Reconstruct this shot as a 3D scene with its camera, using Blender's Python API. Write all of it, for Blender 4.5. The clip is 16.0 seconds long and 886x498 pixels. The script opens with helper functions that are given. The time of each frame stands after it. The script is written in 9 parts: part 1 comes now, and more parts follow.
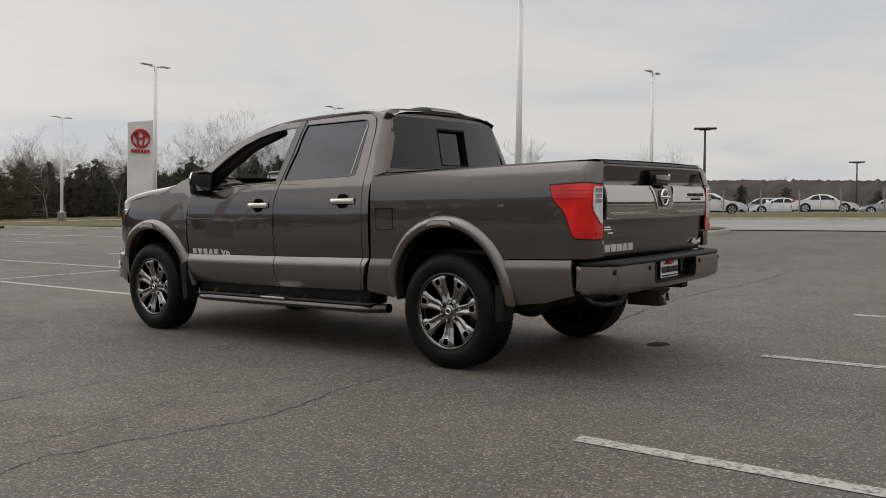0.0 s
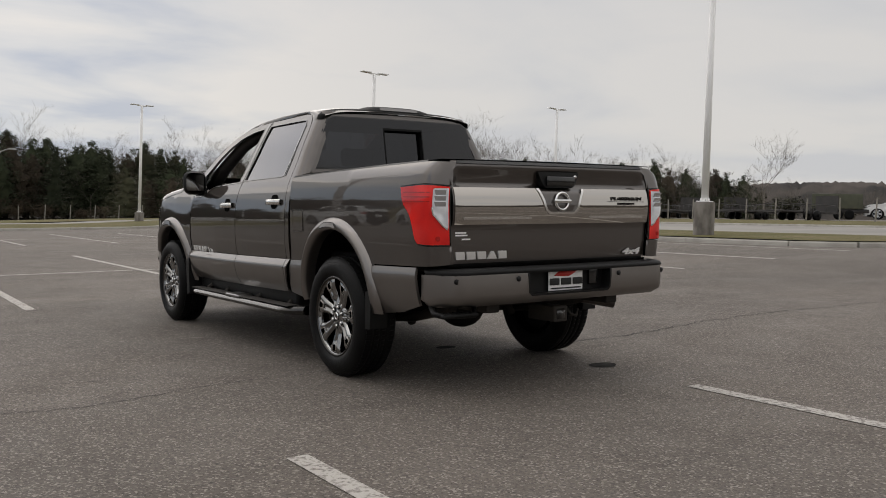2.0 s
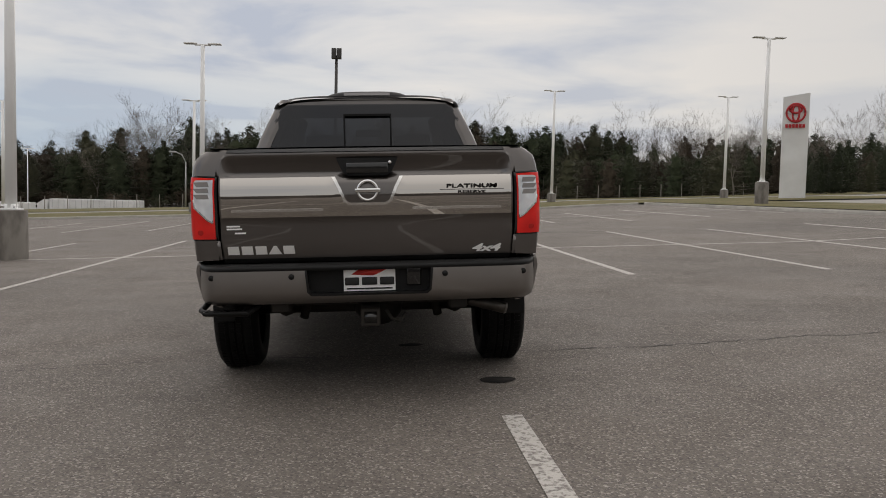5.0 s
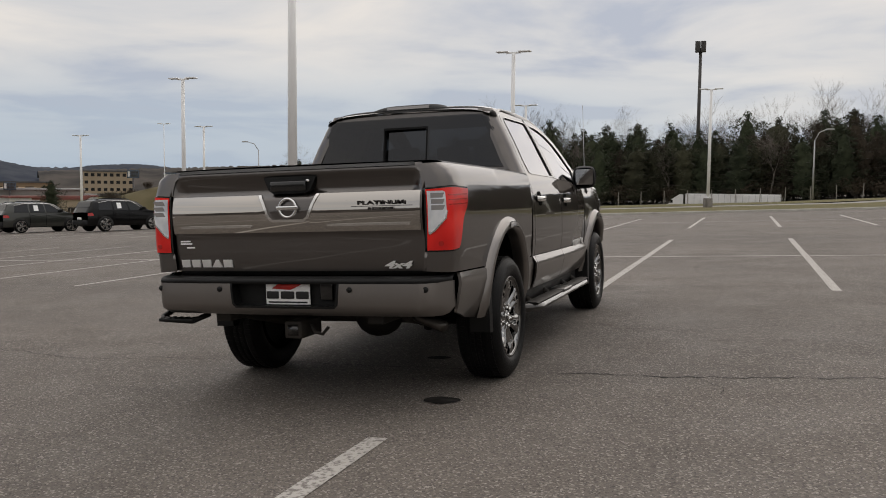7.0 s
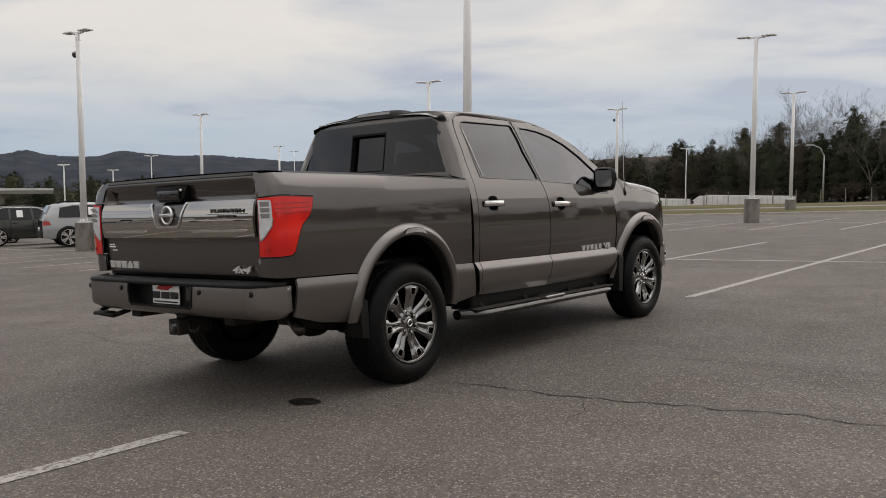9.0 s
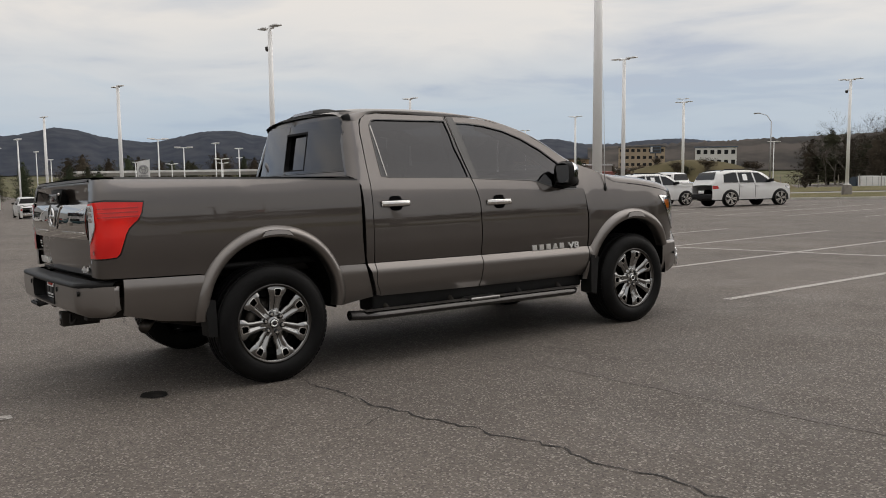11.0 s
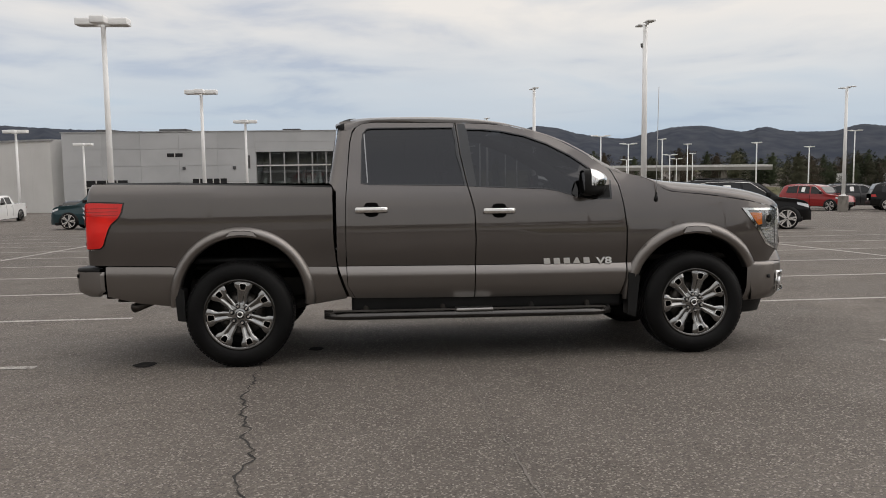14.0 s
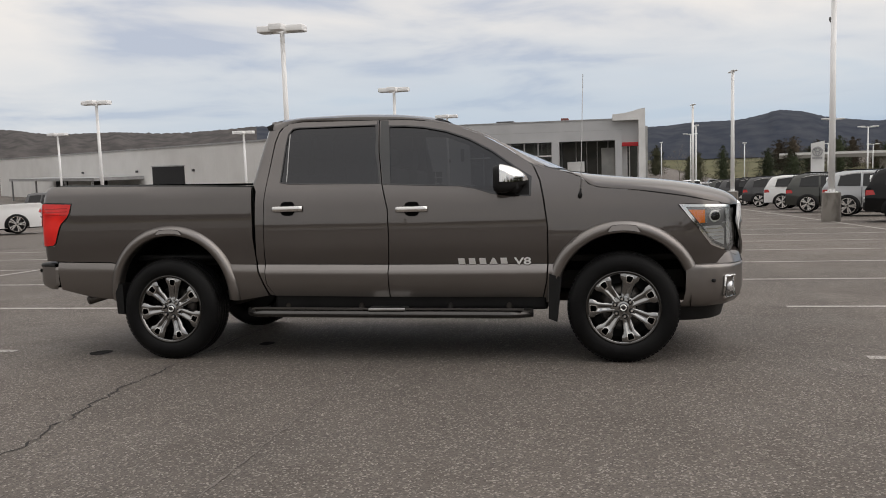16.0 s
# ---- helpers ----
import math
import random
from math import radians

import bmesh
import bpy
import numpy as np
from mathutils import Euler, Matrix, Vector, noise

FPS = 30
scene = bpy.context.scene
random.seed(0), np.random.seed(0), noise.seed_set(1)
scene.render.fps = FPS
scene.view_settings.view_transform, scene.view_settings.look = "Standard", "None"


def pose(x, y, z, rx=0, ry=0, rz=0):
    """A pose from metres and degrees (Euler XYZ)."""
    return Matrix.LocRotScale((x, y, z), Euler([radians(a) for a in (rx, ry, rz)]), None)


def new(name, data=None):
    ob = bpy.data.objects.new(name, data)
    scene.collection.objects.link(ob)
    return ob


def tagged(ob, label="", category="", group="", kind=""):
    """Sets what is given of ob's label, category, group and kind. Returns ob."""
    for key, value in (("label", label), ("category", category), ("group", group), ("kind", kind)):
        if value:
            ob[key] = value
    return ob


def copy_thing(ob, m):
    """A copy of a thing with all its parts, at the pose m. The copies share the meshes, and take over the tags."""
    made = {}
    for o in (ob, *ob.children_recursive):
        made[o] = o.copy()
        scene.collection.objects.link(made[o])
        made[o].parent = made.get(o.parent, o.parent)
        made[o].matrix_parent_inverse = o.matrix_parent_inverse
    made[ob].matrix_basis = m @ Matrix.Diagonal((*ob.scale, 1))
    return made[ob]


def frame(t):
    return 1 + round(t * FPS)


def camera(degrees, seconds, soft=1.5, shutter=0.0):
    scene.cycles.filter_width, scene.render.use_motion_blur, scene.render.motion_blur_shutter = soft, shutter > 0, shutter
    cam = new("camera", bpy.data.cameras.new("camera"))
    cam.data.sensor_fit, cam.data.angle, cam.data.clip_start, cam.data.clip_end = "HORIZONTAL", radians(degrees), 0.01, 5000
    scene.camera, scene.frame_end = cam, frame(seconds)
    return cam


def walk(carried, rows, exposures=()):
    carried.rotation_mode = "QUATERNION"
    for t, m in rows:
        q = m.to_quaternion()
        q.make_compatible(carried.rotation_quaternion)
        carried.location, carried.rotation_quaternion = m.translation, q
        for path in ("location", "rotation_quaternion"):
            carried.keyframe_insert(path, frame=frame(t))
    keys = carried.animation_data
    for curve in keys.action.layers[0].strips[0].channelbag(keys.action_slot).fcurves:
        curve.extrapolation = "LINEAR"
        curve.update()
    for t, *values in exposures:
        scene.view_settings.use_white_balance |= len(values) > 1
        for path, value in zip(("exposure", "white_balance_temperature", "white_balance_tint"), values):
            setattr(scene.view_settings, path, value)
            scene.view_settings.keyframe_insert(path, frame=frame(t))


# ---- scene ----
cam = camera(54.43, 16.0, 0.95)
PATH = [
    (0.0, pose(-5.705, -3.660, 0.908, 88.89, -0.74, -51.75)),
    (0.5, pose(-5.255, -4.137, 0.919, 89.13, -1.32, -46.82)),
    (1.0, pose(-4.763, -4.513, 0.937, 88.98, -1.78, -43.61)),
    (1.5, pose(-4.262, -4.855, 0.959, 89.04, -1.74, -39.61)),
    (2.0, pose(-3.725, -5.159, 0.976, 88.63, -1.96, -34.76)),
    (2.5, pose(-3.146, -5.397, 1.017, 88.16, -1.95, -28.02)),
    (3.0, pose(-2.529, -5.617, 1.046, 87.82, -2.15, -23.50)),
    (3.2, pose(-2.271, -5.655, 1.070, 87.91, -1.94, -21.87)),
    (5.3, pose(0.334, -5.942, 1.195, 86.26, -1.18, -1.00)),
    (5.5, pose(0.570, -5.910, 1.222, 86.31, -1.02, 1.59)),
    (6.0, pose(1.204, -5.857, 1.254, 86.19, -1.19, 7.79)),
    (6.5, pose(1.804, -5.681, 1.280, 86.10, -0.79, 12.74)),
    (7.0, pose(2.431, -5.528, 1.304, 85.84, -0.55, 19.37)),
    (7.5, pose(3.002, -5.267, 1.325, 85.91, -0.62, 23.53)),
    (8.0, pose(3.593, -5.015, 1.347, 86.01, -0.59, 28.86)),
    (8.5, pose(4.142, -4.681, 1.362, 85.84, -0.38, 33.14)),
    (9.0, pose(4.661, -4.311, 1.390, 85.44, 0.04, 38.43)),
    (9.5, pose(5.134, -3.873, 1.408, 84.98, 0.09, 42.35)),
    (10.0, pose(5.574, -3.424, 1.423, 84.86, 0.50, 46.03)),
    (10.2, pose(5.733, -3.231, 1.466, 84.69, 0.56, 47.44)),
    (12.3, pose(7.092, -0.999, 1.556, 84.10, 0.93, 67.36)),
    (12.5, pose(7.194, -0.778, 1.553, 84.24, 1.06, 69.19)),
    (13.0, pose(7.348, -0.198, 1.564, 84.16, 0.95, 74.51)),
    (13.5, pose(7.485, 0.391, 1.582, 84.01, 0.59, 80.68)),
    (14.0, pose(7.504, 0.980, 1.586, 84.12, 0.72, 84.96)),
    (14.5, pose(7.544, 1.586, 1.582, 83.99, 0.83, 89.39)),
    (15.0, pose(7.474, 2.187, 1.579, 83.89, 1.41, 93.57)),
    (15.5, pose(7.428, 2.805, 1.587, 84.09, 1.98, 97.11)),
    (16.0, pose(7.256, 3.374, 1.577, 83.89, 1.95, 100.13)),
]
walk(cam, PATH, ((0.0, 0.16, 6750, 12), (8.0, 0.11, 6850, 13), (12.5, 0.215, 6800, 12), (16.0, 0.32, 6800, 13)))

# ---- world and sun ----
world = bpy.data.worlds.new("overcast_sky")
scene.world = world
world.use_nodes = True
wn, wl = world.node_tree.nodes, world.node_tree.links
wn.clear()


def wnode(kind, **kw):
    n = wn.new(kind)
    for k, v in kw.items():
        n.inputs[k].default_value = v
    return n


SUN_ELEVATION, SUN_ROTATION = 44.0, 4.0
sky = wn.new("ShaderNodeTexSky")
sky.sky_type = "NISHITA"
sky.sun_disc = False
sky.sun_elevation, sky.sun_rotation = radians(SUN_ELEVATION), radians(SUN_ROTATION)
sky.dust_density = 2.0
dim = wnode("ShaderNodeVectorMath")
dim.operation = "SCALE"
dim.inputs["Scale"].default_value = 0.09
wl.new(sky.outputs[0], dim.inputs[0])
way = wn.new("ShaderNodeTexCoord")
split = wn.new("ShaderNodeSeparateXYZ")
wl.new(way.outputs["Generated"], split.inputs[0])
# clouds lie on a level sheet: direction divided by (height + a little)
lift = wnode("ShaderNodeMath")
lift.operation = "MAXIMUM"
wl.new(split.outputs["Z"], lift.inputs[0])
lift.inputs[1].default_value = 0.0
lift2 = wnode("ShaderNodeMath")
lift2.operation = "ADD"
wl.new(lift.outputs[0], lift2.inputs[0])
lift2.inputs[1].default_value = 0.10
flat = wn.new("ShaderNodeCombineXYZ")
for axis in ("X", "Y"):
    div = wn.new("ShaderNodeMath")
    div.operation = "DIVIDE"
    wl.new(split.outputs[axis], div.inputs[0])
    wl.new(lift2.outputs[0], div.inputs[1])
    wl.new(div.outputs[0], flat.inputs[axis])
clouds = wnode("ShaderNodeTexNoise", Scale=0.85, Detail=7.0, Roughness=0.52, Distortion=0.35)
wl.new(flat.outputs[0], clouds.inputs["Vector"])
thick = wnode("ShaderNodeTexNoise", Scale=0.32, Detail=3.0, Roughness=0.5)
wl.new(flat.outputs[0], thick.inputs["Vector"])
add = wn.new("ShaderNodeMath")
add.operation = "MULTIPLY_ADD"
wl.new(thick.outputs["Fac"], add.inputs[0])
add.inputs[1].default_value = 0.8
wl.new(clouds.outputs["Fac"], add.inputs[2])
ramp = wn.new("ShaderNodeValToRGB")
ramp.color_ramp.elements[0].position, ramp.color_ramp.elements[0].color = 0.74, (0.40, 0.455, 0.55, 1)
ramp.color_ramp.elements[1].position, ramp.color_ramp.elements[1].color = 0.99, (0.72, 0.71, 0.685, 1)
mid = ramp.color_ramp.elements.new(0.855)
mid.color = (0.58, 0.605, 0.63, 1)
# thicker, greyer cloud stands in the north
north = wn.new("ShaderNodeVectorMath")
north.operation = "DOT_PRODUCT"
north.inputs[1].default_value = (-0.05, 0.99, 0.0)
wl.new(way.outputs["Generated"], north.inputs[0])
bias = wn.new("ShaderNodeMapRange")
bias.interpolation_type = "SMOOTHSTEP"
for k, v in (("From Min", 0.78), ("From Max", 1.0), ("To Min", 0.0), ("To Max", -0.075)):
    bias.inputs[k].default_value = v
wl.new(north.outputs["Value"], bias.inputs["Value"])
thin = wn.new("ShaderNodeMath")
thin.operation = "ADD"
wl.new(add.outputs[0], thin.inputs[0])
wl.new(bias.outputs["Result"], thin.inputs[1])
wl.new(thin.outputs[0], ramp.inputs["Fac"])
# the cover is broken in the west and north-west, even grey in the east
west = wn.new("ShaderNodeVectorMath")
west.operation = "DOT_PRODUCT"
west.inputs[1].default_value = (-0.88, 0.47, 0.0)
wl.new(way.outputs["Generated"], west.inputs[0])


def wrange(value, a, b, c, d):
    r = wn.new("ShaderNodeMapRange")
    r.interpolation_type = "SMOOTHSTEP"
    for k, v in (("From Min", a), ("From Max", b), ("To Min", c), ("To Max", d)):
        r.inputs[k].default_value = v
    wl.new(value, r.inputs["Value"])
    return r.outputs["Result"]


def wmix(factor, a, b):
    m = wn.new("ShaderNodeMix")
    m.data_type = "RGBA"
    for k, v in (("Factor", factor), ("A", a), ("B", b)):
        if isinstance(v, (tuple, float)):
            m.inputs[k].default_value = v
        else:
            wl.new(v, m.inputs[k])
    return m.outputs["Result"]


def wtimes(a, b):
    m = wn.new("ShaderNodeMath")
    m.operation = "MULTIPLY"
    wl.new(a, m.inputs[0])
    wl.new(b, m.inputs[1])
    return m.outputs[0]


cover = wmix(wrange(west.outputs["Value"], -0.15, 0.45, 0.30, 1.0), (0.545, 0.551, 0.549, 1), ramp.outputs["Color"])
edge = wn.new("ShaderNodeMath")
edge.operation = "MULTIPLY_ADD"
wl.new(clouds.outputs["Fac"], edge.inputs[0])
edge.inputs[1].default_value = -0.16
wl.new(split.outputs["Z"], edge.inputs[2])
low = wtimes(wrange(edge.outputs[0], -0.07, 0.09, 1.0, 0.0), wrange(west.outputs["Value"], 0.1, 0.75, 0.0, 0.85))
cover = wmix(low, cover, (0.36, 0.475, 0.60, 1))
mix = wn.new("ShaderNodeMix")
mix.data_type = "RGBA"
mix.inputs["Factor"].default_value = 0.92
wl.new(dim.outputs[0], mix.inputs["A"])
wl.new(cover, mix.inputs["B"])
# an overcast sky grows brighter towards its zenith
up = wn.new("ShaderNodeMapRange")
up.interpolation_type = "SMOOTHSTEP"
wl.new(split.outputs["Z"], up.inputs["Value"])
for k, v in (("From Min", 0.22), ("From Max", 1.0), ("To Min", 1.0), ("To Max", 1.75)):
    up.inputs[k].default_value = v
back = wn.new("ShaderNodeBackground")
wl.new(mix.outputs["Result"], back.inputs["Color"])
wl.new(up.outputs["Result"], back.inputs["Strength"])
wout = wn.new("ShaderNodeOutputWorld")
wl.new(back.outputs[0], wout.inputs["Surface"])

sun = new("sun", bpy.data.lights.new("sun", "SUN"))
sun.data.energy, sun.data.angle, sun.data.color = 0.95, radians(80), (1.0, 0.95, 0.88)
sun.matrix_world = pose(0, 0, 40, 90 - SUN_ELEVATION, 0, 180 - SUN_ROTATION)


# ---- materials ----
def material(name, color, rough=0.5, metal=0.0, color2=None, scale=3.0, detail=6.0, bump=0.0, bump_scale=40.0, coat=0.0,
             rough2=None, stretch=(1, 1, 1), spread=(0.35, 0.65), specular=0.5, fleck=None, fleck_scale=60.0, vary=0.0, coat_ior=1.5, edge=1.0, bump_detail=4.0):
    """A principled material with two-scale noise in the colour, and bump."""
    m = bpy.data.materials.new(name)
    m.use_nodes = True
    n, l = m.node_tree.nodes, m.node_tree.links
    p = n["Principled BSDF"]
    p.inputs["Roughness"].default_value, p.inputs["Metallic"].default_value = rough, metal
    p.inputs["Coat Weight"].default_value, p.inputs["Coat Roughness"].default_value = coat, 0.03
    p.inputs["Coat IOR"].default_value = coat_ior
    p.inputs["Specular Tint"].default_value = (edge, edge, edge, 1)
    p.inputs["Specular IOR Level"].default_value = specular
    p.inputs["Base Color"].default_value = (*color, 1)
    tc = n.new("ShaderNodeTexCoord")
    mp = n.new("ShaderNodeMapping")
    mp.inputs["Scale"].default_value = stretch
    l.new(tc.outputs["Object"], mp.inputs["Vector"])
    last = None
    if color2 is not None:
        big = n.new("ShaderNodeTexNoise")
        big.inputs["Scale"].default_value, big.inputs["Detail"].default_value = scale, detail
        l.new(mp.outputs[0], big.inputs["Vector"])
        r = n.new("ShaderNodeMapRange")
        r.inputs["From Min"].default_value, r.inputs["From Max"].default_value = spread
        l.new(big.outputs["Fac"], r.inputs["Value"])
        mixc = n.new("ShaderNodeMix")
        mixc.data_type = "RGBA"
        mixc.inputs["A"].default_value, mixc.inputs["B"].default_value = (*color, 1), (*color2, 1)
        l.new(r.outputs[0], mixc.inputs["Factor"])
        last = mixc.outputs["Result"]
        if rough2 is not None:
            rr = n.new("ShaderNodeMapRange")
            rr.inputs["To Min"].default_value, rr.inputs["To Max"].default_value = rough, rough2
            l.new(r.outputs[0], rr.inputs["Value"])
            l.new(rr.outputs[0], p.inputs["Roughness"])
    if fleck is not None:
        fine = n.new("ShaderNodeTexVoronoi")
        fine.inputs["Scale"].default_value = fleck_scale
        l.new(mp.outputs[0], fine.inputs["Vector"])
        fr = n.new("ShaderNodeSeparateColor")
        l.new(fine.outputs["Color"], fr.inputs[0])
        fm = n.new("ShaderNodeMapRange")
        fm.inputs["From Min"].default_value, fm.inputs["From Max"].default_value = 0.55, 1.0
        fm.inputs["To Max"].default_value = 0.75
        l.new(fr.outputs[0], fm.inputs["Value"])
        mixf = n.new("ShaderNodeMix")
        mixf.data_type = "RGBA"
        mixf.inputs["A"].default_value, mixf.inputs["B"].default_value = (*color, 1), (*fleck, 1)
        l.new(fm.outputs[0], mixf.inputs["Factor"])
        if last is not None:
            l.new(last, mixf.inputs["A"])
        last = mixf.outputs["Result"]
    if vary:
        info = n.new("ShaderNodeObjectInfo")
        hsv = n.new("ShaderNodeHueSaturation")
        vr = n.new("ShaderNodeMapRange")
        vr.inputs["To Min"].default_value, vr.inputs["To Max"].default_value = 1 - vary, 1 + vary
        l.new(info.outputs["Random"], vr.inputs["Value"])
        l.new(vr.outputs[0], hsv.inputs["Value"])
        hsv.inputs["Color"].default_value = (*color, 1)
        if last is not None:
            l.new(last, hsv.inputs["Color"])
        last = hsv.outputs[0]
    if last is not None:
        l.new(last, p.inputs["Base Color"])
    if bump:
        fine = n.new("ShaderNodeTexNoise")
        fine.inputs["Scale"].default_value, fine.inputs["Detail"].default_value = bump_scale, bump_detail
        l.new(mp.outputs[0], fine.inputs["Vector"])
        b = n.new("ShaderNodeBump")
        b.inputs["Strength"].default_value, b.inputs["Distance"].default_value = bump, 0.02
        l.new(fine.outputs["Fac"], b.inputs["Height"])
        l.new(b.outputs[0], p.inputs["Normal"])
    return m


def glass(name, tint, rough=0.0, alpha=0.5):
    """A tinted pane: part clear film of the tint, part gloss."""
    m = bpy.data.materials.new(name)
    m.use_nodes = True
    n, l = m.node_tree.nodes, m.node_tree.links
    n.clear()
    clear, gloss, facing, power, fres, mx, out = (n.new(k) for k in ("ShaderNodeBsdfTransparent", "ShaderNodeBsdfGlossy", "ShaderNodeLayerWeight", "ShaderNodeMath", "ShaderNodeMath", "ShaderNodeMixShader", "ShaderNodeOutputMaterial"))
    clear.inputs[0].default_value = (*tint, 1)
    gloss.inputs["Roughness"].default_value = rough
    gloss.inputs[0].default_value = (0.95, 0.96, 1.0, 1)
    # Schlick's gloss for the two faces of a pane, the same from either side
    facing.inputs["Blend"].default_value = 0.5
    power.operation, fres.operation = "POWER", "MULTIPLY_ADD"
    power.inputs[1].default_value = 3.6
    fres.inputs[1].default_value, fres.inputs[2].default_value = 0.92, 0.050
    l.new(facing.outputs["Facing"], power.inputs[0])
    l.new(power.outputs[0], fres.inputs[0])
    l.new(fres.outputs[0], mx.inputs[0])
    l.new(clear.outputs[0], mx.inputs[1])
    l.new(gloss.outputs[0], mx.inputs[2])
    l.new(mx.outputs[0], out.inputs[0])
    return m


def asphalt_material():
    """Worn parking-lot asphalt: aggregate, broad stains, lanes of the paver and hairline cracks."""
    m = bpy.data.materials.new("worn_asphalt")
    m.use_nodes = True
    n, l = m.node_tree.nodes, m.node_tree.links
    p = n["Principled BSDF"]
    p.inputs["Specular IOR Level"].default_value = 0.38
    tc = n.new("ShaderNodeTexCoord")
    co = tc.outputs["Object"]

    def tex(kind, scale, detail=4.0, out="Fac", stretch=None):
        t = n.new(kind)
        t.inputs["Scale"].default_value = scale
        if "Detail" in t.inputs:
            t.inputs["Detail"].default_value = detail
        if stretch:
            mp = n.new("ShaderNodeMapping")
            mp.inputs["Scale"].default_value = stretch
            l.new(co, mp.inputs["Vector"])
            l.new(mp.outputs[0], t.inputs["Vector"])
        else:
            l.new(co, t.inputs["Vector"])
        return t.outputs[out]

    def ranged(v, a, b, c=0.0, d=1.0):
        r = n.new("ShaderNodeMapRange")
        for k, x in (("From Min", a), ("From Max", b), ("To Min", c), ("To Max", d)):
            r.inputs[k].default_value = x
        l.new(v, r.inputs["Value"])
        return r.outputs[0]

    def mixed(f, a, b, mode="MIX"):
        x = n.new("ShaderNodeMix")
        x.data_type, x.blend_type = "RGBA", mode
        l.new(f, x.inputs["Factor"]) if not isinstance(f, float) else None
        if isinstance(f, float):
            x.inputs["Factor"].default_value = f
        for k, v in (("A", a), ("B", b)):
            if isinstance(v, tuple):
                x.inputs[k].default_value = (*v, 1)
            else:
                l.new(v, x.inputs[k])
        return x.outputs["Result"]

    base = mixed(ranged(tex("ShaderNodeTexNoise", 0.22, 5.0), 0.35, 0.65), (0.089, 0.0755, 0.0645), (0.127, 0.1078, 0.0920))
    base = mixed(ranged(tex("ShaderNodeTexNoise", 0.9, 6.0, stretch=(0.35, 1.2, 1)), 0.45, 0.75, 0.0, 0.5), base, (0.148, 0.1265, 0.1085))
    base = mixed(ranged(tex("ShaderNodeTexNoise", 2.6, 6.0), 0.52, 0.72, 0.0, 0.35), base, (0.073, 0.0615, 0.052))
    # each lane of the paver has its own shade
    axes = n.new("ShaderNodeSeparateXYZ")
    l.new(co, axes.inputs[0])
    lane = n.new("ShaderNodeMath")
    lane.operation = "MULTIPLY_ADD"
    lane.inputs[1].default_value, lane.inputs[2].default_value = 1 / 4.22, 0.616
    l.new(axes.outputs["Y"], lane.inputs[0])
    whole = n.new("ShaderNodeMath")
    whole.operation = "FLOOR"
    l.new(lane.outputs[0], whole.inputs[0])
    own = n.new("ShaderNodeTexWhiteNoise")
    own.noise_dimensions = "1D"
    l.new(whole.outputs[0], own.inputs["W"])
    tone = n.new("ShaderNodeHueSaturation")
    l.new(ranged(own.outputs["Value"], 0.0, 1.0, 0.93, 1.09), tone.inputs["Value"])
    l.new(base, tone.inputs["Color"])
    base = tone.outputs[0]
    stone = n.new("ShaderNodeTexVoronoi")
    stone.inputs["Scale"].default_value = 105.0
    l.new(co, stone.inputs["Vector"])
    shade = n.new("ShaderNodeSeparateColor")
    l.new(stone.outputs["Color"], shade.inputs[0])
    base = mixed(ranged(shade.outputs[0], 0.74, 1.0, 0.0, 0.70), base, (0.365, 0.333, 0.296))
    base = mixed(ranged(shade.outputs[1], 0.62, 1.0, 0.0, 0.70), base, (0.032, 0.0285, 0.026))
    l.new(base, p.inputs["Base Color"])
    l.new(ranged(tex("ShaderNodeTexNoise", 1.3, 5.0), 0.3, 0.7, 0.72, 0.92), p.inputs["Roughness"])
    b = n.new("ShaderNodeBump")
    b.inputs["Strength"].default_value, b.inputs["Distance"].default_value = 0.55, 0.006
    l.new(stone.outputs["Distance"], b.inputs["Height"])
    l.new(b.outputs[0], p.inputs["Normal"])
    return m


ASPHALT = asphalt_material()
LINE_PAINT = material("worn_line_paint", (0.42, 0.395, 0.362), 0.75, color2=(0.16, 0.143, 0.128), scale=42.0, detail=12.0, spread=(0.48, 0.64), bump=0.4, bump_scale=90)
CRACK = material("open_crack", (0.012, 0.011, 0.010), 0.95, color2=(0.03, 0.027, 0.025), scale=8)
SEAM = material("paver_seam", (0.125, 0.110, 0.100), 0.9, color2=(0.15, 0.132, 0.12), scale=5, spread=(0.3, 0.6))
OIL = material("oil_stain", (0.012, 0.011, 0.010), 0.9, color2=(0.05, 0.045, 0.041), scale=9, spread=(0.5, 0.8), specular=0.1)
CONCRETE = material("cast_concrete", (0.112, 0.099, 0.086), 0.88, color2=(0.205, 0.188, 0.166), scale=3.4, detail=10, spread=(0.38, 0.58), stretch=(1, 1, 0.45), bump=0.25, bump_scale=60)
KERB = material("kerb_concrete", (0.46, 0.44, 0.40), 0.85, color2=(0.34, 0.32, 0.29), scale=1.6, bump=0.2)
GRASS = material("winter_grass", (0.105, 0.095, 0.040), 0.95, color2=(0.16, 0.135, 0.075), scale=0.35, detail=9, bump=1.0, bump_scale=22, fleck=(0.065, 0.075, 0.026), fleck_scale=7, specular=0.1)
BANK_GRASS = material("olive_bank_grass", (0.085, 0.074, 0.038), 0.95, color2=(0.125, 0.104, 0.060), scale=0.25, detail=9, bump=0.8, bump_scale=12, specular=0.1)
FIELD = material("far_field", (0.085, 0.086, 0.043), 0.95, color2=(0.125, 0.115, 0.066), scale=0.02, detail=9, specular=0.1)
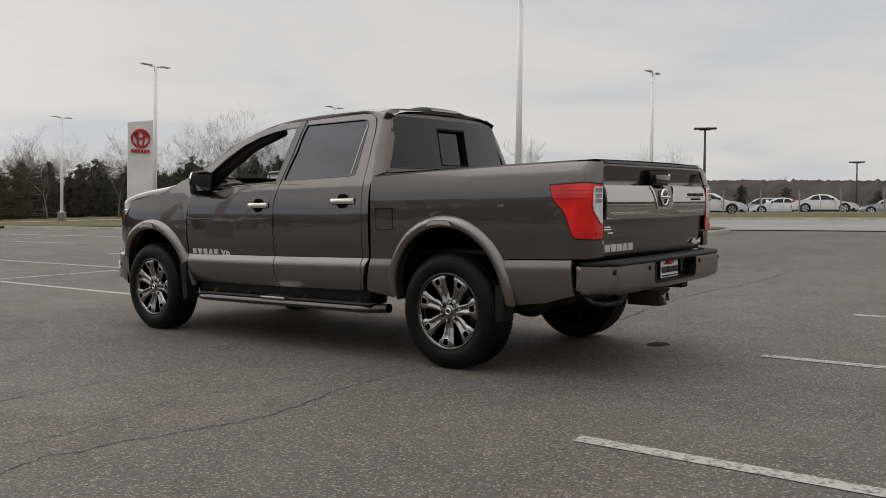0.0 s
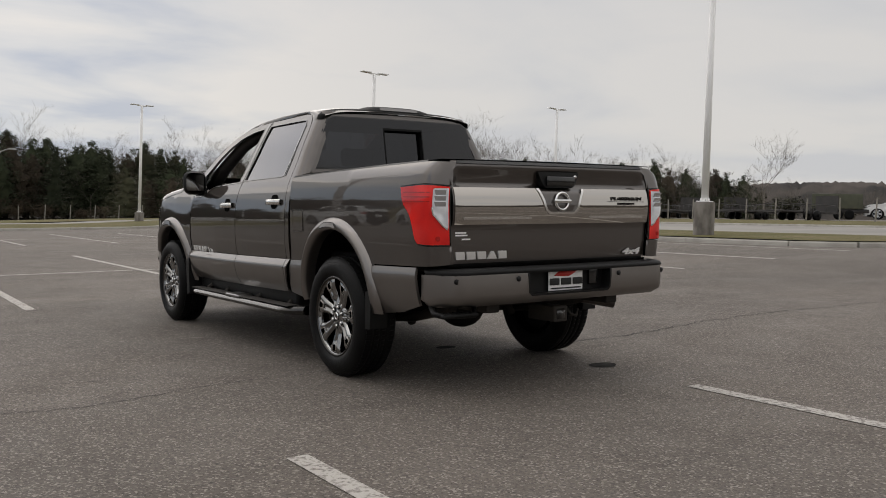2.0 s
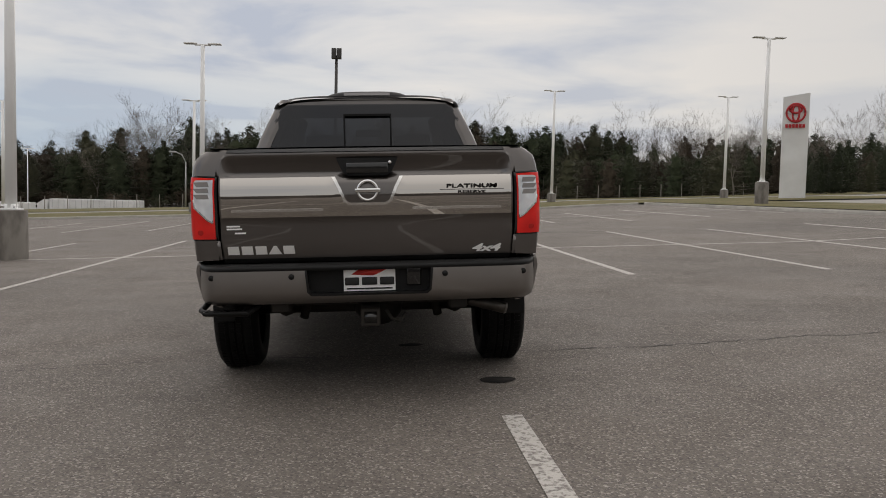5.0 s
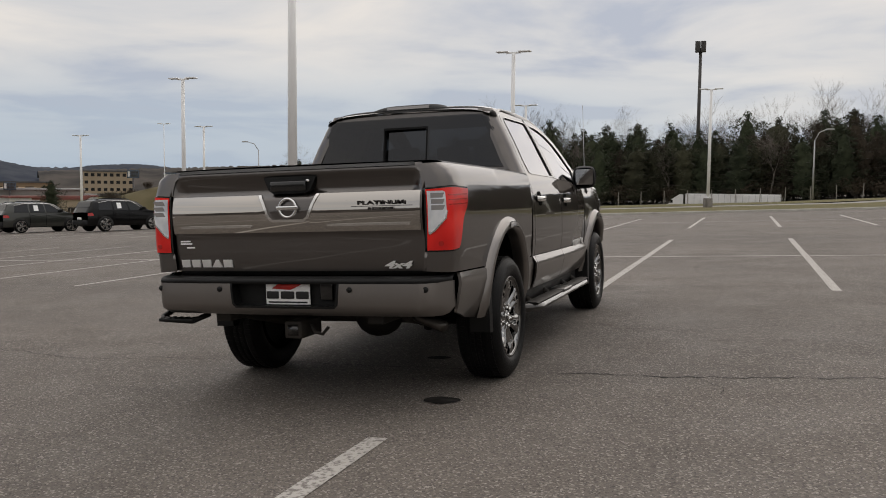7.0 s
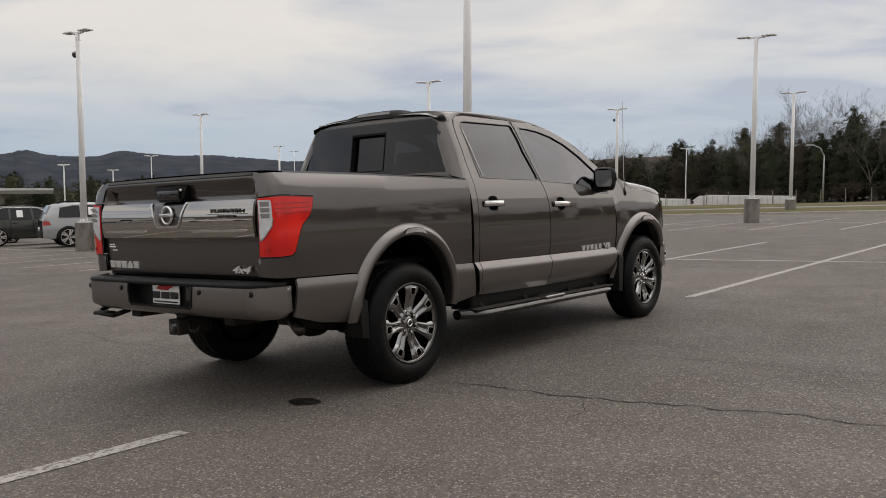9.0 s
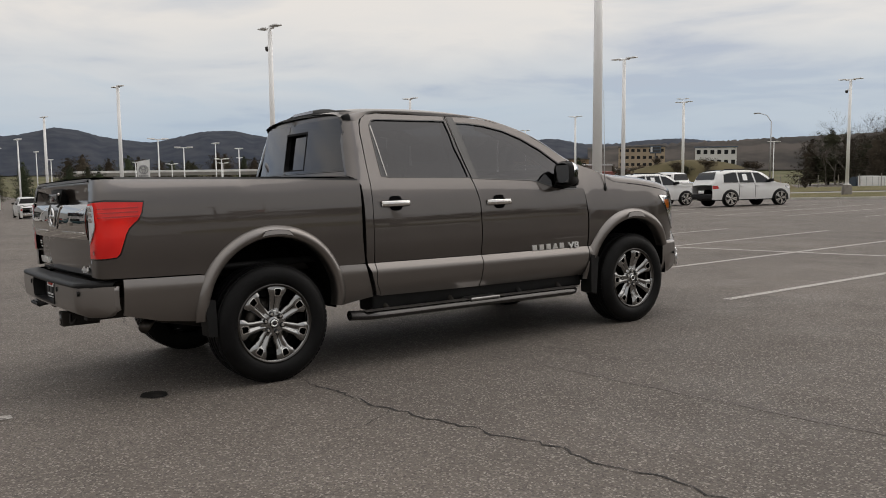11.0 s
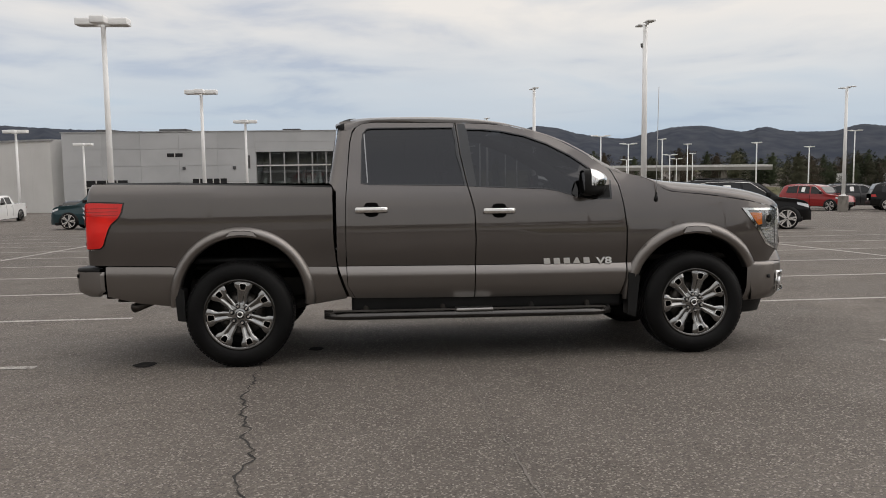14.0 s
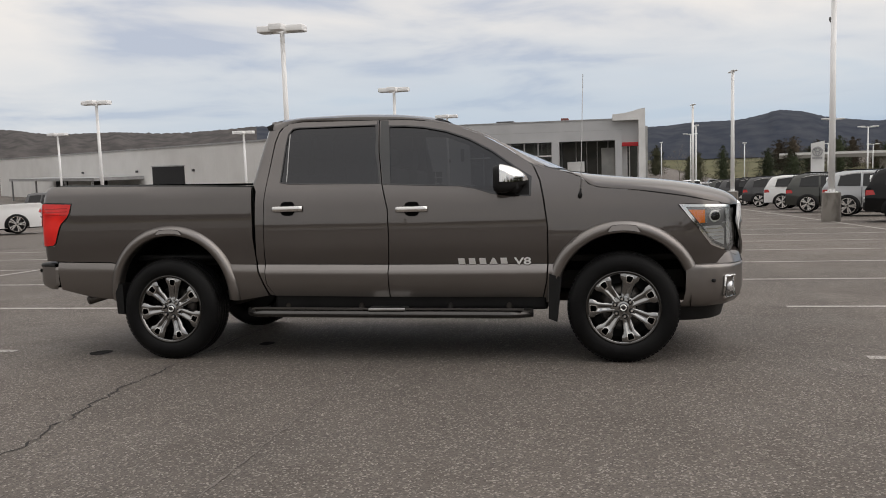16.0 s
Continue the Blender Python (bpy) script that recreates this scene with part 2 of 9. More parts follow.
ROAD = material("concrete_road", (0.26, 0.245, 0.225), 0.85, color2=(0.20, 0.19, 0.175), scale=0.3)
POLE_WHITE = material("white_painted_steel", (0.88, 0.88, 0.87), 0.45, color2=(0.82, 0.82, 0.81), scale=1.3)
STEEL_GREY = material("galvanised_steel", (0.42, 0.42, 0.42), 0.5, 0.6, color2=(0.33, 0.33, 0.33), scale=2)
POLE_DARK = material("dark_bronze_steel", (0.03, 0.028, 0.026), 0.5, color2=(0.045, 0.04, 0.038), scale=2)
LAMP_LENS = material("lamp_lens", (0.55, 0.55, 0.52), 0.2)
POST_WOOD = material("weathered_post", (0.20, 0.185, 0.165), 0.85, color2=(0.3, 0.28, 0.25), scale=3)

PAINT = material("brown_metallic_paint", (0.083, 0.0722, 0.0664), 0.36, 0.92, color2=(0.090, 0.0780, 0.0717), scale=2.0, coat=1.0, coat_ior=1.74, edge=0.35, bump=0.045, bump_scale=2.2, bump_detail=0.6)
PAINT.node_tree.nodes["Principled BSDF"].inputs["Coat Roughness"].default_value = 0.02
PAINT_LOWER = material("taupe_metallic_paint", (0.216, 0.199, 0.186), 0.36, 0.9, color2=(0.202, 0.186, 0.174), scale=2.0, coat=0.7, coat_ior=1.6, edge=0.6)
DARK_CHROME = material("dark_chrome", (0.50, 0.475, 0.445), 0.015, 1.0, bump=0.02, bump_scale=3.0, bump_detail=0.5)
CHROME = material("bright_chrome", (0.80, 0.80, 0.79), 0.06, 1.0)
BADGE = material("bright_badge_chrome", (0.86, 0.86, 0.85), 0.30, 0.65)
MATTE_BLACK = material("matte_black_trim", (0.007, 0.007, 0.007), 0.6, color2=(0.011, 0.011, 0.011), scale=6, specular=0.12)
SATIN_CHROME = material("satin_chrome", (0.72, 0.71, 0.69), 0.22, 1.0)
RIM_LIP = material("smoked_alloy", (0.075, 0.073, 0.07), 0.2, 1.0)
RIM = material("dark_chrome_alloy", (0.29, 0.29, 0.287), 0.06, 1.0)
TREAD_PAD = material("brushed_tread_pad", (0.34, 0.335, 0.325), 0.35, 1.0, color2=(0.27, 0.265, 0.26), scale=9)
RIM_DARK = material("dark_alloy", (0.012, 0.012, 0.012), 0.5, 0.3, specular=0.2)
RUBBER = material("tyre_rubber", (0.0045, 0.0045, 0.0047), 0.5, color2=(0.009, 0.009, 0.009), scale=5, specular=0.12, bump=0.15, bump_scale=80)
BLACK_PLASTIC = material("black_plastic", (0.006, 0.006, 0.006), 0.5, color2=(0.010, 0.010, 0.010), scale=6, specular=0.22, bump=0.08, bump_scale=200)
GLOSS_BLACK = material("gloss_black", (0.006, 0.006, 0.006), 0.12, coat=0.6)
UNDERBODY = material("underbody_black", (0.018, 0.017, 0.016), 0.7, color2=(0.035, 0.030, 0.025), scale=4, specular=0.2)
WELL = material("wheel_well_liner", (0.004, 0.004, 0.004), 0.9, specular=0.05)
RED_LENS = material("red_lamp_lens", (0.90, 0.020, 0.012), 0.30, color2=(0.62, 0.008, 0.006), scale=5, detail=1.5, coat=0.8, specular=0.2, bump=0.12, bump_scale=14, bump_detail=0.5)
RED_DEEP = material("red_reflector", (0.42, 0.006, 0.004), 0.2, coat=0.6)
EXHAUST = material("dull_exhaust_steel", (0.13, 0.12, 0.11), 0.35, 0.9, color2=(0.05, 0.045, 0.04), scale=6)
CLEAR_LENS = material("clear_lamp_lens", (0.66, 0.67, 0.68), 0.18, 0.7, color2=(0.58, 0.59, 0.60), scale=11, detail=2, coat=1.0)
LAMP_HOUSING = material("silver_lamp_housing", (0.27, 0.27, 0.275), 0.22, 0.7, color2=(0.18, 0.18, 0.185), scale=9)
BRAKE_GREY = material("smoked_brake_lens", (0.16, 0.15, 0.15), 0.15, coat=1.0)
BOARD_GREY = material("grey_oval_tube", (0.060, 0.057, 0.054), 0.26, 0.6, color2=(0.05, 0.048, 0.045), scale=5, coat=0.4)
CLEAR_WHITE = material("clear_tail_lens", (0.90, 0.92, 0.95), 0.16, 0.30, color2=(0.74, 0.77, 0.82), scale=17, detail=1.0, coat=1.0, bump=0.25, bump_scale=22, bump_detail=0.5)
AMBER = material("amber_lens", (0.65, 0.16, 0.015), 0.15, coat=1.0)
STEP_COAT = material("grey_step_coating", (0.085, 0.079, 0.073), 0.42, 0.3, color2=(0.07, 0.065, 0.06), scale=7, bump=0.1, bump_scale=150)
WHITE_PLATE = material("white_plate", (0.88, 0.88, 0.87), 0.3)
PLATE_BLACK = material("plate_black", (0.01, 0.01, 0.01), 0.5)
PLATE_RED = material("plate_red", (0.60, 0.04, 0.03), 0.5)
SEAT = material("dark_leather", (0.020, 0.018, 0.017), 0.55, color2=(0.03, 0.027, 0.025), scale=6, bump=0.1)
HEADLINER = material("grey_headliner", (0.30, 0.29, 0.28), 0.9)
TINT = glass("privacy_glass", (0.020, 0.021, 0.023))
TINT_LIGHT = glass("tinted_glass", (0.045, 0.048, 0.050))
CLEAR = glass("clear_glass", (0.90, 0.92, 0.92))


# ---- building helpers ----
from mathutils.geometry import delaunay_2d_cdt


def part(name, bm, mat, parent=None, label="", smooth=True, at=None):
    """Links a bmesh as one mesh object, under a thing or a part."""
    me = bpy.data.meshes.new(name)
    if smooth:
        for f in bm.faces:
            f.smooth = True
    bm.to_mesh(me)
    bm.free()
    me.materials.append(mat)
    ob = new(name, me)
    if parent is not None:
        ob.parent = parent
    if at is not None:
        ob.matrix_basis = at
    if label:
        ob["label"] = label
    return ob


def empty(name, m=None):
    ob = new(name)
    ob.empty_display_size = 0.2
    if m is not None:
        ob.matrix_basis = m
    return ob


def curve_of(points):
    """A smooth monotone-in-u lookup through (u, value) points."""
    us, vs = [p[0] for p in points], [p[1] for p in points]
    n = len(us)
    h = [us[i + 1] - us[i] for i in range(n - 1)]
    d = [(vs[i + 1] - vs[i]) / h[i] for i in range(n - 1)]
    m = [d[0]] + [0 if d[i - 1] * d[i] <= 0 else 2 * d[i - 1] * d[i] / (d[i - 1] + d[i]) for i in range(1, n - 1)] + [d[-1]]

    def f(u):
        if u <= us[0]:
            return vs[0] + m[0] * (u - us[0])
        if u >= us[-1]:
            return vs[-1] + m[-1] * (u - us[-1])
        i = max(k for k in range(n - 1) if us[k] <= u)
        t = (u - us[i]) / h[i]
        return ((2 * t ** 3 - 3 * t ** 2 + 1) * vs[i] + (t ** 3 - 2 * t ** 2 + t) * h[i] * m[i]
                + (-2 * t ** 3 + 3 * t ** 2) * vs[i + 1] + (t ** 3 - t ** 2) * h[i] * m[i + 1])
    return f


def inside(p, poly):
    x, y = p
    hit = False
    for (x1, y1), (x2, y2) in zip(poly, poly[1:] + poly[:1]):
        if (y1 > y) != (y2 > y) and x < (x2 - x1) * (y - y1) / (y2 - y1) + x1:
            hit = not hit
    return hit


def near(p, poly, r):
    for a, b in zip(poly, poly[1:] + poly[:1]):
        dx, dy = b[0] - a[0], b[1] - a[1]
        t = max(0, min(1, ((p[0] - a[0]) * dx + (p[1] - a[1]) * dy) / (dx * dx + dy * dy + 1e-12)))
        if (p[0] - a[0] - t * dx) ** 2 + (p[1] - a[1] - t * dy) ** 2 < r * r:
            return True
    return False


def dense(poly, step):
    out = []
    for a, b in zip(poly, poly[1:] + poly[:1]):
        k = max(1, int(math.ceil(math.hypot(b[0] - a[0], b[1] - a[1]) / step)))
        out += [(a[0] + (b[0] - a[0]) * i / k, a[1] + (b[1] - a[1]) * i / k) for i in range(k)]
    return out


def sheet(outline, place, holes=(), step=0.045, depth=0.018, inward=None):
    """A curved panel: the outline in (u, v), laid into space by place(u, v), with a folded rim that goes inward."""
    rings = [dense(list(outline), step)] + [dense(list(h), step) for h in holes]
    pts = [p for r in rings for p in r]
    edges, k = [], 0
    for r in rings:
        edges += [(k + i, k + (i + 1) % len(r)) for i in range(len(r))]
        k += len(r)
    us, vs = [p[0] for p in rings[0]], [p[1] for p in rings[0]]
    nu, nv = int((max(us) - min(us)) / step), int((max(vs) - min(vs)) / step)
    for i in range(1, nu + 1):
        for j in range(1, nv + 1):
            p = (min(us) + (i - 0.5 * (j % 2)) * step, min(vs) + j * step)
            if inside(p, rings[0]) and not any(inside(p, h) for h in rings[1:]) and not any(near(p, r, step * 0.45) for r in rings):
                pts.append(p)
    got = delaunay_2d_cdt([Vector(p) for p in pts], edges, [], 0, 1e-6)
    v2, tris = got[0], got[2]
    bm = bmesh.new()
    vs3 = [bm.verts.new(place(p.x, p.y)) for p in v2]
    for t in tris:
        c = (sum(v2[i].x for i in t) / 3, sum(v2[i].y for i in t) / 3)
        a, b, d = (v2[i] for i in t)
        long = max((a - b).length, (b - d).length, (d - a).length)
        if abs((b - a).cross(d - a)) / (long + 1e-9) < 0.0009:
            continue
        if inside(c, rings[0]) and not any(inside(c, h) for h in rings[1:]):
            try:
                bm.faces.new([vs3[i] for i in t])
            except ValueError:
                pass
    for v in [v for v in bm.verts if not v.link_faces]:
        bm.verts.remove(v)
    bmesh.ops.recalc_face_normals(bm, faces=bm.faces)
    # face outwards: away from the inward direction
    if inward is not None and bm.faces:
        s = sum((f.normal.dot(inward(f.calc_center_median())) * f.calc_area() for f in bm.faces))
        if s > 0:
            bmesh.ops.reverse_faces(bm, faces=bm.faces)
        if depth:
            for r in rings:
                a = [Vector(place(*p)) for p in r]
                b = [p + inward(p) * depth for p in a]
                va, vb = [bm.verts.new(p) for p in a], [bm.verts.new(p) for p in b]
                for i in range(len(r)):
                    j = (i + 1) % len(r)
                    bm.faces.new((va[i], va[j], vb[j], vb[i]))
    return bm


def grid(nu, nv, place, close_u=False):
    """A grid of nu x nv quads laid into space by place(s, t), both 0 to 1."""
    bm = bmesh.new()
    rows = [[bm.verts.new(place(i / nu, j / nv)) for j in range(nv + 1)] for i in range(nu if close_u else nu + 1)]
    for i in range(nu):
        for j in range(nv):
            k = (i + 1) % len(rows)
            bm.faces.new((rows[i][j], rows[k][j], rows[k][j + 1], rows[i][j + 1]))
    return bm


def block(lo, hi, bevel=0.0, segments=2, bm=None):
    """A box between two corners, with rounded edges."""
    own = bmesh.new()
    bmesh.ops.create_cube(own, size=1)
    for v in own.verts:
        v.co = Vector([lo[i] + (v.co[i] + 0.5) * (hi[i] - lo[i]) for i in range(3)])
    if bevel:
        bmesh.ops.bevel(own, geom=list(own.edges), offset=bevel, segments=segments, profile=0.7, affect="EDGES")
    if bm is None:
        return own
    return merge(bm, own)


def merge(bm, other, m=None):
    me = bpy.data.meshes.new("tmp")
    if m is not None:
        other.transform(m)
    other.to_mesh(me)
    other.free()
    bm.from_mesh(me)
    bpy.data.meshes.remove(me)
    return bm


def lathe(profile, n=48, axis="X"):
    """Turns (radius, along) points round an axis."""
    bm = bmesh.new()
    rings = []
    for i in range(n):
        a = 2 * math.pi * i / n
        c, s = math.cos(a), math.sin(a)
        rings.append([bm.verts.new((d, r * c, r * s) if axis == "X" else (r * c, r * s, d)) for r, d in profile])
    for i in range(n):
        a, b = rings[i], rings[(i + 1) % n]
        for j in range(len(profile) - 1):
            bm.faces.new((a[j], b[j], b[j + 1], a[j + 1]))
    bmesh.ops.remove_doubles(bm, verts=bm.verts, dist=1e-5)
    return bm


def tube(points, radius, n=8, bm=None, flat=1.0, caps=True):
    """A round bar along points; radius may be a list."""
    bm = bm or bmesh.new()
    pts = [Vector(p) for p in points]
    radii = radius if isinstance(radius, (list, tuple)) else [radius] * len(pts)
    rings = []
    for i, p in enumerate(pts):
        d = (pts[min(i + 1, len(pts) - 1)] - pts[max(i - 1, 0)]).normalized()
        side = d.cross(Vector((0, 0, 1)))
        side = side.normalized() if side.length > 1e-3 else Vector((1, 0, 0))
        upv = side.cross(d).normalized()
        rings.append([bm.verts.new(p + (side * math.cos(2 * math.pi * k / n) + upv * flat * math.sin(2 * math.pi * k / n)) * radii[i]) for k in range(n)])
    for a, b in zip(rings, rings[1:]):
        for k in range(n):
            bm.faces.new((a[k], a[(k + 1) % n], b[(k + 1) % n], b[k]))
    if caps and n > 2:
        bm.faces.new(rings[0][::-1])
        bm.faces.new(rings[-1])
    return bm


def prism(outline, place, depth_vec, bm=None):
    """A flat outline in (u, v) made solid: place(u, v) is its front, depth_vec goes to its back."""
    bm = bm or bmesh.new()
    a = [bm.verts.new(place(*p)) for p in outline]
    b = [bm.verts.new(Vector(place(*p)) + Vector(depth_vec)) for p in outline]
    bm.faces.new(a)
    bm.faces.new(b[::-1])
    for i in range(len(a)):
        j = (i + 1) % len(a)
        bm.faces.new((a[j], a[i], b[i], b[j]))
    bmesh.ops.recalc_face_normals(bm, faces=bm.faces)
    return bm


def lettering(name, body, size, m, mat, parent, depth=0.004, stretch=1.0, bold=0.0, label="", slant=0.0):
    """Raised letters in the built-in font, made into a mesh; x runs along the word, z out of its face."""
    cu = bpy.data.curves.new(name, "FONT")
    cu.body, cu.size, cu.extrude, cu.offset, cu.shear = body, size, depth, bold, slant
    cu.align_x, cu.align_y = "LEFT", "BOTTOM_BASELINE"
    ob = new(name, cu)
    bpy.context.view_layer.update()
    me = bpy.data.meshes.new_from_object(ob.evaluated_get(bpy.context.evaluated_depsgraph_get()))
    bpy.data.objects.remove(ob)
    bpy.data.curves.remove(cu)
    me.transform(Matrix.Diagonal((stretch, 1, 1, 1)))
    me.materials.clear()
    me.materials.append(mat)
    ob = new(name, me)
    ob.parent = parent
    ob.matrix_basis = m
    if label:
        ob["label"] = label
    return ob


# ---- the pickup truck, built with its rear axle at y = 0 and its nose towards +y ----
LEAN = -2.436  # the lot falls away to one side, and the truck leans with it
X_BED = curve_of([(0.42, 0.905), (0.55, 0.945), (0.70, 0.962), (0.80, 0.968), (1.00, 0.982), (1.15, 0.982), (1.25, 0.977), (1.32, 0.968), (1.36, 0.955), (1.388, 0.925), (1.41, 0.88)])
X_CAB = curve_of([(0.42, 0.86), (0.50, 0.925), (0.60, 0.955), (0.72, 0.966), (0.90, 0.984), (1.05, 0.984), (1.20, 0.972), (1.30, 0.948), (1.36, 0.922), (1.485, 0.862), (1.60, 0.812), (1.753, 0.737), (1.84, 0.690), (1.90, 0.645)])
X_FENDER = curve_of([(0.42, 0.90), (0.60, 0.95), (0.72, 0.962), (0.90, 0.982), (1.05, 0.978), (1.15, 0.966), (1.25, 0.944), (1.32, 0.922), (1.40, 0.890), (1.50, 0.845)])
PLAN_FRONT = curve_of([(3.0, 1.0), (3.80, 0.998), (3.95, 0.987), (4.06, 0.962), (4.16, 0.918), (4.26, 0.848), (4.34, 0.760), (4.42, 0.60)])


def bed_side(u, z, out=0.0):
    """The bed's outer skin; below u = -1.06 it turns round the corner to the rear face."""
    w, r, y0 = X_BED(z) + out, 0.05, -1.06 + 0.24 * max(0.0, z - 1.26) ** 1.2
    if u >= -1.06:
        k = max(0.0, min(1.0, (-0.9 - u) / 0.16))
        return (w - 0.012 * k * k, u + (y0 + 1.06) * k, z)
    t = -1.06 - u
    a = min(t / r, math.pi / 2)
    return (w - 0.012 - r + r * math.cos(a) - max(0.0, t - r * math.pi / 2), y0 - (r + out) * math.sin(a) - 0.06 * max(0.0, t - r * math.pi / 2), z)


def cab_side(u, z, out=0.0):
    w, r = X_CAB(z) + out, 0.07
    y0 = 0.69 + 0.17 * (z - 1.4) + r
    if u >= y0:
        return (w * (1.0 - 0.018 * max(0.0, (u - 2.3) / 0.7)), u, z)
    t = y0 - u
    a = min(t / r, math.pi / 2)
    return (w - r + r * math.cos(a) - max(0.0, t - r * math.pi / 2), y0 - r * math.sin(a) - 0.04 * max(0.0, t - r * math.pi / 2), z)


def fender_side(u, z, out=0.0):
    return ((X_FENDER(z) + out) * PLAN_FRONT(u) * (1.0 - 0.012 * max(0.0, (1.0 - abs(u - 3.05) / 0.4))), u, z)


def arc(cy, cz, r, a0, a1, n=26):
    return [(cy + r * math.cos(radians(a0 + (a1 - a0) * i / n)), cz + r * math.sin(radians(a0 + (a1 - a0) * i / n))) for i in range(n + 1)]


def split_z(y):
    """The height of the line between the two paints."""
    return 0.765 - 0.021 * y + 0.003 * y * y


REAR_ARCH, FRONT_ARCH = (0.025, 0.520), (3.542, 0.475)
R_OUT, R_IN, RF_OUT, RF_IN = 0.548, 0.468, 0.564, 0.474

TAIL_LAMP = [(-1.224, 1.252), (-1.06, 1.262), (-0.832, 1.253), (-0.846, 1.19), (-0.868, 1.150), (-0.925, 1.098), (-0.945, 1.06), (-0.985, 0.945), (-1.005, 0.925), (-1.06, 0.920), (-1.224, 0.918)]


def mirrored(place, sgn):
    return lambda u, v: Vector((place(u, v)[0] * sgn, place(u, v)[1], place(u, v)[2]))


def lower_skin(place, shelf=0.036):
    """The lower cladding: it slopes out below the paint line to a shoulder, then tucks under."""
    def f(u, z):
        k = max(0.0, split_z(u) - z)
        out = 0.002 + shelf * min(1.0, k / 0.058) ** 0.9 - 0.10 * max(0.0, k - 0.062) - 0.12 * max(0.0, k - 0.17) ** 1.25
        return place(u, z, out)
    return f


def lofted(place, out):
    return lambda u, v: place(u, v, out)


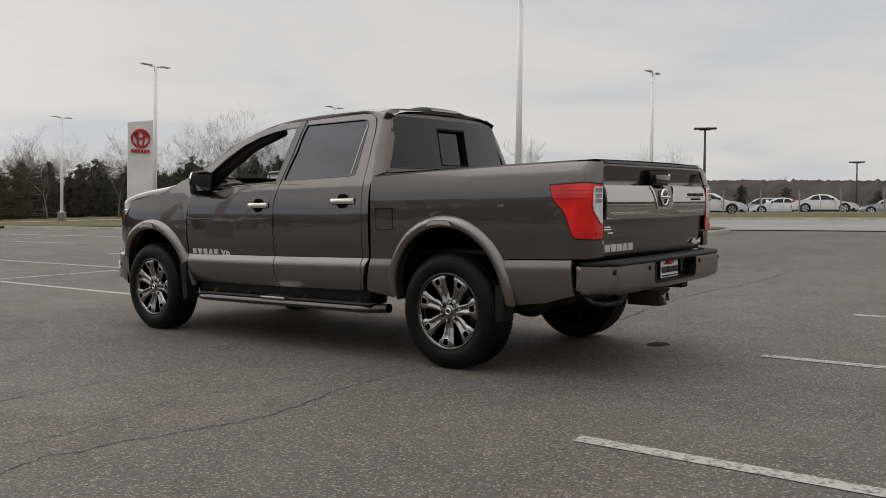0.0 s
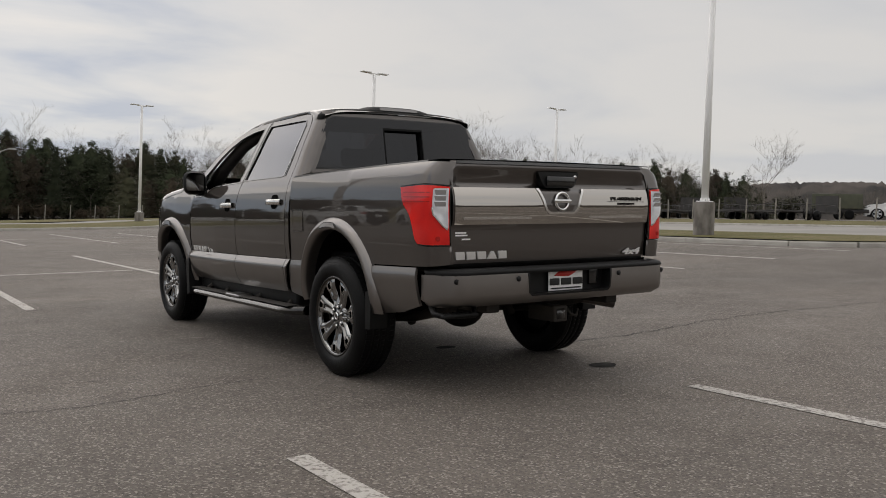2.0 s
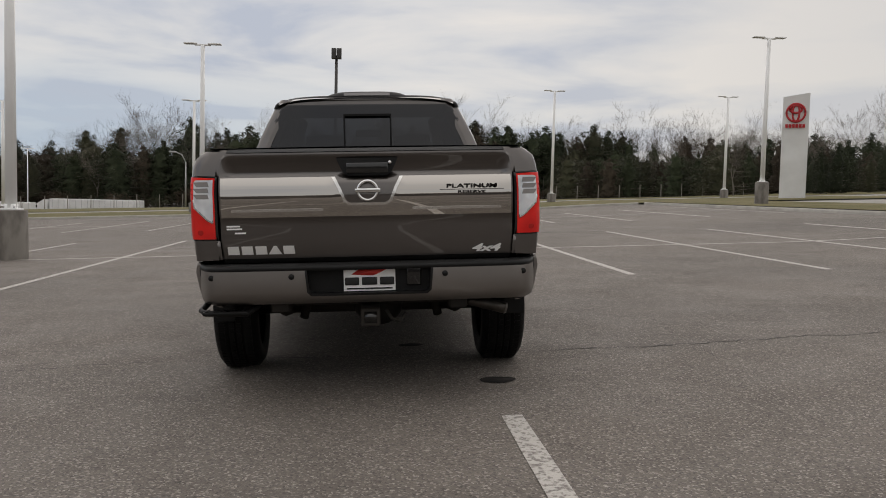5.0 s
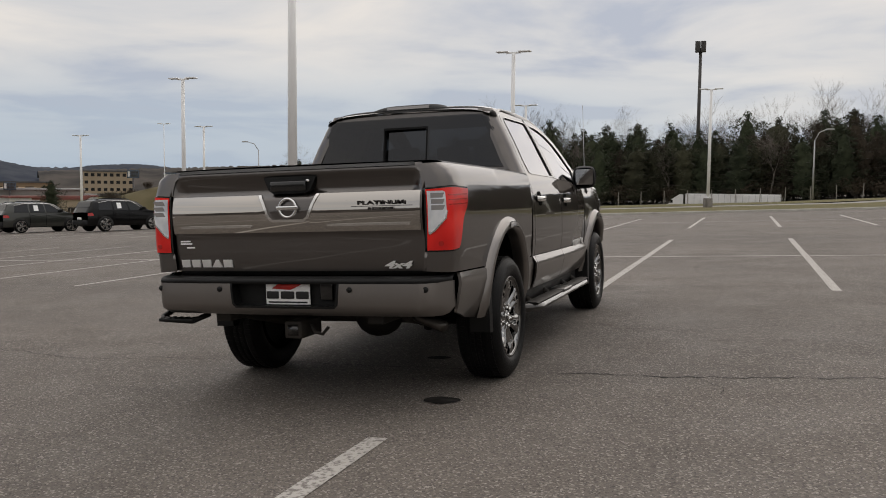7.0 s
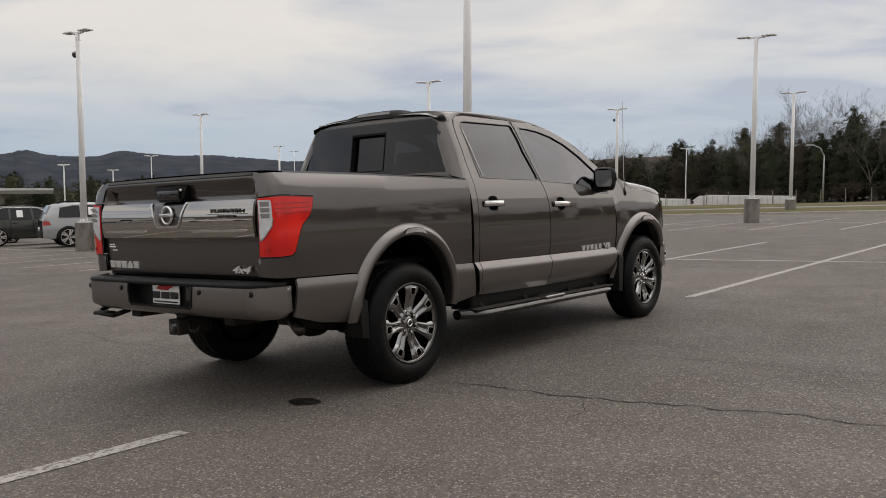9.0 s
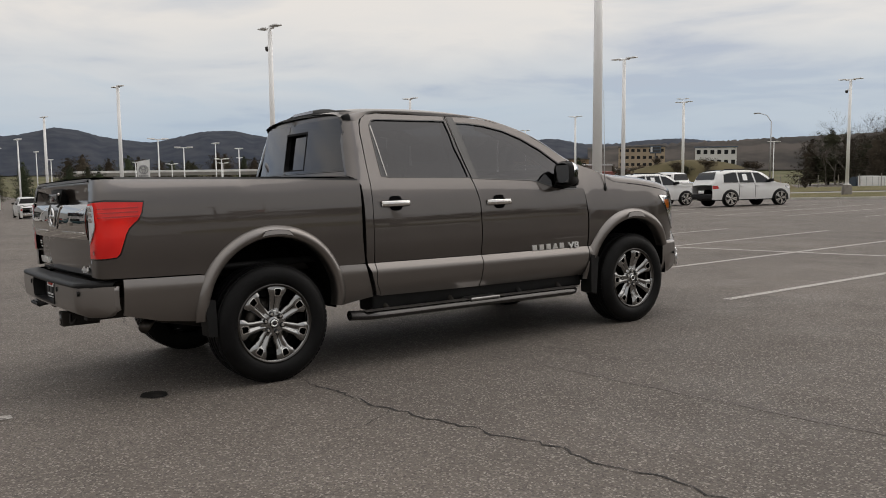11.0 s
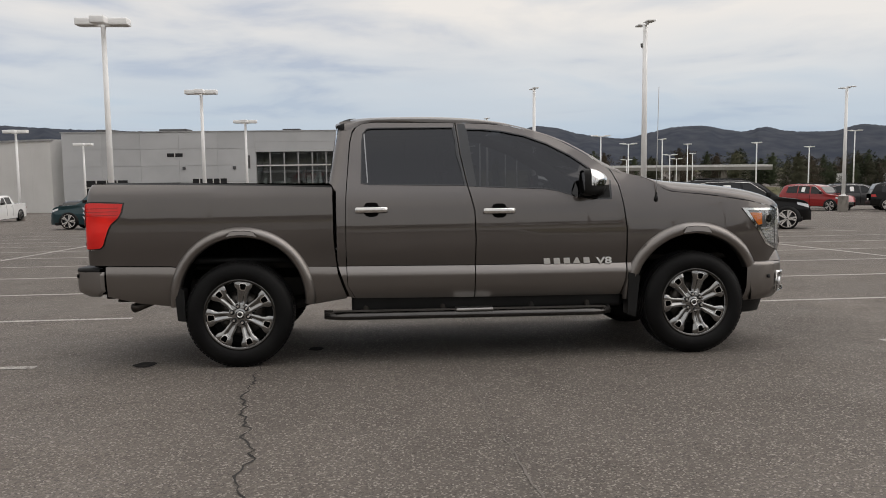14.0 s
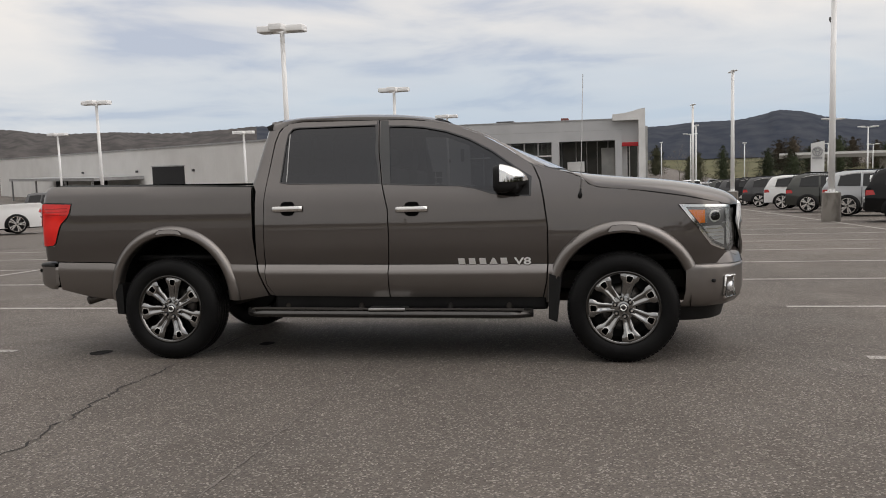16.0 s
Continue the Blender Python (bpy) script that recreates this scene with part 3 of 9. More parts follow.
def build_truck():
    truck = tagged(empty("pickup_truck", pose(0, 0, 0, 0, LEAN, 0)),
                   "dark brown metallic crew-cab pickup truck with taupe lower body on asphalt", "pickup truck")
    cab = part("cab_floor", block((-0.80, 0.80, 0.50), (0.80, 2.95, 0.60), 0.02), UNDERBODY, truck)

    for sgn in (1, -1):
        inw = lambda p, s=sgn: Vector((-s, 0, 0))
        M = lambda place, s=sgn: mirrored(place, s)
        # bed side, upper paint
        ra = arc(*REAR_ARCH, R_OUT - 0.03, 152, 24)
        bed_top = [(0.714, 1.300), (0.712, 1.352), (0.2, 1.372), (-0.4, 1.387), (-1.0, 1.400), (-1.06, 1.400), (-1.222, 1.395)]
        up = [(-1.222, split_z(-1.1) + 0.012), (-1.06, split_z(-1.06) + 0.004)] + [(y, split_z(y) + 0.004) for y in (-0.8, -0.5)] + ra
        up += [(0.735, split_z(0.73) + 0.004), (0.715, 0.95)] + bed_top + [(-1.222, 1.262), (-1.06, 1.272), (-0.822, 1.262), (-0.836, 1.186), (-0.861, 1.143), (-0.917, 1.092), (-0.936, 1.055), (-0.976, 0.938), (-1.0, 0.916), (-1.06, 0.911), (-1.222, 0.909)]
        bedside = part("bed_side", sheet(up, M(bed_side), inward=inw), PAINT, truck)
        # bed side, lower paint
        low = [(-0.972, 0.56), (-0.747, 0.50), (-0.52, 0.470), (-0.47, 0.50)] + arc(*REAR_ARCH, R_OUT - 0.03, 165, 152, 4) + [(y, split_z(y) - 0.004) for y in (-0.5, -0.8, -0.972)]
        part("lower_bed_panel", sheet(low, M(lower_skin(bed_side, 0.016)), inward=inw, step=0.022), PAINT_LOWER, truck)
        low = [(0.735, split_z(0.73) - 0.004)] + [(0.51, split_z(0.5) - 0.004)] + arc(*REAR_ARCH, R_OUT - 0.03, 24, -6, 8) + [(0.56, 0.46), (0.81, 0.50), (0.775, 0.60), (0.745, 0.69)]
        part("lower_bed_panel", sheet(low, M(lower_skin(bed_side, 0.016)), inward=inw, step=0.022), PAINT_LOWER, truck)
        part("bed_rail", sheet([(0.70, 1.350), (0.705, 1.366), (-0.4, 1.402), (-0.98, 1.413), (-0.985, 1.400), (-0.4, 1.388)], M(lofted(bed_side, -0.005)), depth=0.07, inward=inw, step=0.08), BLACK_PLASTIC, truck, "black plastic bed rail cap")
        if sgn < 0:
            door = [(0.50, 0.98), (0.50, 1.10), (0.515, 1.112), (0.645, 1.112), (0.66, 1.10), (0.66, 0.98), (0.645, 0.968), (0.515, 0.968)]
            part("fuel_door", sheet(door, M(lofted(bed_side, 0.004)), inward=inw), PAINT, truck)
            part("fuel_door_gap", sheet([(0.492, 0.96), (0.492, 1.12), (0.668, 1.12), (0.668, 0.96)], M(lofted(bed_side, 0.0015)), inward=inw, depth=0), GLOSS_BLACK, truck)

        # wheel-arch flares, with a raised notch at their crown
        for (cy, cz), ro, ri, place, a0, a1, foot in ((REAR_ARCH, R_OUT, R_IN, bed_side, 186, -6, 0.47), (FRONT_ARCH, RF_OUT, RF_IN, fender_side, 184, 24, 0.46)):
            def flare(s, t, cy=cy, cz=cz, ro=ro, ri=ri, place=place, a0=a0, a1=a1, s_=sgn):
                a = radians(a0 + (a1 - a0) * s)
                i = min(8, int(round(t * 8)))
                off = abs(math.degrees(a) - 89)
                notch = max(0.0, min(1.0, (13.5 - off) / 2.5))
                r = (ro, ro - 0.008, ro - 0.030, ri + 0.026 + 0.018 * notch, ri + 0.022 + 0.018 * notch, ri + 0.014, ri + 0.002, ri - 0.004, ri)[i]
                o = (-0.002, 0.018, 0.036, 0.044, 0.040 - 0.014 * notch, 0.038 - 0.004 * notch, 0.030, 0.008, -0.06)[i]
                y, z = cy + r * math.cos(a), cz + r * math.sin(a)
                q = place(y, max(z, 0.45), 0.0)
                return (s_ * (q[0] + o), y, z)
            lip = part("wheel_arch_flare", grid(96, 8, flare), PAINT_LOWER, truck)
            for grow, out, mat, nm in ((0.0035, 0.0, WELL, "pad_groove"), (0.0, 0.004, PAINT_LOWER, "crown_pad")):
                def pad(s, t, cy=cy, cz=cz, ro=ro, ri=ri, place=place, s_=sgn, g=grow, o=out):
                    r = ri + 0.018 - g + (ro - ri - 0.052 + 2 * g) * t
                    a = radians(89 + (s - 0.5) * 2 * (13.5 - 4.0 * t + g * 70))
                    y, z = cy + r * math.cos(a), cz + r * math.sin(a)
                    return (s_ * (place(y, z, 0.0)[0] + 0.047 - 0.006 * t + o), y, z)
                part(nm, grid(10, 3, pad), mat, lip)
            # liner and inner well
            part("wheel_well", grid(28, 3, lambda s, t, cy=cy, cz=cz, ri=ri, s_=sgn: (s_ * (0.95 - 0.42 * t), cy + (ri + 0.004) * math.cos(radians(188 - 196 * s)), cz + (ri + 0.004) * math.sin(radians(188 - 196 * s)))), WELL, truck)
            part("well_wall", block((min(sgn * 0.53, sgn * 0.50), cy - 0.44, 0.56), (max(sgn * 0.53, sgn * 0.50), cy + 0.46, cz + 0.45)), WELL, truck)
        # mud flaps
        for pts in ([(-0.478, 0.62), (-0.405, 0.60), (-0.400, 0.360), (-0.458, 0.366)], [(3.01, 0.655), (3.10, 0.63), (3.062, 0.30), (3.000, 0.325)]):
            part("mud_flap", sheet(pts, M(lambda y, z: (0.985, y, z)), depth=0.13, inward=inw, step=0.08), BLACK_PLASTIC, truck, smooth=False)

        # tail lamp wrapping the corner
        lamp = part("tail_lamp", sheet(TAIL_LAMP, M(lofted(bed_side, 0.007)), inward=inw, depth=0.004, step=0.03), RED_LENS, truck, "red and clear wrap-round tail lamp")
        part("lamp_gasket", sheet([(-1.226, 1.258), (-1.06, 1.268), (-0.825, 1.259), (-0.839, 1.188), (-0.862, 1.146), (-0.919, 1.094), (-0.939, 1.057), (-0.979, 0.941), (-1.002, 0.919), (-1.06, 0.914), (-1.226, 0.912)], M(lofted(bed_side, 0.0035)), inward=inw, depth=0.012, step=0.03), GLOSS_BLACK, lamp)
        clear = [(-1.218, 1.243), (-1.130, 1.243), (-1.120, 1.234), (-1.118, 1.135), (-1.126, 1.095), (-1.19, 1.030), (-1.218, 1.012)]
        part("clear_lens", sheet(clear, M(lofted(bed_side, 0.0115)), inward=inw, depth=0.006, step=0.02), CLEAR_WHITE, lamp, "faceted clear lens")
        part("lens_border", sheet([(-1.218, 1.012), (-1.19, 1.030), (-1.126, 1.095), (-1.118, 1.135), (-1.112, 1.135), (-1.120, 1.090), (-1.188, 1.022), (-1.218, 1.004)], M(lofted(bed_side, 0.0125)), inward=inw, depth=0.004, step=0.03), SATIN_CHROME, lamp)
        for z0, z1 in ((1.232, 1.205), (1.198, 1.172), (1.165, 1.139)):
            part("lens_facet", sheet([(-1.208, z0), (-1.132, z0), (-1.138, z1), (-1.202, z1)], M(lambda u, z, zz=z1: bed_side(u, z, 0.0125 + 0.42 * (z - zz))), inward=inw, depth=0.003, step=0.03), CLEAR_LENS, lamp)
        part("fog_reflector", sheet(arc(-1.15, 0.955, 0.014, 0, 360, 14)[:-1], M(lofted(bed_side, 0.011)), inward=inw, depth=0.003, step=0.02), RED_DEEP, lamp)
        for z in (1.222, 1.196, 1.170):
            part("lens_rib", sheet([(-1.098, z), (-0.862, z + 0.004), (-0.868, z - 0.002), (-1.098, z - 0.006)], M(lofted(bed_side, 0.0095)), inward=inw, depth=0.004, step=0.04), RED_DEEP, lamp)

        # cab rear pillar
        pillar = [(0.865, 0.50), (0.812, 0.60), (0.806, 0.80), (0.808, 1.10), (0.812, 1.26), (0.822, 1.40), (0.846, 1.70), (0.868, 1.79), (0.905, 1.845), (0.90, 1.875), (0.735, 1.875), (0.712, 1.84), (0.650, 1.48), (0.640, 1.39), (0.70, 1.375), (0.742, 1.32), (0.742, 0.80), (0.765, 0.70), (0.80, 0.60), (0.83, 0.52)]
        part("rear_pillar", sheet(pillar, M(cab_side), inward=inw, depth=0.03), PAINT, truck)
        part("lower_pillar_trim", sheet([(0.870, 0.50), (0.815, 0.60), (0.808, split_z(0.8) - 0.003), (0.748, split_z(0.75) - 0.003), (0.768, 0.69), (0.802, 0.59), (0.832, 0.51)], M(lower_skin(cab_side)), inward=inw, step=0.022, depth=0.012), PAINT_LOWER, truck)

        # rear door
        hole = [(0.938, 1.388), (0.948, 1.70), (0.955, 1.765), (0.985, 1.805), (1.03, 1.813), (1.66, 1.812), (1.728, 1.36), (1.0, 1.376)]
        out = [(0.815, split_z(0.8) + 0.003), (1.795, split_z(1.8) + 0.003), (1.803, 0.93), (1.797, 1.156), (1.772, 1.26), (1.750, 1.345), (1.705, 1.60), (1.682, 1.852), (1.05, 1.862), (0.95, 1.852), (0.905, 1.825), (0.873, 1.775), (0.855, 1.70), (0.828, 1.40), (0.818, 1.26), (0.813, 1.10), (0.812, 0.90)]
        door = part("rear_door", sheet(out, M(cab_side), (hole,), inward=inw, depth=0.025), PAINT, truck)
        part("lower_door_panel", sheet([(0.875, 0.50), (1.79, 0.485), (1.795, split_z(1.8) - 0.002), (0.815, split_z(0.8) - 0.002), (0.820, 0.60)], M(lower_skin(cab_side)), inward=inw, step=0.022), PAINT_LOWER, door)
        part("window_seal", sheet([(0.930, 1.380), (0.940, 1.70), (0.948, 1.770), (0.980, 1.813), (1.03, 1.821), (1.672, 1.820), (1.738, 1.352), (1.0, 1.368)], M(lofted(cab_side, 0.004)), (hole,), inward=inw, depth=0.012, step=0.06), GLOSS_BLACK, door)
        part("window_pane", sheet(hole, M(lofted(cab_side, -0.008)), inward=inw, depth=0, step=0.06), TINT, door, "dark privacy glass")
        part("window_divider", sheet([(0.980, 1.384), (0.988, 1.384), (0.967, 1.79), (0.959, 1.77)], M(lofted(cab_side, -0.004)), inward=inw, depth=0.002), RIM, door)
        part("pillar_cover", sheet([(1.672, 1.846), (1.678, 1.60), (1.742, 1.35), (1.748, 1.345), (1.703, 1.60), (1.678, 1.848)], M(lofted(cab_side, 0.003)), inward=inw, depth=0.004), GLOSS_BLACK, door)

        # front door
        hole_f = [(1.822, 1.350), (2.36, 1.325), (2.46, 1.306), (2.60, 1.262), (2.74, 1.240), (2.872, 1.240), (2.868, 1.36), (2.76, 1.446), (2.583, 1.574), (2.405, 1.672), (2.228, 1.738), (2.05, 1.777), (1.90, 1.793), (1.775, 1.797)]
        out = [(1.803, split_z(1.8) + 0.003), (2.995, split_z(3.0) + 0.003), (2.998, 1.0), (2.972, 1.20), (2.945, 1.34), (2.905, 1.435), (2.868, 1.478), (2.70, 1.594), (2.50, 1.706), (2.30, 1.782), (2.10, 1.826), (1.90, 1.846), (1.692, 1.851), (1.715, 1.60), (1.759, 1.345), (1.782, 1.26), (1.806, 1.156), (1.812, 0.93)]
        door = part("front_door", sheet(out, M(cab_side), (hole_f,), inward=inw, depth=0.025), PAINT, truck)
        part("lower_door_panel", sheet([(1.799, 0.485), (2.955, 0.475), (2.985, 0.60), (2.995, split_z(3.0) - 0.002), (1.803, split_z(1.8) - 0.002)], M(lower_skin(cab_side)), inward=inw, step=0.022), PAINT_LOWER, door)
        seal = [(1.812, 1.342), (2.36, 1.316), (2.46, 1.297), (2.60, 1.252), (2.74, 1.230), (2.885, 1.230), (2.890, 1.375), (2.765, 1.456), (2.588, 1.584), (2.409, 1.682), (2.230, 1.748), (2.05, 1.787), (1.90, 1.803), (1.765, 1.807)]
        part("window_seal", sheet(seal, M(lofted(cab_side, 0.004)), (hole_f,), inward=inw, depth=0.012, step=0.06), GLOSS_BLACK, door)
        part("mirror_sail", sheet([(2.62, 1.258), (2.74, 1.240), (2.872, 1.240), (2.868, 1.36), (2.78, 1.43), (2.72, 1.36)], M(lofted(cab_side, 0.002)), inward=inw, depth=0.012), BLACK_PLASTIC, door)
        part("pillar_cover", sheet([(1.700, 1.848), (1.717, 1.60), (1.762, 1.345), (1.814, 1.345), (1.768, 1.80), (1.762, 1.847)], M(lofted(cab_side, 0.003)), inward=inw, depth=0.004), GLOSS_BLACK, door)
        if sgn > 0:
            part("window_pane", sheet(hole_f, M(lofted(cab_side, -0.008)), inward=inw, depth=0, step=0.06), TINT_LIGHT, door, "tinted glass, closed")

        # dark jambs behind the door gaps
        part("door_jamb", sheet([(1.74, 0.50), (1.87, 0.50), (1.87, 1.16), (1.82, 1.32), (1.80, 1.35), (1.745, 1.84), (1.66, 1.84), (1.70, 1.35), (1.75, 1.16)], M(lofted(cab_side, -0.034)), inward=inw, depth=0), UNDERBODY, truck)
        part("door_jamb", sheet([(2.92, 0.50), (3.05, 0.50), (3.06, 1.0), (3.03, 1.2), (2.99, 1.34), (2.95, 1.44), (2.88, 1.45), (2.91, 1.34), (2.93, 1.2), (2.94, 1.0)], M(lofted(cab_side, -0.036)), inward=inw, depth=0), UNDERBODY, truck)

        # handles: a chrome grip over a flat sheet coloured as the scoop's shade
        for y0, d in ((0.885, "rear"), (1.868, "front")):
            z0 = 1.176 if d == "rear" else 1.153
            scoop = [(y0 + 0.125 + a, z0 + b) for a, b in ((-0.062, 0.018), (-0.048, 0.048), (-0.025, 0.056), (0.025, 0.056), (0.045, 0.048), (0.058, 0.018), (0.056, -0.024), (0.040, -0.046), (0.02, -0.053), (-0.02, -0.053), (-0.045, -0.044), (-0.060, -0.022))]
            part("handle_scoop_shade", sheet(scoop, M(lofted(cab_side, 0.004)), inward=inw, depth=0.002, step=0.03), WELL, truck)
            grip = grid(16, 10, lambda s, t, y0=y0, z0=z0, s_=sgn: (s_ * (cab_side(y0 + 0.24 * s, z0)[0] + 0.006 + 0.026 * math.sin(math.pi * min(1, max(0, s * 1.0))) ** 0.4 + 0.010 * math.copysign(abs(math.cos(2 * math.pi * t)) ** 0.5, math.cos(2 * math.pi * t))),
                                                                 y0 + 0.245 * s, z0 + 0.021 * math.copysign(abs(math.sin(2 * math.pi * t)) ** 0.6, math.sin(2 * math.pi * t))))
            part("door_handle", grip, SATIN_CHROME, truck, "chrome door handle")

        # front fender
        fa = arc(*FRONT_ARCH, RF_OUT - 0.03, 152, 26)
        out = [(3.006, split_z(3.0) + 0.003)] + fa + [(4.03, 0.708), (4.12, 0.700), (4.33, 0.720), (4.395, 0.745), (4.33, 0.775), (4.262, 0.805), (4.16, 0.848), (4.062, 0.985), (3.94, 1.128), (3.93, 1.143), (4.0, 1.148), (4.25, 1.134), (4.22, 1.155), (4.14, 1.166), (3.99, 1.198), (3.68, 1.246), (3.37, 1.280), (3.303, 1.306), (3.262, 1.345), (3.18, 1.385), (3.02, 1.435), (2.93, 1.468), (2.895, 1.470), (2.917, 1.43), (2.956, 1.34), (2.983, 1.20), (3.008, 1.0)]
        part("front_fender", sheet(out, M(fender_side), inward=inw), PAINT, truck)
        part("lower_fender_trim", sheet([(2.965, 0.475), (3.03, 0.46)] + arc(*FRONT_ARCH, RF_OUT - 0.03, 178, 152, 6) + [(3.006, split_z(3.0) - 0.002), (2.996, 0.60)], M(lower_skin(fender_side, 0.030)), inward=inw, step=0.022), PAINT_LOWER, truck)
        # head lamp
        hl = [(3.948, 1.136), (4.06, 1.140), (4.25, 1.130), (4.315, 1.122), (4.335, 0.830), (4.315, 0.795), (4.268, 0.812), (4.168, 0.858), (4.071, 0.990)]
        lamp = part("head_lamp", sheet(hl, M(lofted(fender_side, -0.004)), inward=inw, depth=0.02, step=0.035), LAMP_HOUSING, truck, "clear head lamp with an amber corner")
        part("lamp_bezel", sheet([(3.938, 1.143), (4.25, 1.136), (4.315, 1.128), (4.315, 1.114), (4.25, 1.118), (3.985, 1.124), (4.082, 0.990), (4.178, 0.862), (4.270, 0.818), (4.262, 0.806), (4.165, 0.846), (4.060, 0.986)], M(lofted(fender_side, 0.006)), inward=inw, depth=0.012, step=0.03), CHROME, lamp, "bright chrome lamp bezel")
        amber = [(4.004, 1.103), (4.122, 1.099), (4.122, 1.008), (4.082, 1.004)]
        part("turn_signal", sheet(amber, M(lofted(fender_side, 0.004)), inward=inw, depth=0.006, step=0.03), AMBER, lamp, "amber turn signal")
        part("signal_shelf", sheet([(4.088, 1.000), (4.132, 1.002), (4.132, 0.992), (4.095, 0.990)], M(lofted(fender_side, 0.005)), inward=inw, depth=0.008, step=0.03), CHROME, lamp)
        part("reflector_bowl", sheet([(4.105, 0.982), (4.235, 0.986), (4.262, 0.96), (4.262, 0.845), (4.19, 0.875), (4.145, 0.925)], M(lambda u, z: fender_side(u, z, 0.002 - 0.10 * max(0.0, 0.05 - abs(z - 0.915)))), inward=inw, depth=0.006, step=0.02), CLEAR_LENS, lamp, "bright faceted reflector")
        for k in range(4):
            z = 0.965 - 0.026 * k
            part("reflector_step", sheet([(4.115 + 0.014 * k, z), (4.255, z + 0.002), (4.255, z - 0.004), (4.118 + 0.014 * k, z - 0.006)], M(lofted(fender_side, 0.004)), inward=inw, depth=0.004, step=0.03), CHROME, lamp)
        part("projector_shroud", sheet(arc(4.195, 1.052, 0.043, 0, 360, 20)[:-1], M(lofted(fender_side, 0.003)), inward=inw, depth=0.008, step=0.02), SATIN_CHROME, lamp)
        part("lamp_projector", sheet(arc(4.200, 1.052, 0.033, 0, 360, 18)[:-1], M(lofted(fender_side, 0.007)), inward=inw, depth=0.006, step=0.02), GLOSS_BLACK, lamp)
        part("light_blade", sheet([(4.275, 1.105), (4.305, 1.102), (4.310, 0.850), (4.282, 0.850)], M(lofted(fender_side, 0.004)), inward=inw, depth=0.006, step=0.03), CLEAR_LENS, lamp)
        part("lamp_cover", sheet(hl, M(lofted(fender_side, 0.010)), inward=inw, depth=0.004, step=0.05), CLEAR, lamp, "clear lamp cover")

        # running board: an oval bar with a bright tread pad
        xb = 0.965
        bar = grid(40, 16, lambda s, t, s_=sgn, xb=xb: (s_ * (xb + 0.075 * math.cos(2 * math.pi * t) * (1 - 0.5 * max(0, abs(s - 0.5) - 0.47) / 0.03) - 0.08 * max(0, abs(s - 0.5) - 0.44) / 0.06),
                                                       0.63 + 2.25 * s, 0.372 - 0.014 * s + 0.036 * math.sin(2 * math.pi * t)))
        bmesh.ops.holes_fill(bar, edges=[e for e in bar.edges if e.is_boundary], sides=40)
        board = part("running_board", bar, BOARD_GREY, truck, "oval dark running board with bright pad")
        part("board_top", grid(30, 4, lambda s, t, s_=sgn, xb=xb: (s_ * (xb - 0.058 + 0.116 * t), 0.70 + 2.12 * s, 0.4045 - 0.014 * s + 0.006 * math.sin(math.pi * t))), STEP_COAT, board)
        part("tread_pad", block((sgn * xb - 0.068, 1.64, 0.385), (sgn * xb + 0.068, 1.93, 0.412), 0.012), TREAD_PAD, board, "bright tread pad")
        for y in (0.95, 1.55, 2.25, 2.70):
            part("board_bracket", tube([(sgn * 0.66, y, 0.50), (sgn * 0.84, y, 0.43), (sgn * 0.92, y, 0.37)], 0.022), UNDERBODY, board)
        part("rocker", block((min(sgn * 0.66, sgn * 0.87), 0.84, 0.375), (max(sgn * 0.66, sgn * 0.87), 2.99, 0.52), 0.03), BLACK_PLASTIC, truck)

        # door mirror: a deep housing that narrows towards its nose, a bright cap over the upper half
        def mirror_shell(s, t, grow, s_=sgn):
            a = 2 * math.pi * s
            full = (0.86 + 0.14 * min(1.0, t / 0.10)) if t < 0.10 else math.cos(math.pi / 2 * min(1.0, (t - 0.10) / 0.90)) ** 0.55
            cx, cz = math.copysign(abs(math.cos(a)) ** 0.55, math.cos(a)), math.copysign(abs(math.sin(a)) ** 0.55, math.sin(a))
            return (s_ * (1.035 - 0.085 * t * t + (0.105 + grow) * cx * full), 2.628 + (0.235 + grow) * t, 1.362 + (0.104 + grow) * cz * full - 0.012 * t)
        mir = part("door_mirror", grid(24, 14, lambda s, t: mirror_shell(s, t, 0.0), close_u=True), BLACK_PLASTIC, truck, "black mirror housing with chrome cap")
        part("mirror_cap", grid(18, 12, lambda s, t: mirror_shell(0.5 * s - 0.01 + 0.02 * s, 0.20 + 0.80 * t, 0.006)), CHROME, mir, "chrome mirror cap")
        part("mirror_glass", sheet([(0.962, 1.290), (1.108, 1.290), (1.118, 1.300), (1.118, 1.424), (1.105, 1.436), (0.965, 1.436), (0.953, 1.426), (0.952, 1.300)], lambda x, z, s_=sgn: (s_ * x, 2.640 - 0.03 * (x - 1.05) - 0.09 * (z - 1.36), z), inward=lambda p: Vector((0, 1, 0)), depth=0.006, step=0.08), CHROME, mir, "mirror glass")
        part("mirror_arm", tube([(sgn * 0.90, 2.78, 1.29), (sgn * 0.98, 2.77, 1.295), (sgn * 1.06, 2.76, 1.30)], [0.05, 0.042, 0.045]), BLACK_PLASTIC, mir)

        # chrome badge on the door: five solid strokes, then the engine size
        wid, x0 = 0.054, 2.335
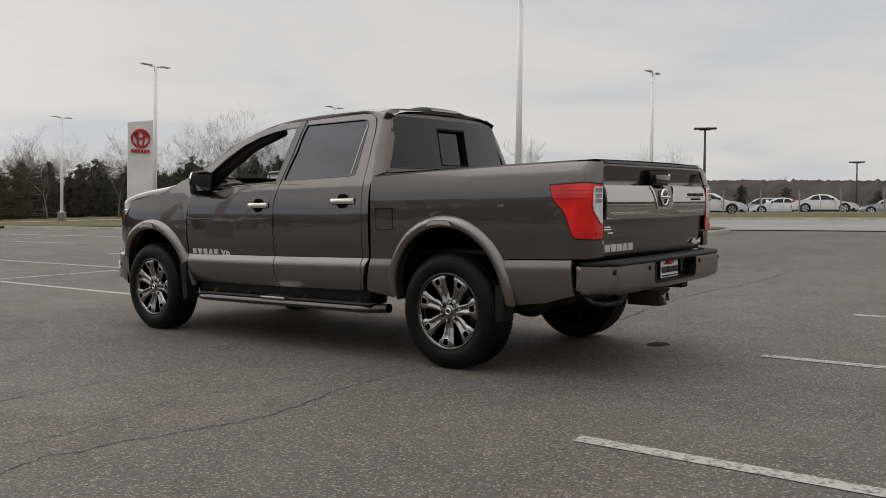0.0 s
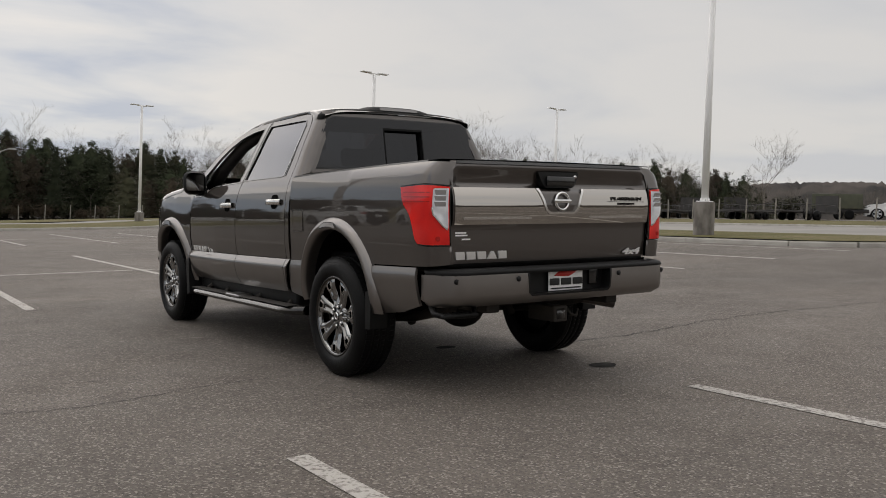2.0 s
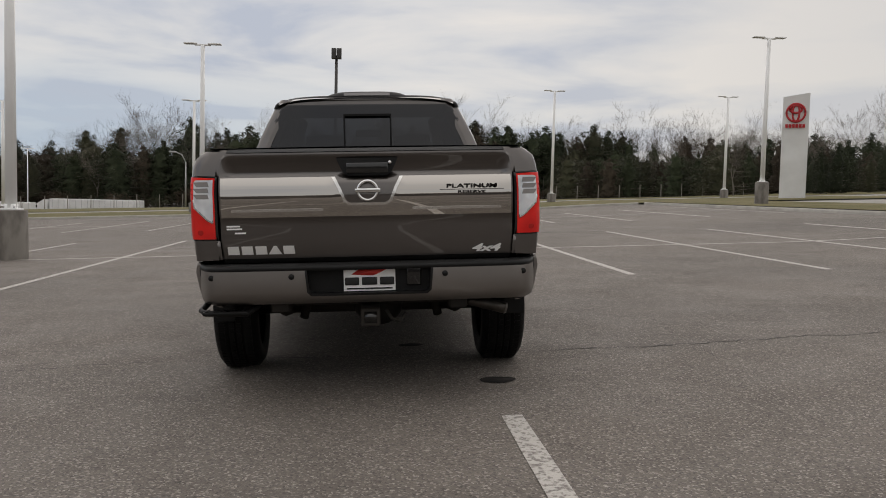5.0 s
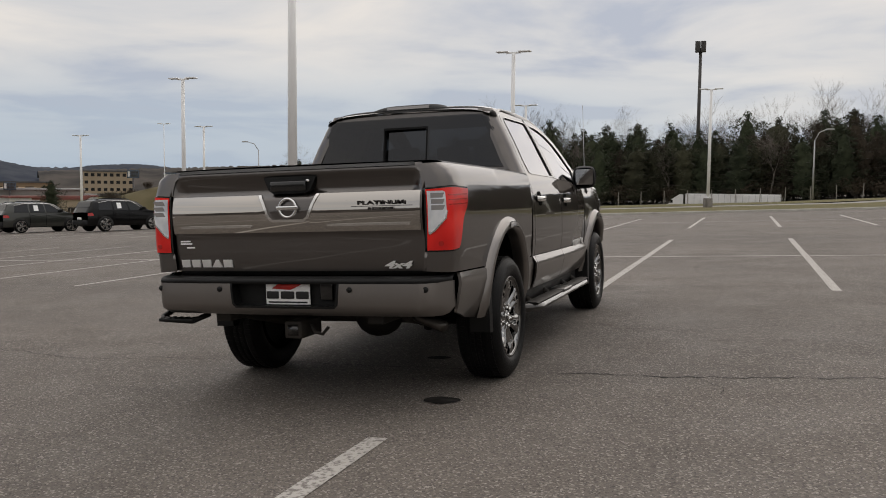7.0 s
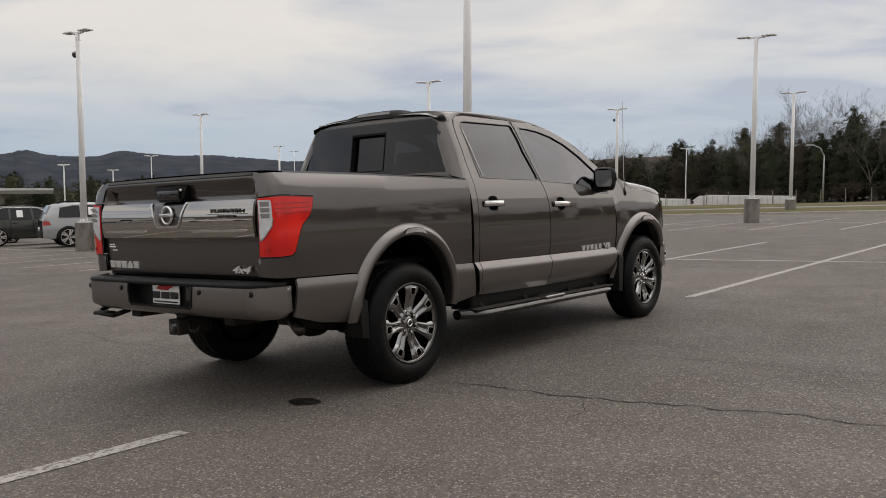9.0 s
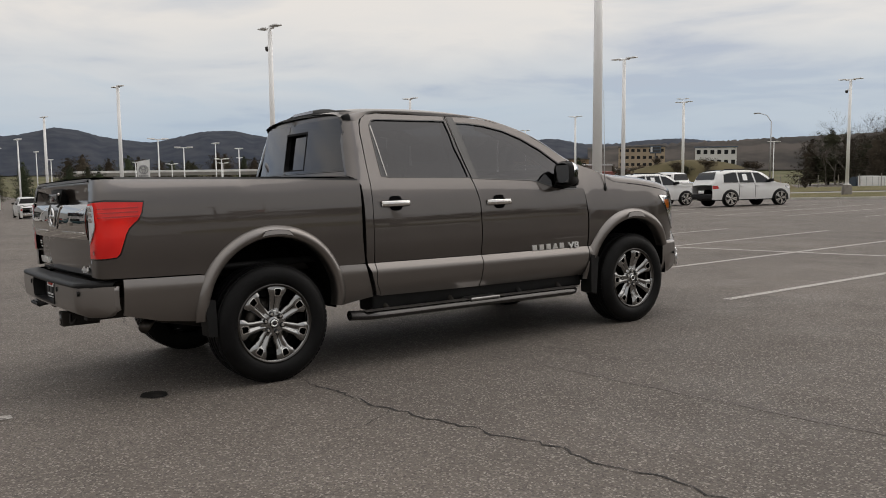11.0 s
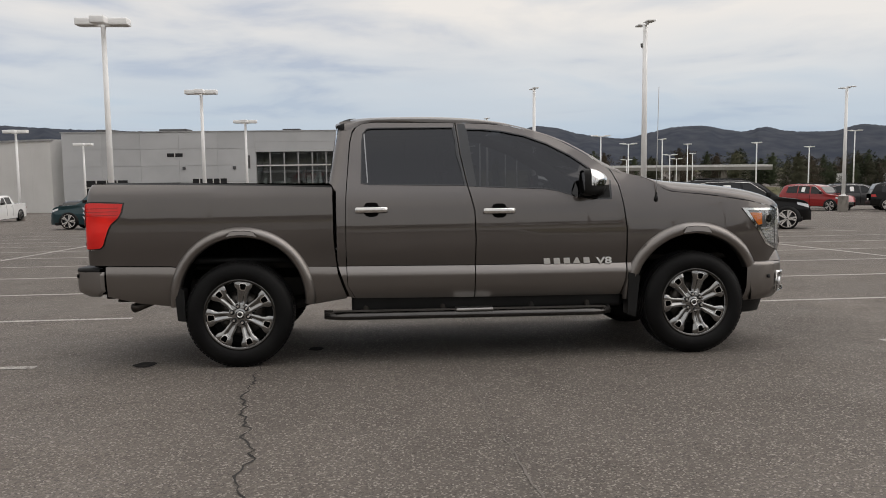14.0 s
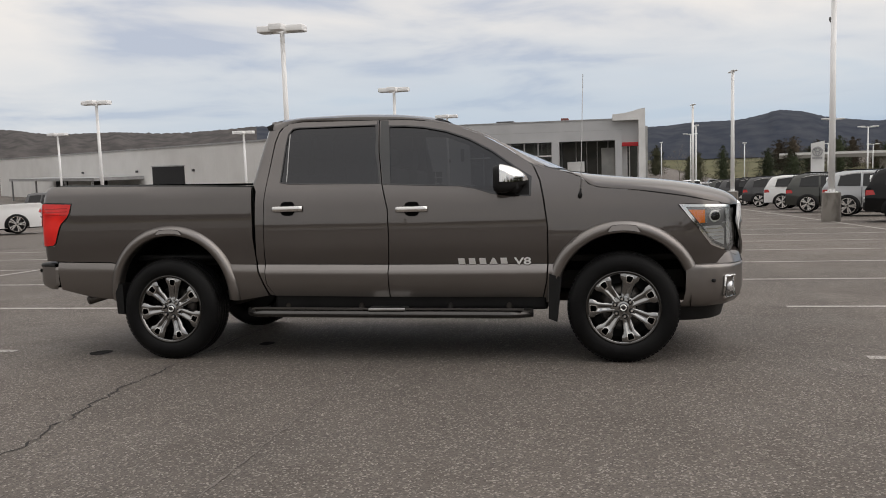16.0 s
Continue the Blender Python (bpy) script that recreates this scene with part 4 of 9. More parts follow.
        for i in range(5):
            ya = x0 + i * 0.079
            shape = [(ya + 0.004, 0.720), (ya + wid, 0.720), (ya + wid - 0.008, 0.775), (ya, 0.775)] if i != 3 else [(ya - 0.004, 0.720), (ya + wid + 0.004, 0.720), (ya + wid * 0.62, 0.775), (ya + wid * 0.38, 0.775)]
            if sgn < 0:
                shape = [(5.26 - y, z) for y, z in shape]
            part("badge_bar", sheet([(y, z * 0.82 + 0.142) for y, z in shape], M(lofted(cab_side, 0.009)), inward=inw, depth=0.008, step=0.03), BADGE, truck)
        if sgn > 0:
            lettering("engine_badge", "V8", 0.072, Matrix.Translation((cab_side(2.8, 0.76)[0] + 0.006, 2.755, 0.727)) @ Matrix(((0, 0, 1, 0), (1, 0, 0, 0), (0, 1, 0, 0), (0, 0, 0, 1))), BADGE, truck, stretch=1.55, bold=0.0016)
        else:
            lettering("engine_badge", "V8", 0.072, Matrix.Translation((-cab_side(2.8, 0.76)[0] - 0.006, 2.515, 0.727)) @ Matrix(((0, 0, -1, 0), (-1, 0, 0, 0), (0, 1, 0, 0), (0, 0, 0, 1))), BADGE, truck, stretch=1.55, bold=0.0016)

    # roof, rails, windscreen, rear window
    zc = curve_of([(0.70, 1.865), (0.76, 1.893), (0.85, 1.917), (1.05, 1.934), (1.4, 1.938), (1.75, 1.926), (2.0, 1.900), (2.12, 1.880)])
    ztop = lambda x, y: zc(y) - 0.022 * (abs(x) / 0.66) ** 2 - 0.030 * (abs(x) / 0.66) ** 8
    part("roof", grid(40, 30, lambda s, t: ((s * 2 - 1) * 0.665, 0.74 + 1.38 * t, ztop((s * 2 - 1) * 0.665, 0.74 + 1.38 * t))), PAINT, truck)
    rail_up = curve_of([(0.74, 1.832), (0.85, 1.866), (1.05, 1.884), (1.4, 1.888), (1.75, 1.876), (2.0, 1.850), (2.12, 1.830), (2.30, 1.783), (2.50, 1.712), (2.70, 1.612), (2.90, 1.502), (3.02, 1.440)])
    rail_low = curve_of([(0.74, 1.80), (0.85, 1.800), (0.95, 1.850), (1.05, 1.864), (1.70, 1.853), (1.90, 1.848), (2.10, 1.828), (2.30, 1.784), (2.50, 1.708), (2.70, 1.596), (2.868, 1.480), (3.02, 1.415)])
    rail_x = curve_of([(0.74, 0.665), (2.1, 0.665), (2.5, 0.715), (3.02, 0.775)])
    for sgn in (1, -1):
        def rail(s, t, sgn=sgn):
            y = 0.745 + 2.235 * s
            a = Vector((rail_x(y), y, rail_up(y)))
            b = Vector(cab_side(y, rail_low(y) + 0.003))
            if b.z > a.z - 0.004:
                b.z = a.z - 0.004
            c = a.lerp(b, t) + Vector((0.35, 0, 1)).normalized() * 0.012 * math.sin(math.pi * t)
            return (sgn * c.x, c.y, c.z)
        part("roof_rail", grid(60, 5, rail), PAINT, truck)
        part("rail_end_cap", grid(6, 5, lambda s, t, f=rail: (lambda p: (p[0] * 1.004, p[1] - 0.004, p[2] + 0.004))(f(s * 0.03, t))), MATTE_BLACK, truck)
    shield = lambda x, t: Vector((x * (0.64 + 0.13 * t), 2.11 + 0.91 * t + 0.10 * (1 - x * x) * t ** 0.5, 1.864 - 0.424 * t - 0.030 * x * x * (1 - t)))
    part("windscreen", grid(14, 10, lambda s, t: shield(s * 2 - 1, t)), CLEAR, truck, "clear windscreen")
    part("wiper_cowl", grid(14, 3, lambda s, t: ((s * 2 - 1) * 0.80, 3.00 + 0.18 * t + 0.10 * (1 - (s * 2 - 1) ** 2), 1.425 - 0.02 * t)), BLACK_PLASTIC, truck)

    def rear_face(x, z, out=0.0):
        return Vector((x, 0.69 + 0.17 * (z - 1.4) - out - 0.05 * (1 - (x / 0.8) ** 2) + 0.02, z))
    win = [(-0.775, 1.435), (0.775, 1.435), (0.79, 1.455), (0.775, 1.52), (0.70, 1.69), (0.645, 1.80), (0.60, 1.825), (-0.60, 1.825), (-0.645, 1.80), (-0.70, 1.69), (-0.775, 1.52), (-0.79, 1.455)]
    ahead = lambda p: Vector((0, 1, 0))
    part("cab_back", sheet([(-0.85, 1.30), (0.85, 1.30), (0.83, 1.44), (0.69, 1.78), (0.62, 1.868), (-0.62, 1.868), (-0.69, 1.78), (-0.83, 1.44)], lambda x, z: rear_face(x, z, -0.006), (win,), inward=ahead, step=0.08), PAINT, truck)
    glass_ob = part("rear_window", sheet(win, lambda x, z: rear_face(x, z, 0.006), ([(-0.172, 1.462), (0.172, 1.462), (0.172, 1.742), (-0.172, 1.742)],), inward=ahead, depth=0.004, step=0.07), TINT, truck, "dark tinted rear window with a sliding middle pane")
    part("window_seal", sheet([(x * 1.012, z + (0.008 if z > 1.6 else -0.008)) for x, z in win], lambda x, z: rear_face(x, z, 0.003), (win,), inward=ahead, depth=0.006, step=0.07), GLOSS_BLACK, glass_ob)
    slot = [(-0.172, 1.462), (0.172, 1.462), (0.172, 1.742), (-0.172, 1.742)]
    part("slider_frame", sheet([(-0.182, 1.454), (0.182, 1.454), (0.182, 1.758), (-0.182, 1.758)], lambda x, z: rear_face(x, z, 0.009), (slot,), inward=ahead, depth=0.045, step=0.06), MATTE_BLACK, glass_ob, "black slider frame")
    part("slider_pane", sheet(slot, lambda x, z: rear_face(x, z, -0.030), inward=ahead, depth=0.004, step=0.08), TINT, glass_ob, "recessed sliding pane")
    # high brake lamp in its black roof housing
    brake = part("high_brake_lamp", grid(24, 10, lambda s, t: ((s * 2 - 1) * 0.315, 0.755 + 0.20 * t + 0.02 * (s * 2 - 1) ** 2, 1.898 + 0.038 * math.sin(math.pi * t) ** 0.6 * (1 - abs(s * 2 - 1) ** 5) + 0.012 * t)), MATTE_BLACK, truck, "black high-level brake lamp housing")
    part("brake_lens", grid(16, 3, lambda s, t: ((s * 2 - 1) * 0.175, 0.760 + 0.012 * t + 0.02 * ((s * 2 - 1) * 0.55) ** 2, 1.903 + 0.022 * t)), BRAKE_GREY, brake, "smoked grey brake lens")
    part("roof_spoiler_lip", grid(30, 10, lambda s, t: ((s * 2 - 1) * 0.632, 0.722 + 0.050 * (s * 2 - 1) ** 2 + 0.09 * t, ztop((s * 2 - 1) * 0.632, max(0.76, 0.722 + 0.050 * (s * 2 - 1) ** 2 + 0.09 * t)) + 0.005 - 0.026 * max(0.0, 1 - t / 0.4) - 0.004 * t)), MATTE_BLACK, truck)

    # interior: seats, dash, wheel, headliner
    part("headliner", grid(10, 8, lambda s, t: ((s * 2 - 1) * 0.62, 0.80 + 1.30 * t, 1.845)), HEADLINER, truck)
    part("dashboard", block((-0.78, 2.55, 0.98), (0.78, 2.95, 1.26), 0.06, 3), SEAT, truck)
    for x in (-0.40, 0.40):
        part("seat", merge(block((x - 0.27, 1.75, 0.72), (x + 0.27, 2.28, 0.92), 0.06, 3), merge(block((x - 0.26, 1.62, 0.90), (x + 0.26, 1.80, 1.48), 0.07, 3), block((x - 0.14, 1.62, 1.50), (x + 0.14, 1.74, 1.66), 0.05, 3))), SEAT, truck)
    part("rear_bench", merge(block((-0.70, 0.95, 0.72), (0.70, 1.40, 0.92), 0.06, 3), merge(block((-0.68, 0.82, 0.90), (0.68, 1.0, 1.45), 0.06, 3), merge(block((-0.45, 0.84, 1.46), (-0.2, 0.94, 1.60), 0.04, 3), block((0.2, 0.84, 1.46), (0.45, 0.94, 1.60), 0.04, 3)))), SEAT, truck)
    part("steering_wheel", merge(bmesh_torus(0.185, 0.017), tube([(-0.16, 0, 0), (0.16, 0, 0)], 0.02), None), BLACK_PLASTIC, truck, at=Matrix.Translation((-0.40, 2.43, 1.17)) @ Euler((radians(65), 0, 0)).to_matrix().to_4x4())
    for sgn in (1, -1):
        part("pillar_trim", tube([(sgn * 0.60, 2.08, 1.80), (sgn * 0.66, 2.4, 1.69), (sgn * 0.72, 2.72, 1.50), (sgn * 0.76, 2.95, 1.34)], [0.05, 0.055, 0.06, 0.07], 10), SEAT, truck)
        part("pillar_trim", tube([(sgn * 0.80, 1.74, 1.25), (sgn * 0.66, 1.71, 1.80)], 0.05, 10), SEAT, truck)
    part("cabin_mirror", block((-0.12, 2.28, 1.68), (0.12, 2.31, 1.75), 0.015), BLACK_PLASTIC, truck)
    for sgn in (1, -1):
        part("door_card", block((min(sgn * 0.80, sgn * 0.85), 0.90, 0.60), (max(sgn * 0.80, sgn * 0.85), 2.85, 1.28), 0.02), SEAT, truck)

    # hood
    hz = curve_of([(3.05, 1.432), (3.2, 1.402), (3.37, 1.380), (3.84, 1.332), (4.07, 1.294), (4.24, 1.250), (4.34, 1.206), (4.40, 1.150)])
    ez = curve_of([(3.05, 1.42), (3.18, 1.392), (3.262, 1.350), (3.303, 1.312), (3.37, 1.286), (3.68, 1.252), (3.99, 1.204), (4.14, 1.172), (4.30, 1.14), (4.42, 1.12)])

    def hood(s, t):
        x, y = math.sin(math.pi / 2 * (s * 2 - 1)), 3.09 + 1.29 * t
        w = (X_FENDER(ez(y)) - 0.004) * PLAN_FRONT(y) * (1.0 if y > 3.3 else 0.97)
        k = 1 - max(0.0, 1 - abs(x) ** 4) ** 0.36
        return (x * w, y + 0.05 * (1 - x * x), hz(y) * (1 - k) + ez(y) * k)
    part("hood", grid(36, 40, hood), PAINT, truck)
    grille = part("grille", block((-0.56, 4.30, 0.76), (0.56, 4.405, 1.125), 0.03, 3), GLOSS_BLACK, truck, "black grille in a chrome frame")
    for z in (0.83, 0.93, 1.03):
        part("grille_bar", block((-0.50, 4.40, z - 0.018), (0.50, 4.425, z + 0.018), 0.008), CHROME, grille)
    for sgn in (1, -1):
        part("grille_frame", tube([(sgn * 0.57, 4.395, 1.13), (sgn * 0.60, 4.395, 1.0), (sgn * 0.585, 4.40, 0.85), (sgn * 0.52, 4.41, 0.765)], 0.028), RIM, grille)
    part("grille_top_frame", tube([(-0.57, 4.395, 1.13), (-0.3, 4.42, 1.14), (0.3, 4.42, 1.14), (0.57, 4.395, 1.13)], 0.022), CHROME, grille)
    # front bumper
    def front_plan(s, inset=0.0):
        pts = [(-0.955, 3.985), (-0.942, 4.11), (-0.90, 4.225), (-0.80, 4.335), (-0.60, 4.425), (-0.30, 4.472), (0, 4.48), (0.30, 4.472), (0.60, 4.425), (0.80, 4.335), (0.90, 4.225), (0.942, 4.11), (0.955, 3.985)]
        k = s * (len(pts) - 1)
        i = min(int(k), len(pts) - 2)
        a, b = Vector(pts[i]), Vector(pts[i + 1])
        p = a.lerp(b, k - i)
        return Vector((p.x * (1 - inset * 0.8), p.y - inset))
    prof = [(0.03, 0.712), (0.004, 0.702), (0.0, 0.66), (0.004, 0.52), (0.02, 0.45), (0.06, 0.405), (0.14, 0.385)]
    def fb(s, t):
        i = min(int(t * 6), 5)
        k = t * 6 - i
        ins, z = prof[i][0] * (1 - k) + prof[i + 1][0] * k, prof[i][1] * (1 - k) + prof[i + 1][1] * k
        p = front_plan(s, ins)
        return (p.x, p.y, z)
    part("front_bumper", grid(48, 12, fb), PAINT_LOWER, truck)
    part("air_dam", grid(24, 2, lambda s, t: (lambda p: (p.x, p.y, 0.40 - 0.11 * t))(front_plan(0.06 + 0.88 * s, 0.12 + 0.03 * t))), BLACK_PLASTIC, truck)
    part("front_skirt", grid(40, 4, lambda s, t: (lambda p: (p.x, p.y, 0.822 - 0.112 * t))(front_plan(0.17 + 0.66 * s, 0.052 - 0.05 * t ** 0.6 + 0.5 * max(0.0, abs(s - 0.5) - 0.41)))), PAINT, truck)
    for sgn in (1, -1):
        fog = part("fog_lamp_frame", merge(tube([(sgn * 0.872, 4.262, 0.615), (sgn * 0.806, 4.334, 0.62), (sgn * 0.806, 4.334, 0.475), (sgn * 0.872, 4.262, 0.465), (sgn * 0.872, 4.262, 0.615)], 0.014), bmesh.new()), CHROME, truck, "chrome fog-lamp frame")
        part("fog_lamp", tube([(sgn * 0.832, 4.295, 0.54), (sgn * 0.846, 4.312, 0.54)], 0.038, 14), CLEAR_LENS, fog)
        part("parking_sensor", tube([(sgn * 0.905, 4.17, 0.59), (sgn * 0.926, 4.182, 0.59)], 0.014, 12), BLACK_PLASTIC, truck)
    # aerial
    ax = fender_side(3.245, 1.235)[0]
    aerial = part("aerial", tube([(ax, 3.245, 1.235), (ax - 0.012, 3.252, 1.40), (ax - 0.02, 3.275, 2.10)], [0.004, 0.0035, 0.0025], 6), STEEL_GREY, truck, "thin steel whip aerial")
    part("aerial_base", tube([(ax - 0.012, 3.24, 1.205), (ax + 0.004, 3.243, 1.232), (ax - 0.001, 3.247, 1.275)], [0.022, 0.016, 0.006], 10), BLACK_PLASTIC, aerial)

    # bed: floor, inner walls, soft roll-up cover
    part("bed_floor", block((-0.80, -1.08, 0.78), (0.80, 0.70, 0.82)), BLACK_PLASTIC, truck)
    part("bed_cover", grid(16, 20, lambda s, t: ((s * 2 - 1) * 0.865, -1.085 + 1.78 * t, 1.413 - 0.028 * t - 0.0 + 0.006 * (1 - (s * 2 - 1) ** 2))), BLACK_PLASTIC, truck, "flat black bed cover")
    part("bed_front_wall", block((-0.86, 0.66, 0.8), (0.86, 0.69, 1.36)), BLACK_PLASTIC, truck)

    # tailgate
    gy = curve_of([(0.80, -1.096), (0.86, -1.103), (0.93, -1.107), (1.00, -1.109), (1.022, -1.112), (1.032, -1.126), (1.08, -1.1345), (1.13, -1.1385), (1.16, -1.138), (1.20, -1.132), (1.250, -1.117), (1.257, -1.066), (1.275, -1.066), (1.31, -1.075), (1.345, -1.094), (1.372, -1.116), (1.394, -1.116), (1.405, -1.095)])
    def gate_at(x, z, out=0.0):
        # the scoop under the lip runs out before the corners
        k = max(0.0, min(1.0, (abs(x) - 0.74) / 0.07))
        k = k * k * (3 - 2 * k) if z > 1.252 else 0.0
        y = gy(z) * (1 - k) + (-1.118 + 0.24 * max(0.0, z - 1.26) ** 1.2) * k
        return Vector((x, y - out - 0.022 * (1 - (x / 0.81) ** 2) + 0.01, z))

    gate = part("tailgate", sheet([(-0.812, 0.805), (0.812, 0.805), (0.812, 1.395), (0.80, 1.405), (-0.80, 1.405), (-0.812, 1.395)], lambda x, z: gate_at(x, z), inward=ahead, step=0.024, depth=0.05), PAINT, truck, "brown tailgate with a dark chrome band")
    bowl = [(-0.198, 1.251), (-0.165, 1.19), (-0.135, 1.115), (-0.105, 1.092), (0.105, 1.092), (0.135, 1.115), (0.165, 1.19), (0.198, 1.251)]
    band = [(-0.803, 1.251)] + bowl + [(0.803, 1.251), (0.803, 1.033), (-0.803, 1.033)]
    part("chrome_band", sheet(band, lambda x, z: gate_at(x, z, 0.007), inward=ahead, step=0.03, depth=0.007), DARK_CHROME, gate, "dark chrome tailgate band")
    part("band_rim", sheet(bowl + [(0.178, 1.251), (0.148, 1.19), (0.120, 1.122), (0.098, 1.106), (-0.098, 1.106), (-0.120, 1.122), (-0.148, 1.19), (-0.178, 1.251)], lambda x, z: gate_at(x, z, 0.013), inward=ahead, step=0.02, depth=0.012), SATIN_CHROME, gate)
    for a, b in ((-0.745, -0.245), (0.245, 0.745)):
        part("band_groove", sheet([(a, 1.077), (b, 1.077), (b, 1.063), (a, 1.063)], lambda x, z: gate_at(x, z, 0.0125), inward=ahead, depth=0.006, step=0.08), SATIN_CHROME, gate)
    hs = [(-0.17, 1.352), (0.17, 1.352), (0.16, 1.325), (0.135, 1.275), (0.105, 1.255), (-0.105, 1.255), (-0.135, 1.275), (-0.16, 1.325)]
    handle = part("gate_handle_recess", sheet(hs, lambda x, z: Vector((x, -1.122 - 0.01 * (1 - (x / 0.17) ** 2) - 0.05 * (1.355 - z), z)), inward=ahead, depth=0.05, step=0.04), BLACK_PLASTIC, gate, "black tailgate handle")
    part("gate_handle", block((-0.115, -1.150, 1.268), (0.115, -1.130, 1.325), 0.006), GLOSS_BLACK, handle)
    part("gate_lock", tube([(0.125, -1.120, 1.325), (0.125, -1.142, 1.325)], 0.010, 12), SATIN_CHROME, handle)
    part("spoiler_cap", sheet([(-0.77, 1.390), (0.77, 1.390), (0.76, 1.409), (-0.76, 1.409)], lambda x, z: gate_at(x, z, 0.004), inward=ahead, depth=0.06, step=0.05), BLACK_PLASTIC, gate)
    # round maker's emblem: a ring with a bar
    em = part("emblem_ring", bmesh_torus(0.053, 0.009), CHROME, gate, "chrome ring emblem", at=Matrix.Translation((0, -1.158, 1.172)) @ Euler((radians(90), 0, 0)).to_matrix().to_4x4())
    part("emblem_bar", block((-0.070, -1.170, 1.161), (0.070, -1.152, 1.183), 0.004), CHROME, gate)
    # raised badge strokes, low on the gate
    for i in range(5):
        xa = -0.778 + i * 0.076
        wid = 0.066
        sh = [(xa + 0.004, 0.828), (xa + wid, 0.828), (xa + wid - 0.006, 0.874), (xa, 0.874)] if i != 3 else [(xa - 0.004, 0.828), (xa + wid + 0.004, 0.828), (xa + wid * 0.62, 0.874), (xa + wid * 0.38, 0.874)]
        part("badge_bar", sheet(sh, lambda x, z: gate_at(x, z, 0.009), inward=ahead, depth=0.008, step=0.03), BADGE, gate)
    toward = lambda x, y, z: Matrix.Translation((x, y, z)) @ Euler((radians(90), 0, 0)).to_matrix().to_4x4()
    lettering("drive_badge", "4x4", 0.056, toward(0.575, -1.117, 0.822), BADGE, gate, stretch=1.85, bold=0.002, slant=0.3)
    lettering("trim_badge", "PLATINUM", 0.030, toward(0.435, -1.150, 1.180), GLOSS_BLACK, gate, depth=0.003, stretch=2.0, bold=0.0008)
    lettering("trim_badge", "RESERVE", 0.020, toward(0.500, -1.153, 1.150), GLOSS_BLACK, gate, depth=0.003, stretch=2.1, bold=0.0004)
    part("badge_line", sheet([(0.40, 1.172), (0.76, 1.172), (0.76, 1.169), (0.40, 1.169)], lambda x, z: gate_at(x, z, 0.010), inward=ahead, depth=0.003), GLOSS_BLACK, gate)
    for i, (x, z, w) in enumerate(((-0.78, 0.990, 0.075), (-0.78, 0.975, 0.085), (-0.735, 0.952, 0.06))):
        part("dealer_decal", sheet([(x, z), (x + w, z), (x + w, z - 0.009), (x, z - 0.009)], lambda x, z: gate_at(x, z, 0.002), inward=ahead, depth=0.001), WHITE_PLATE, gate, "small pale dealer sticker")

    # rear bumper
    def rear_plan(x, inset=0.0):
        k = min(1.0, abs(x) / 0.945)
        y = -1.205 + 0.03 * k ** 2 + 0.195 * max(0.0, (k - 0.86) / 0.14) ** 2.2
        return y + inset
    rp = curve_of([(0.552, 0.10), (0.562, 0.05), (0.585, 0.014), (0.62, 0.003), (0.70, 0.0), (0.745, 0.004), (0.755, 0.012)])
    face = lambda x, z: Vector((x, rear_plan(x, rp(z)), z))
    bumper = part("rear_bumper", sheet([(-0.945, 0.745), (-0.345, 0.745), (-0.335, 0.63), (-0.315, 0.612), (0.315, 0.612), (0.335, 0.63), (0.345, 0.745), (0.945, 0.745), (0.945, 0.60), (0.925, 0.568), (0.90, 0.556), (-0.90, 0.556), (-0.925, 0.568), (-0.945, 0.60)], face, inward=ahead, step=0.035, depth=0.03), PAINT_LOWER, truck, "taupe rear bumper with black step pad")
    bumper.location.y = -0.045
    part("step_pad", grid(40, 5, lambda s, t: ((s * 2 - 1) * 0.945, rear_plan((s * 2 - 1) * 0.945, (0.006, -0.004, 0.004, 0.03, 0.07, 0.12)[int(round(t * 5))]), (0.742, 0.754, 0.770, 0.776, 0.778, 0.778)[int(round(t * 5))])), BLACK_PLASTIC, bumper, "black plastic step pad")
    part("plate_recess", sheet([(-0.345, 0.765), (0.345, 0.765), (0.335, 0.62), (0.315, 0.606), (-0.315, 0.606), (-0.335, 0.62)], lambda x, z: Vector((x, -1.128, z)), inward=ahead, depth=0.02), BLACK_PLASTIC, bumper)
    part("recess_rim", sheet([(-0.350, 0.75), (-0.338, 0.625), (-0.316, 0.604), (0.316, 0.604), (0.338, 0.625), (0.350, 0.75), (0.338, 0.75), (0.326, 0.632), (0.308, 0.616), (-0.308, 0.616), (-0.326, 0.632), (-0.338, 0.75)], lambda x, z: face(x, z) + Vector((0, -0.004, 0)), inward=ahead, depth=0.078, step=0.03), BLACK_PLASTIC, bumper)
    for x in (-0.851, -0.421, 0.413, 0.851):
        part("parking_sensor", tube([face(x, 0.712) + Vector((0, 0.004, 0)), face(x, 0.712) + Vector((0, -0.005, 0))], 0.016, 14), BLACK_PLASTIC, bumper)
    part("trailer_socket", block((0.205, -1.148, 0.645), (0.285, -1.126, 0.745), 0.008), GLOSS_BLACK, bumper)
    plate = part("dealer_plate", block((-0.142, -1.150, 0.620), (0.142, -1.142, 0.768), 0.003), WHITE_PLATE, bumper, "white dealer plate with black and red shapes")
    for x0, x1 in ((-0.135, -0.058), (-0.042, 0.042), (0.056, 0.135)):
        part("plate_shape", block((x0, -1.154, 0.654), (x1, -1.1495, 0.696), 0.006), PLATE_BLACK, plate)
    part("plate_shape", prism([(-0.10, 0.712), (0.02, 0.705), (0.06, 0.722), (0.10, 0.742), (0.02, 0.748), (-0.06, 0.738)], lambda x, z: Vector((x, -1.154, z)), (0, 0.004, 0)), PLATE_RED, plate)
    part("plate_line", block((-0.125, -1.153, 0.630), (0.125, -1.1495, 0.638)), PLATE_BLACK, plate)
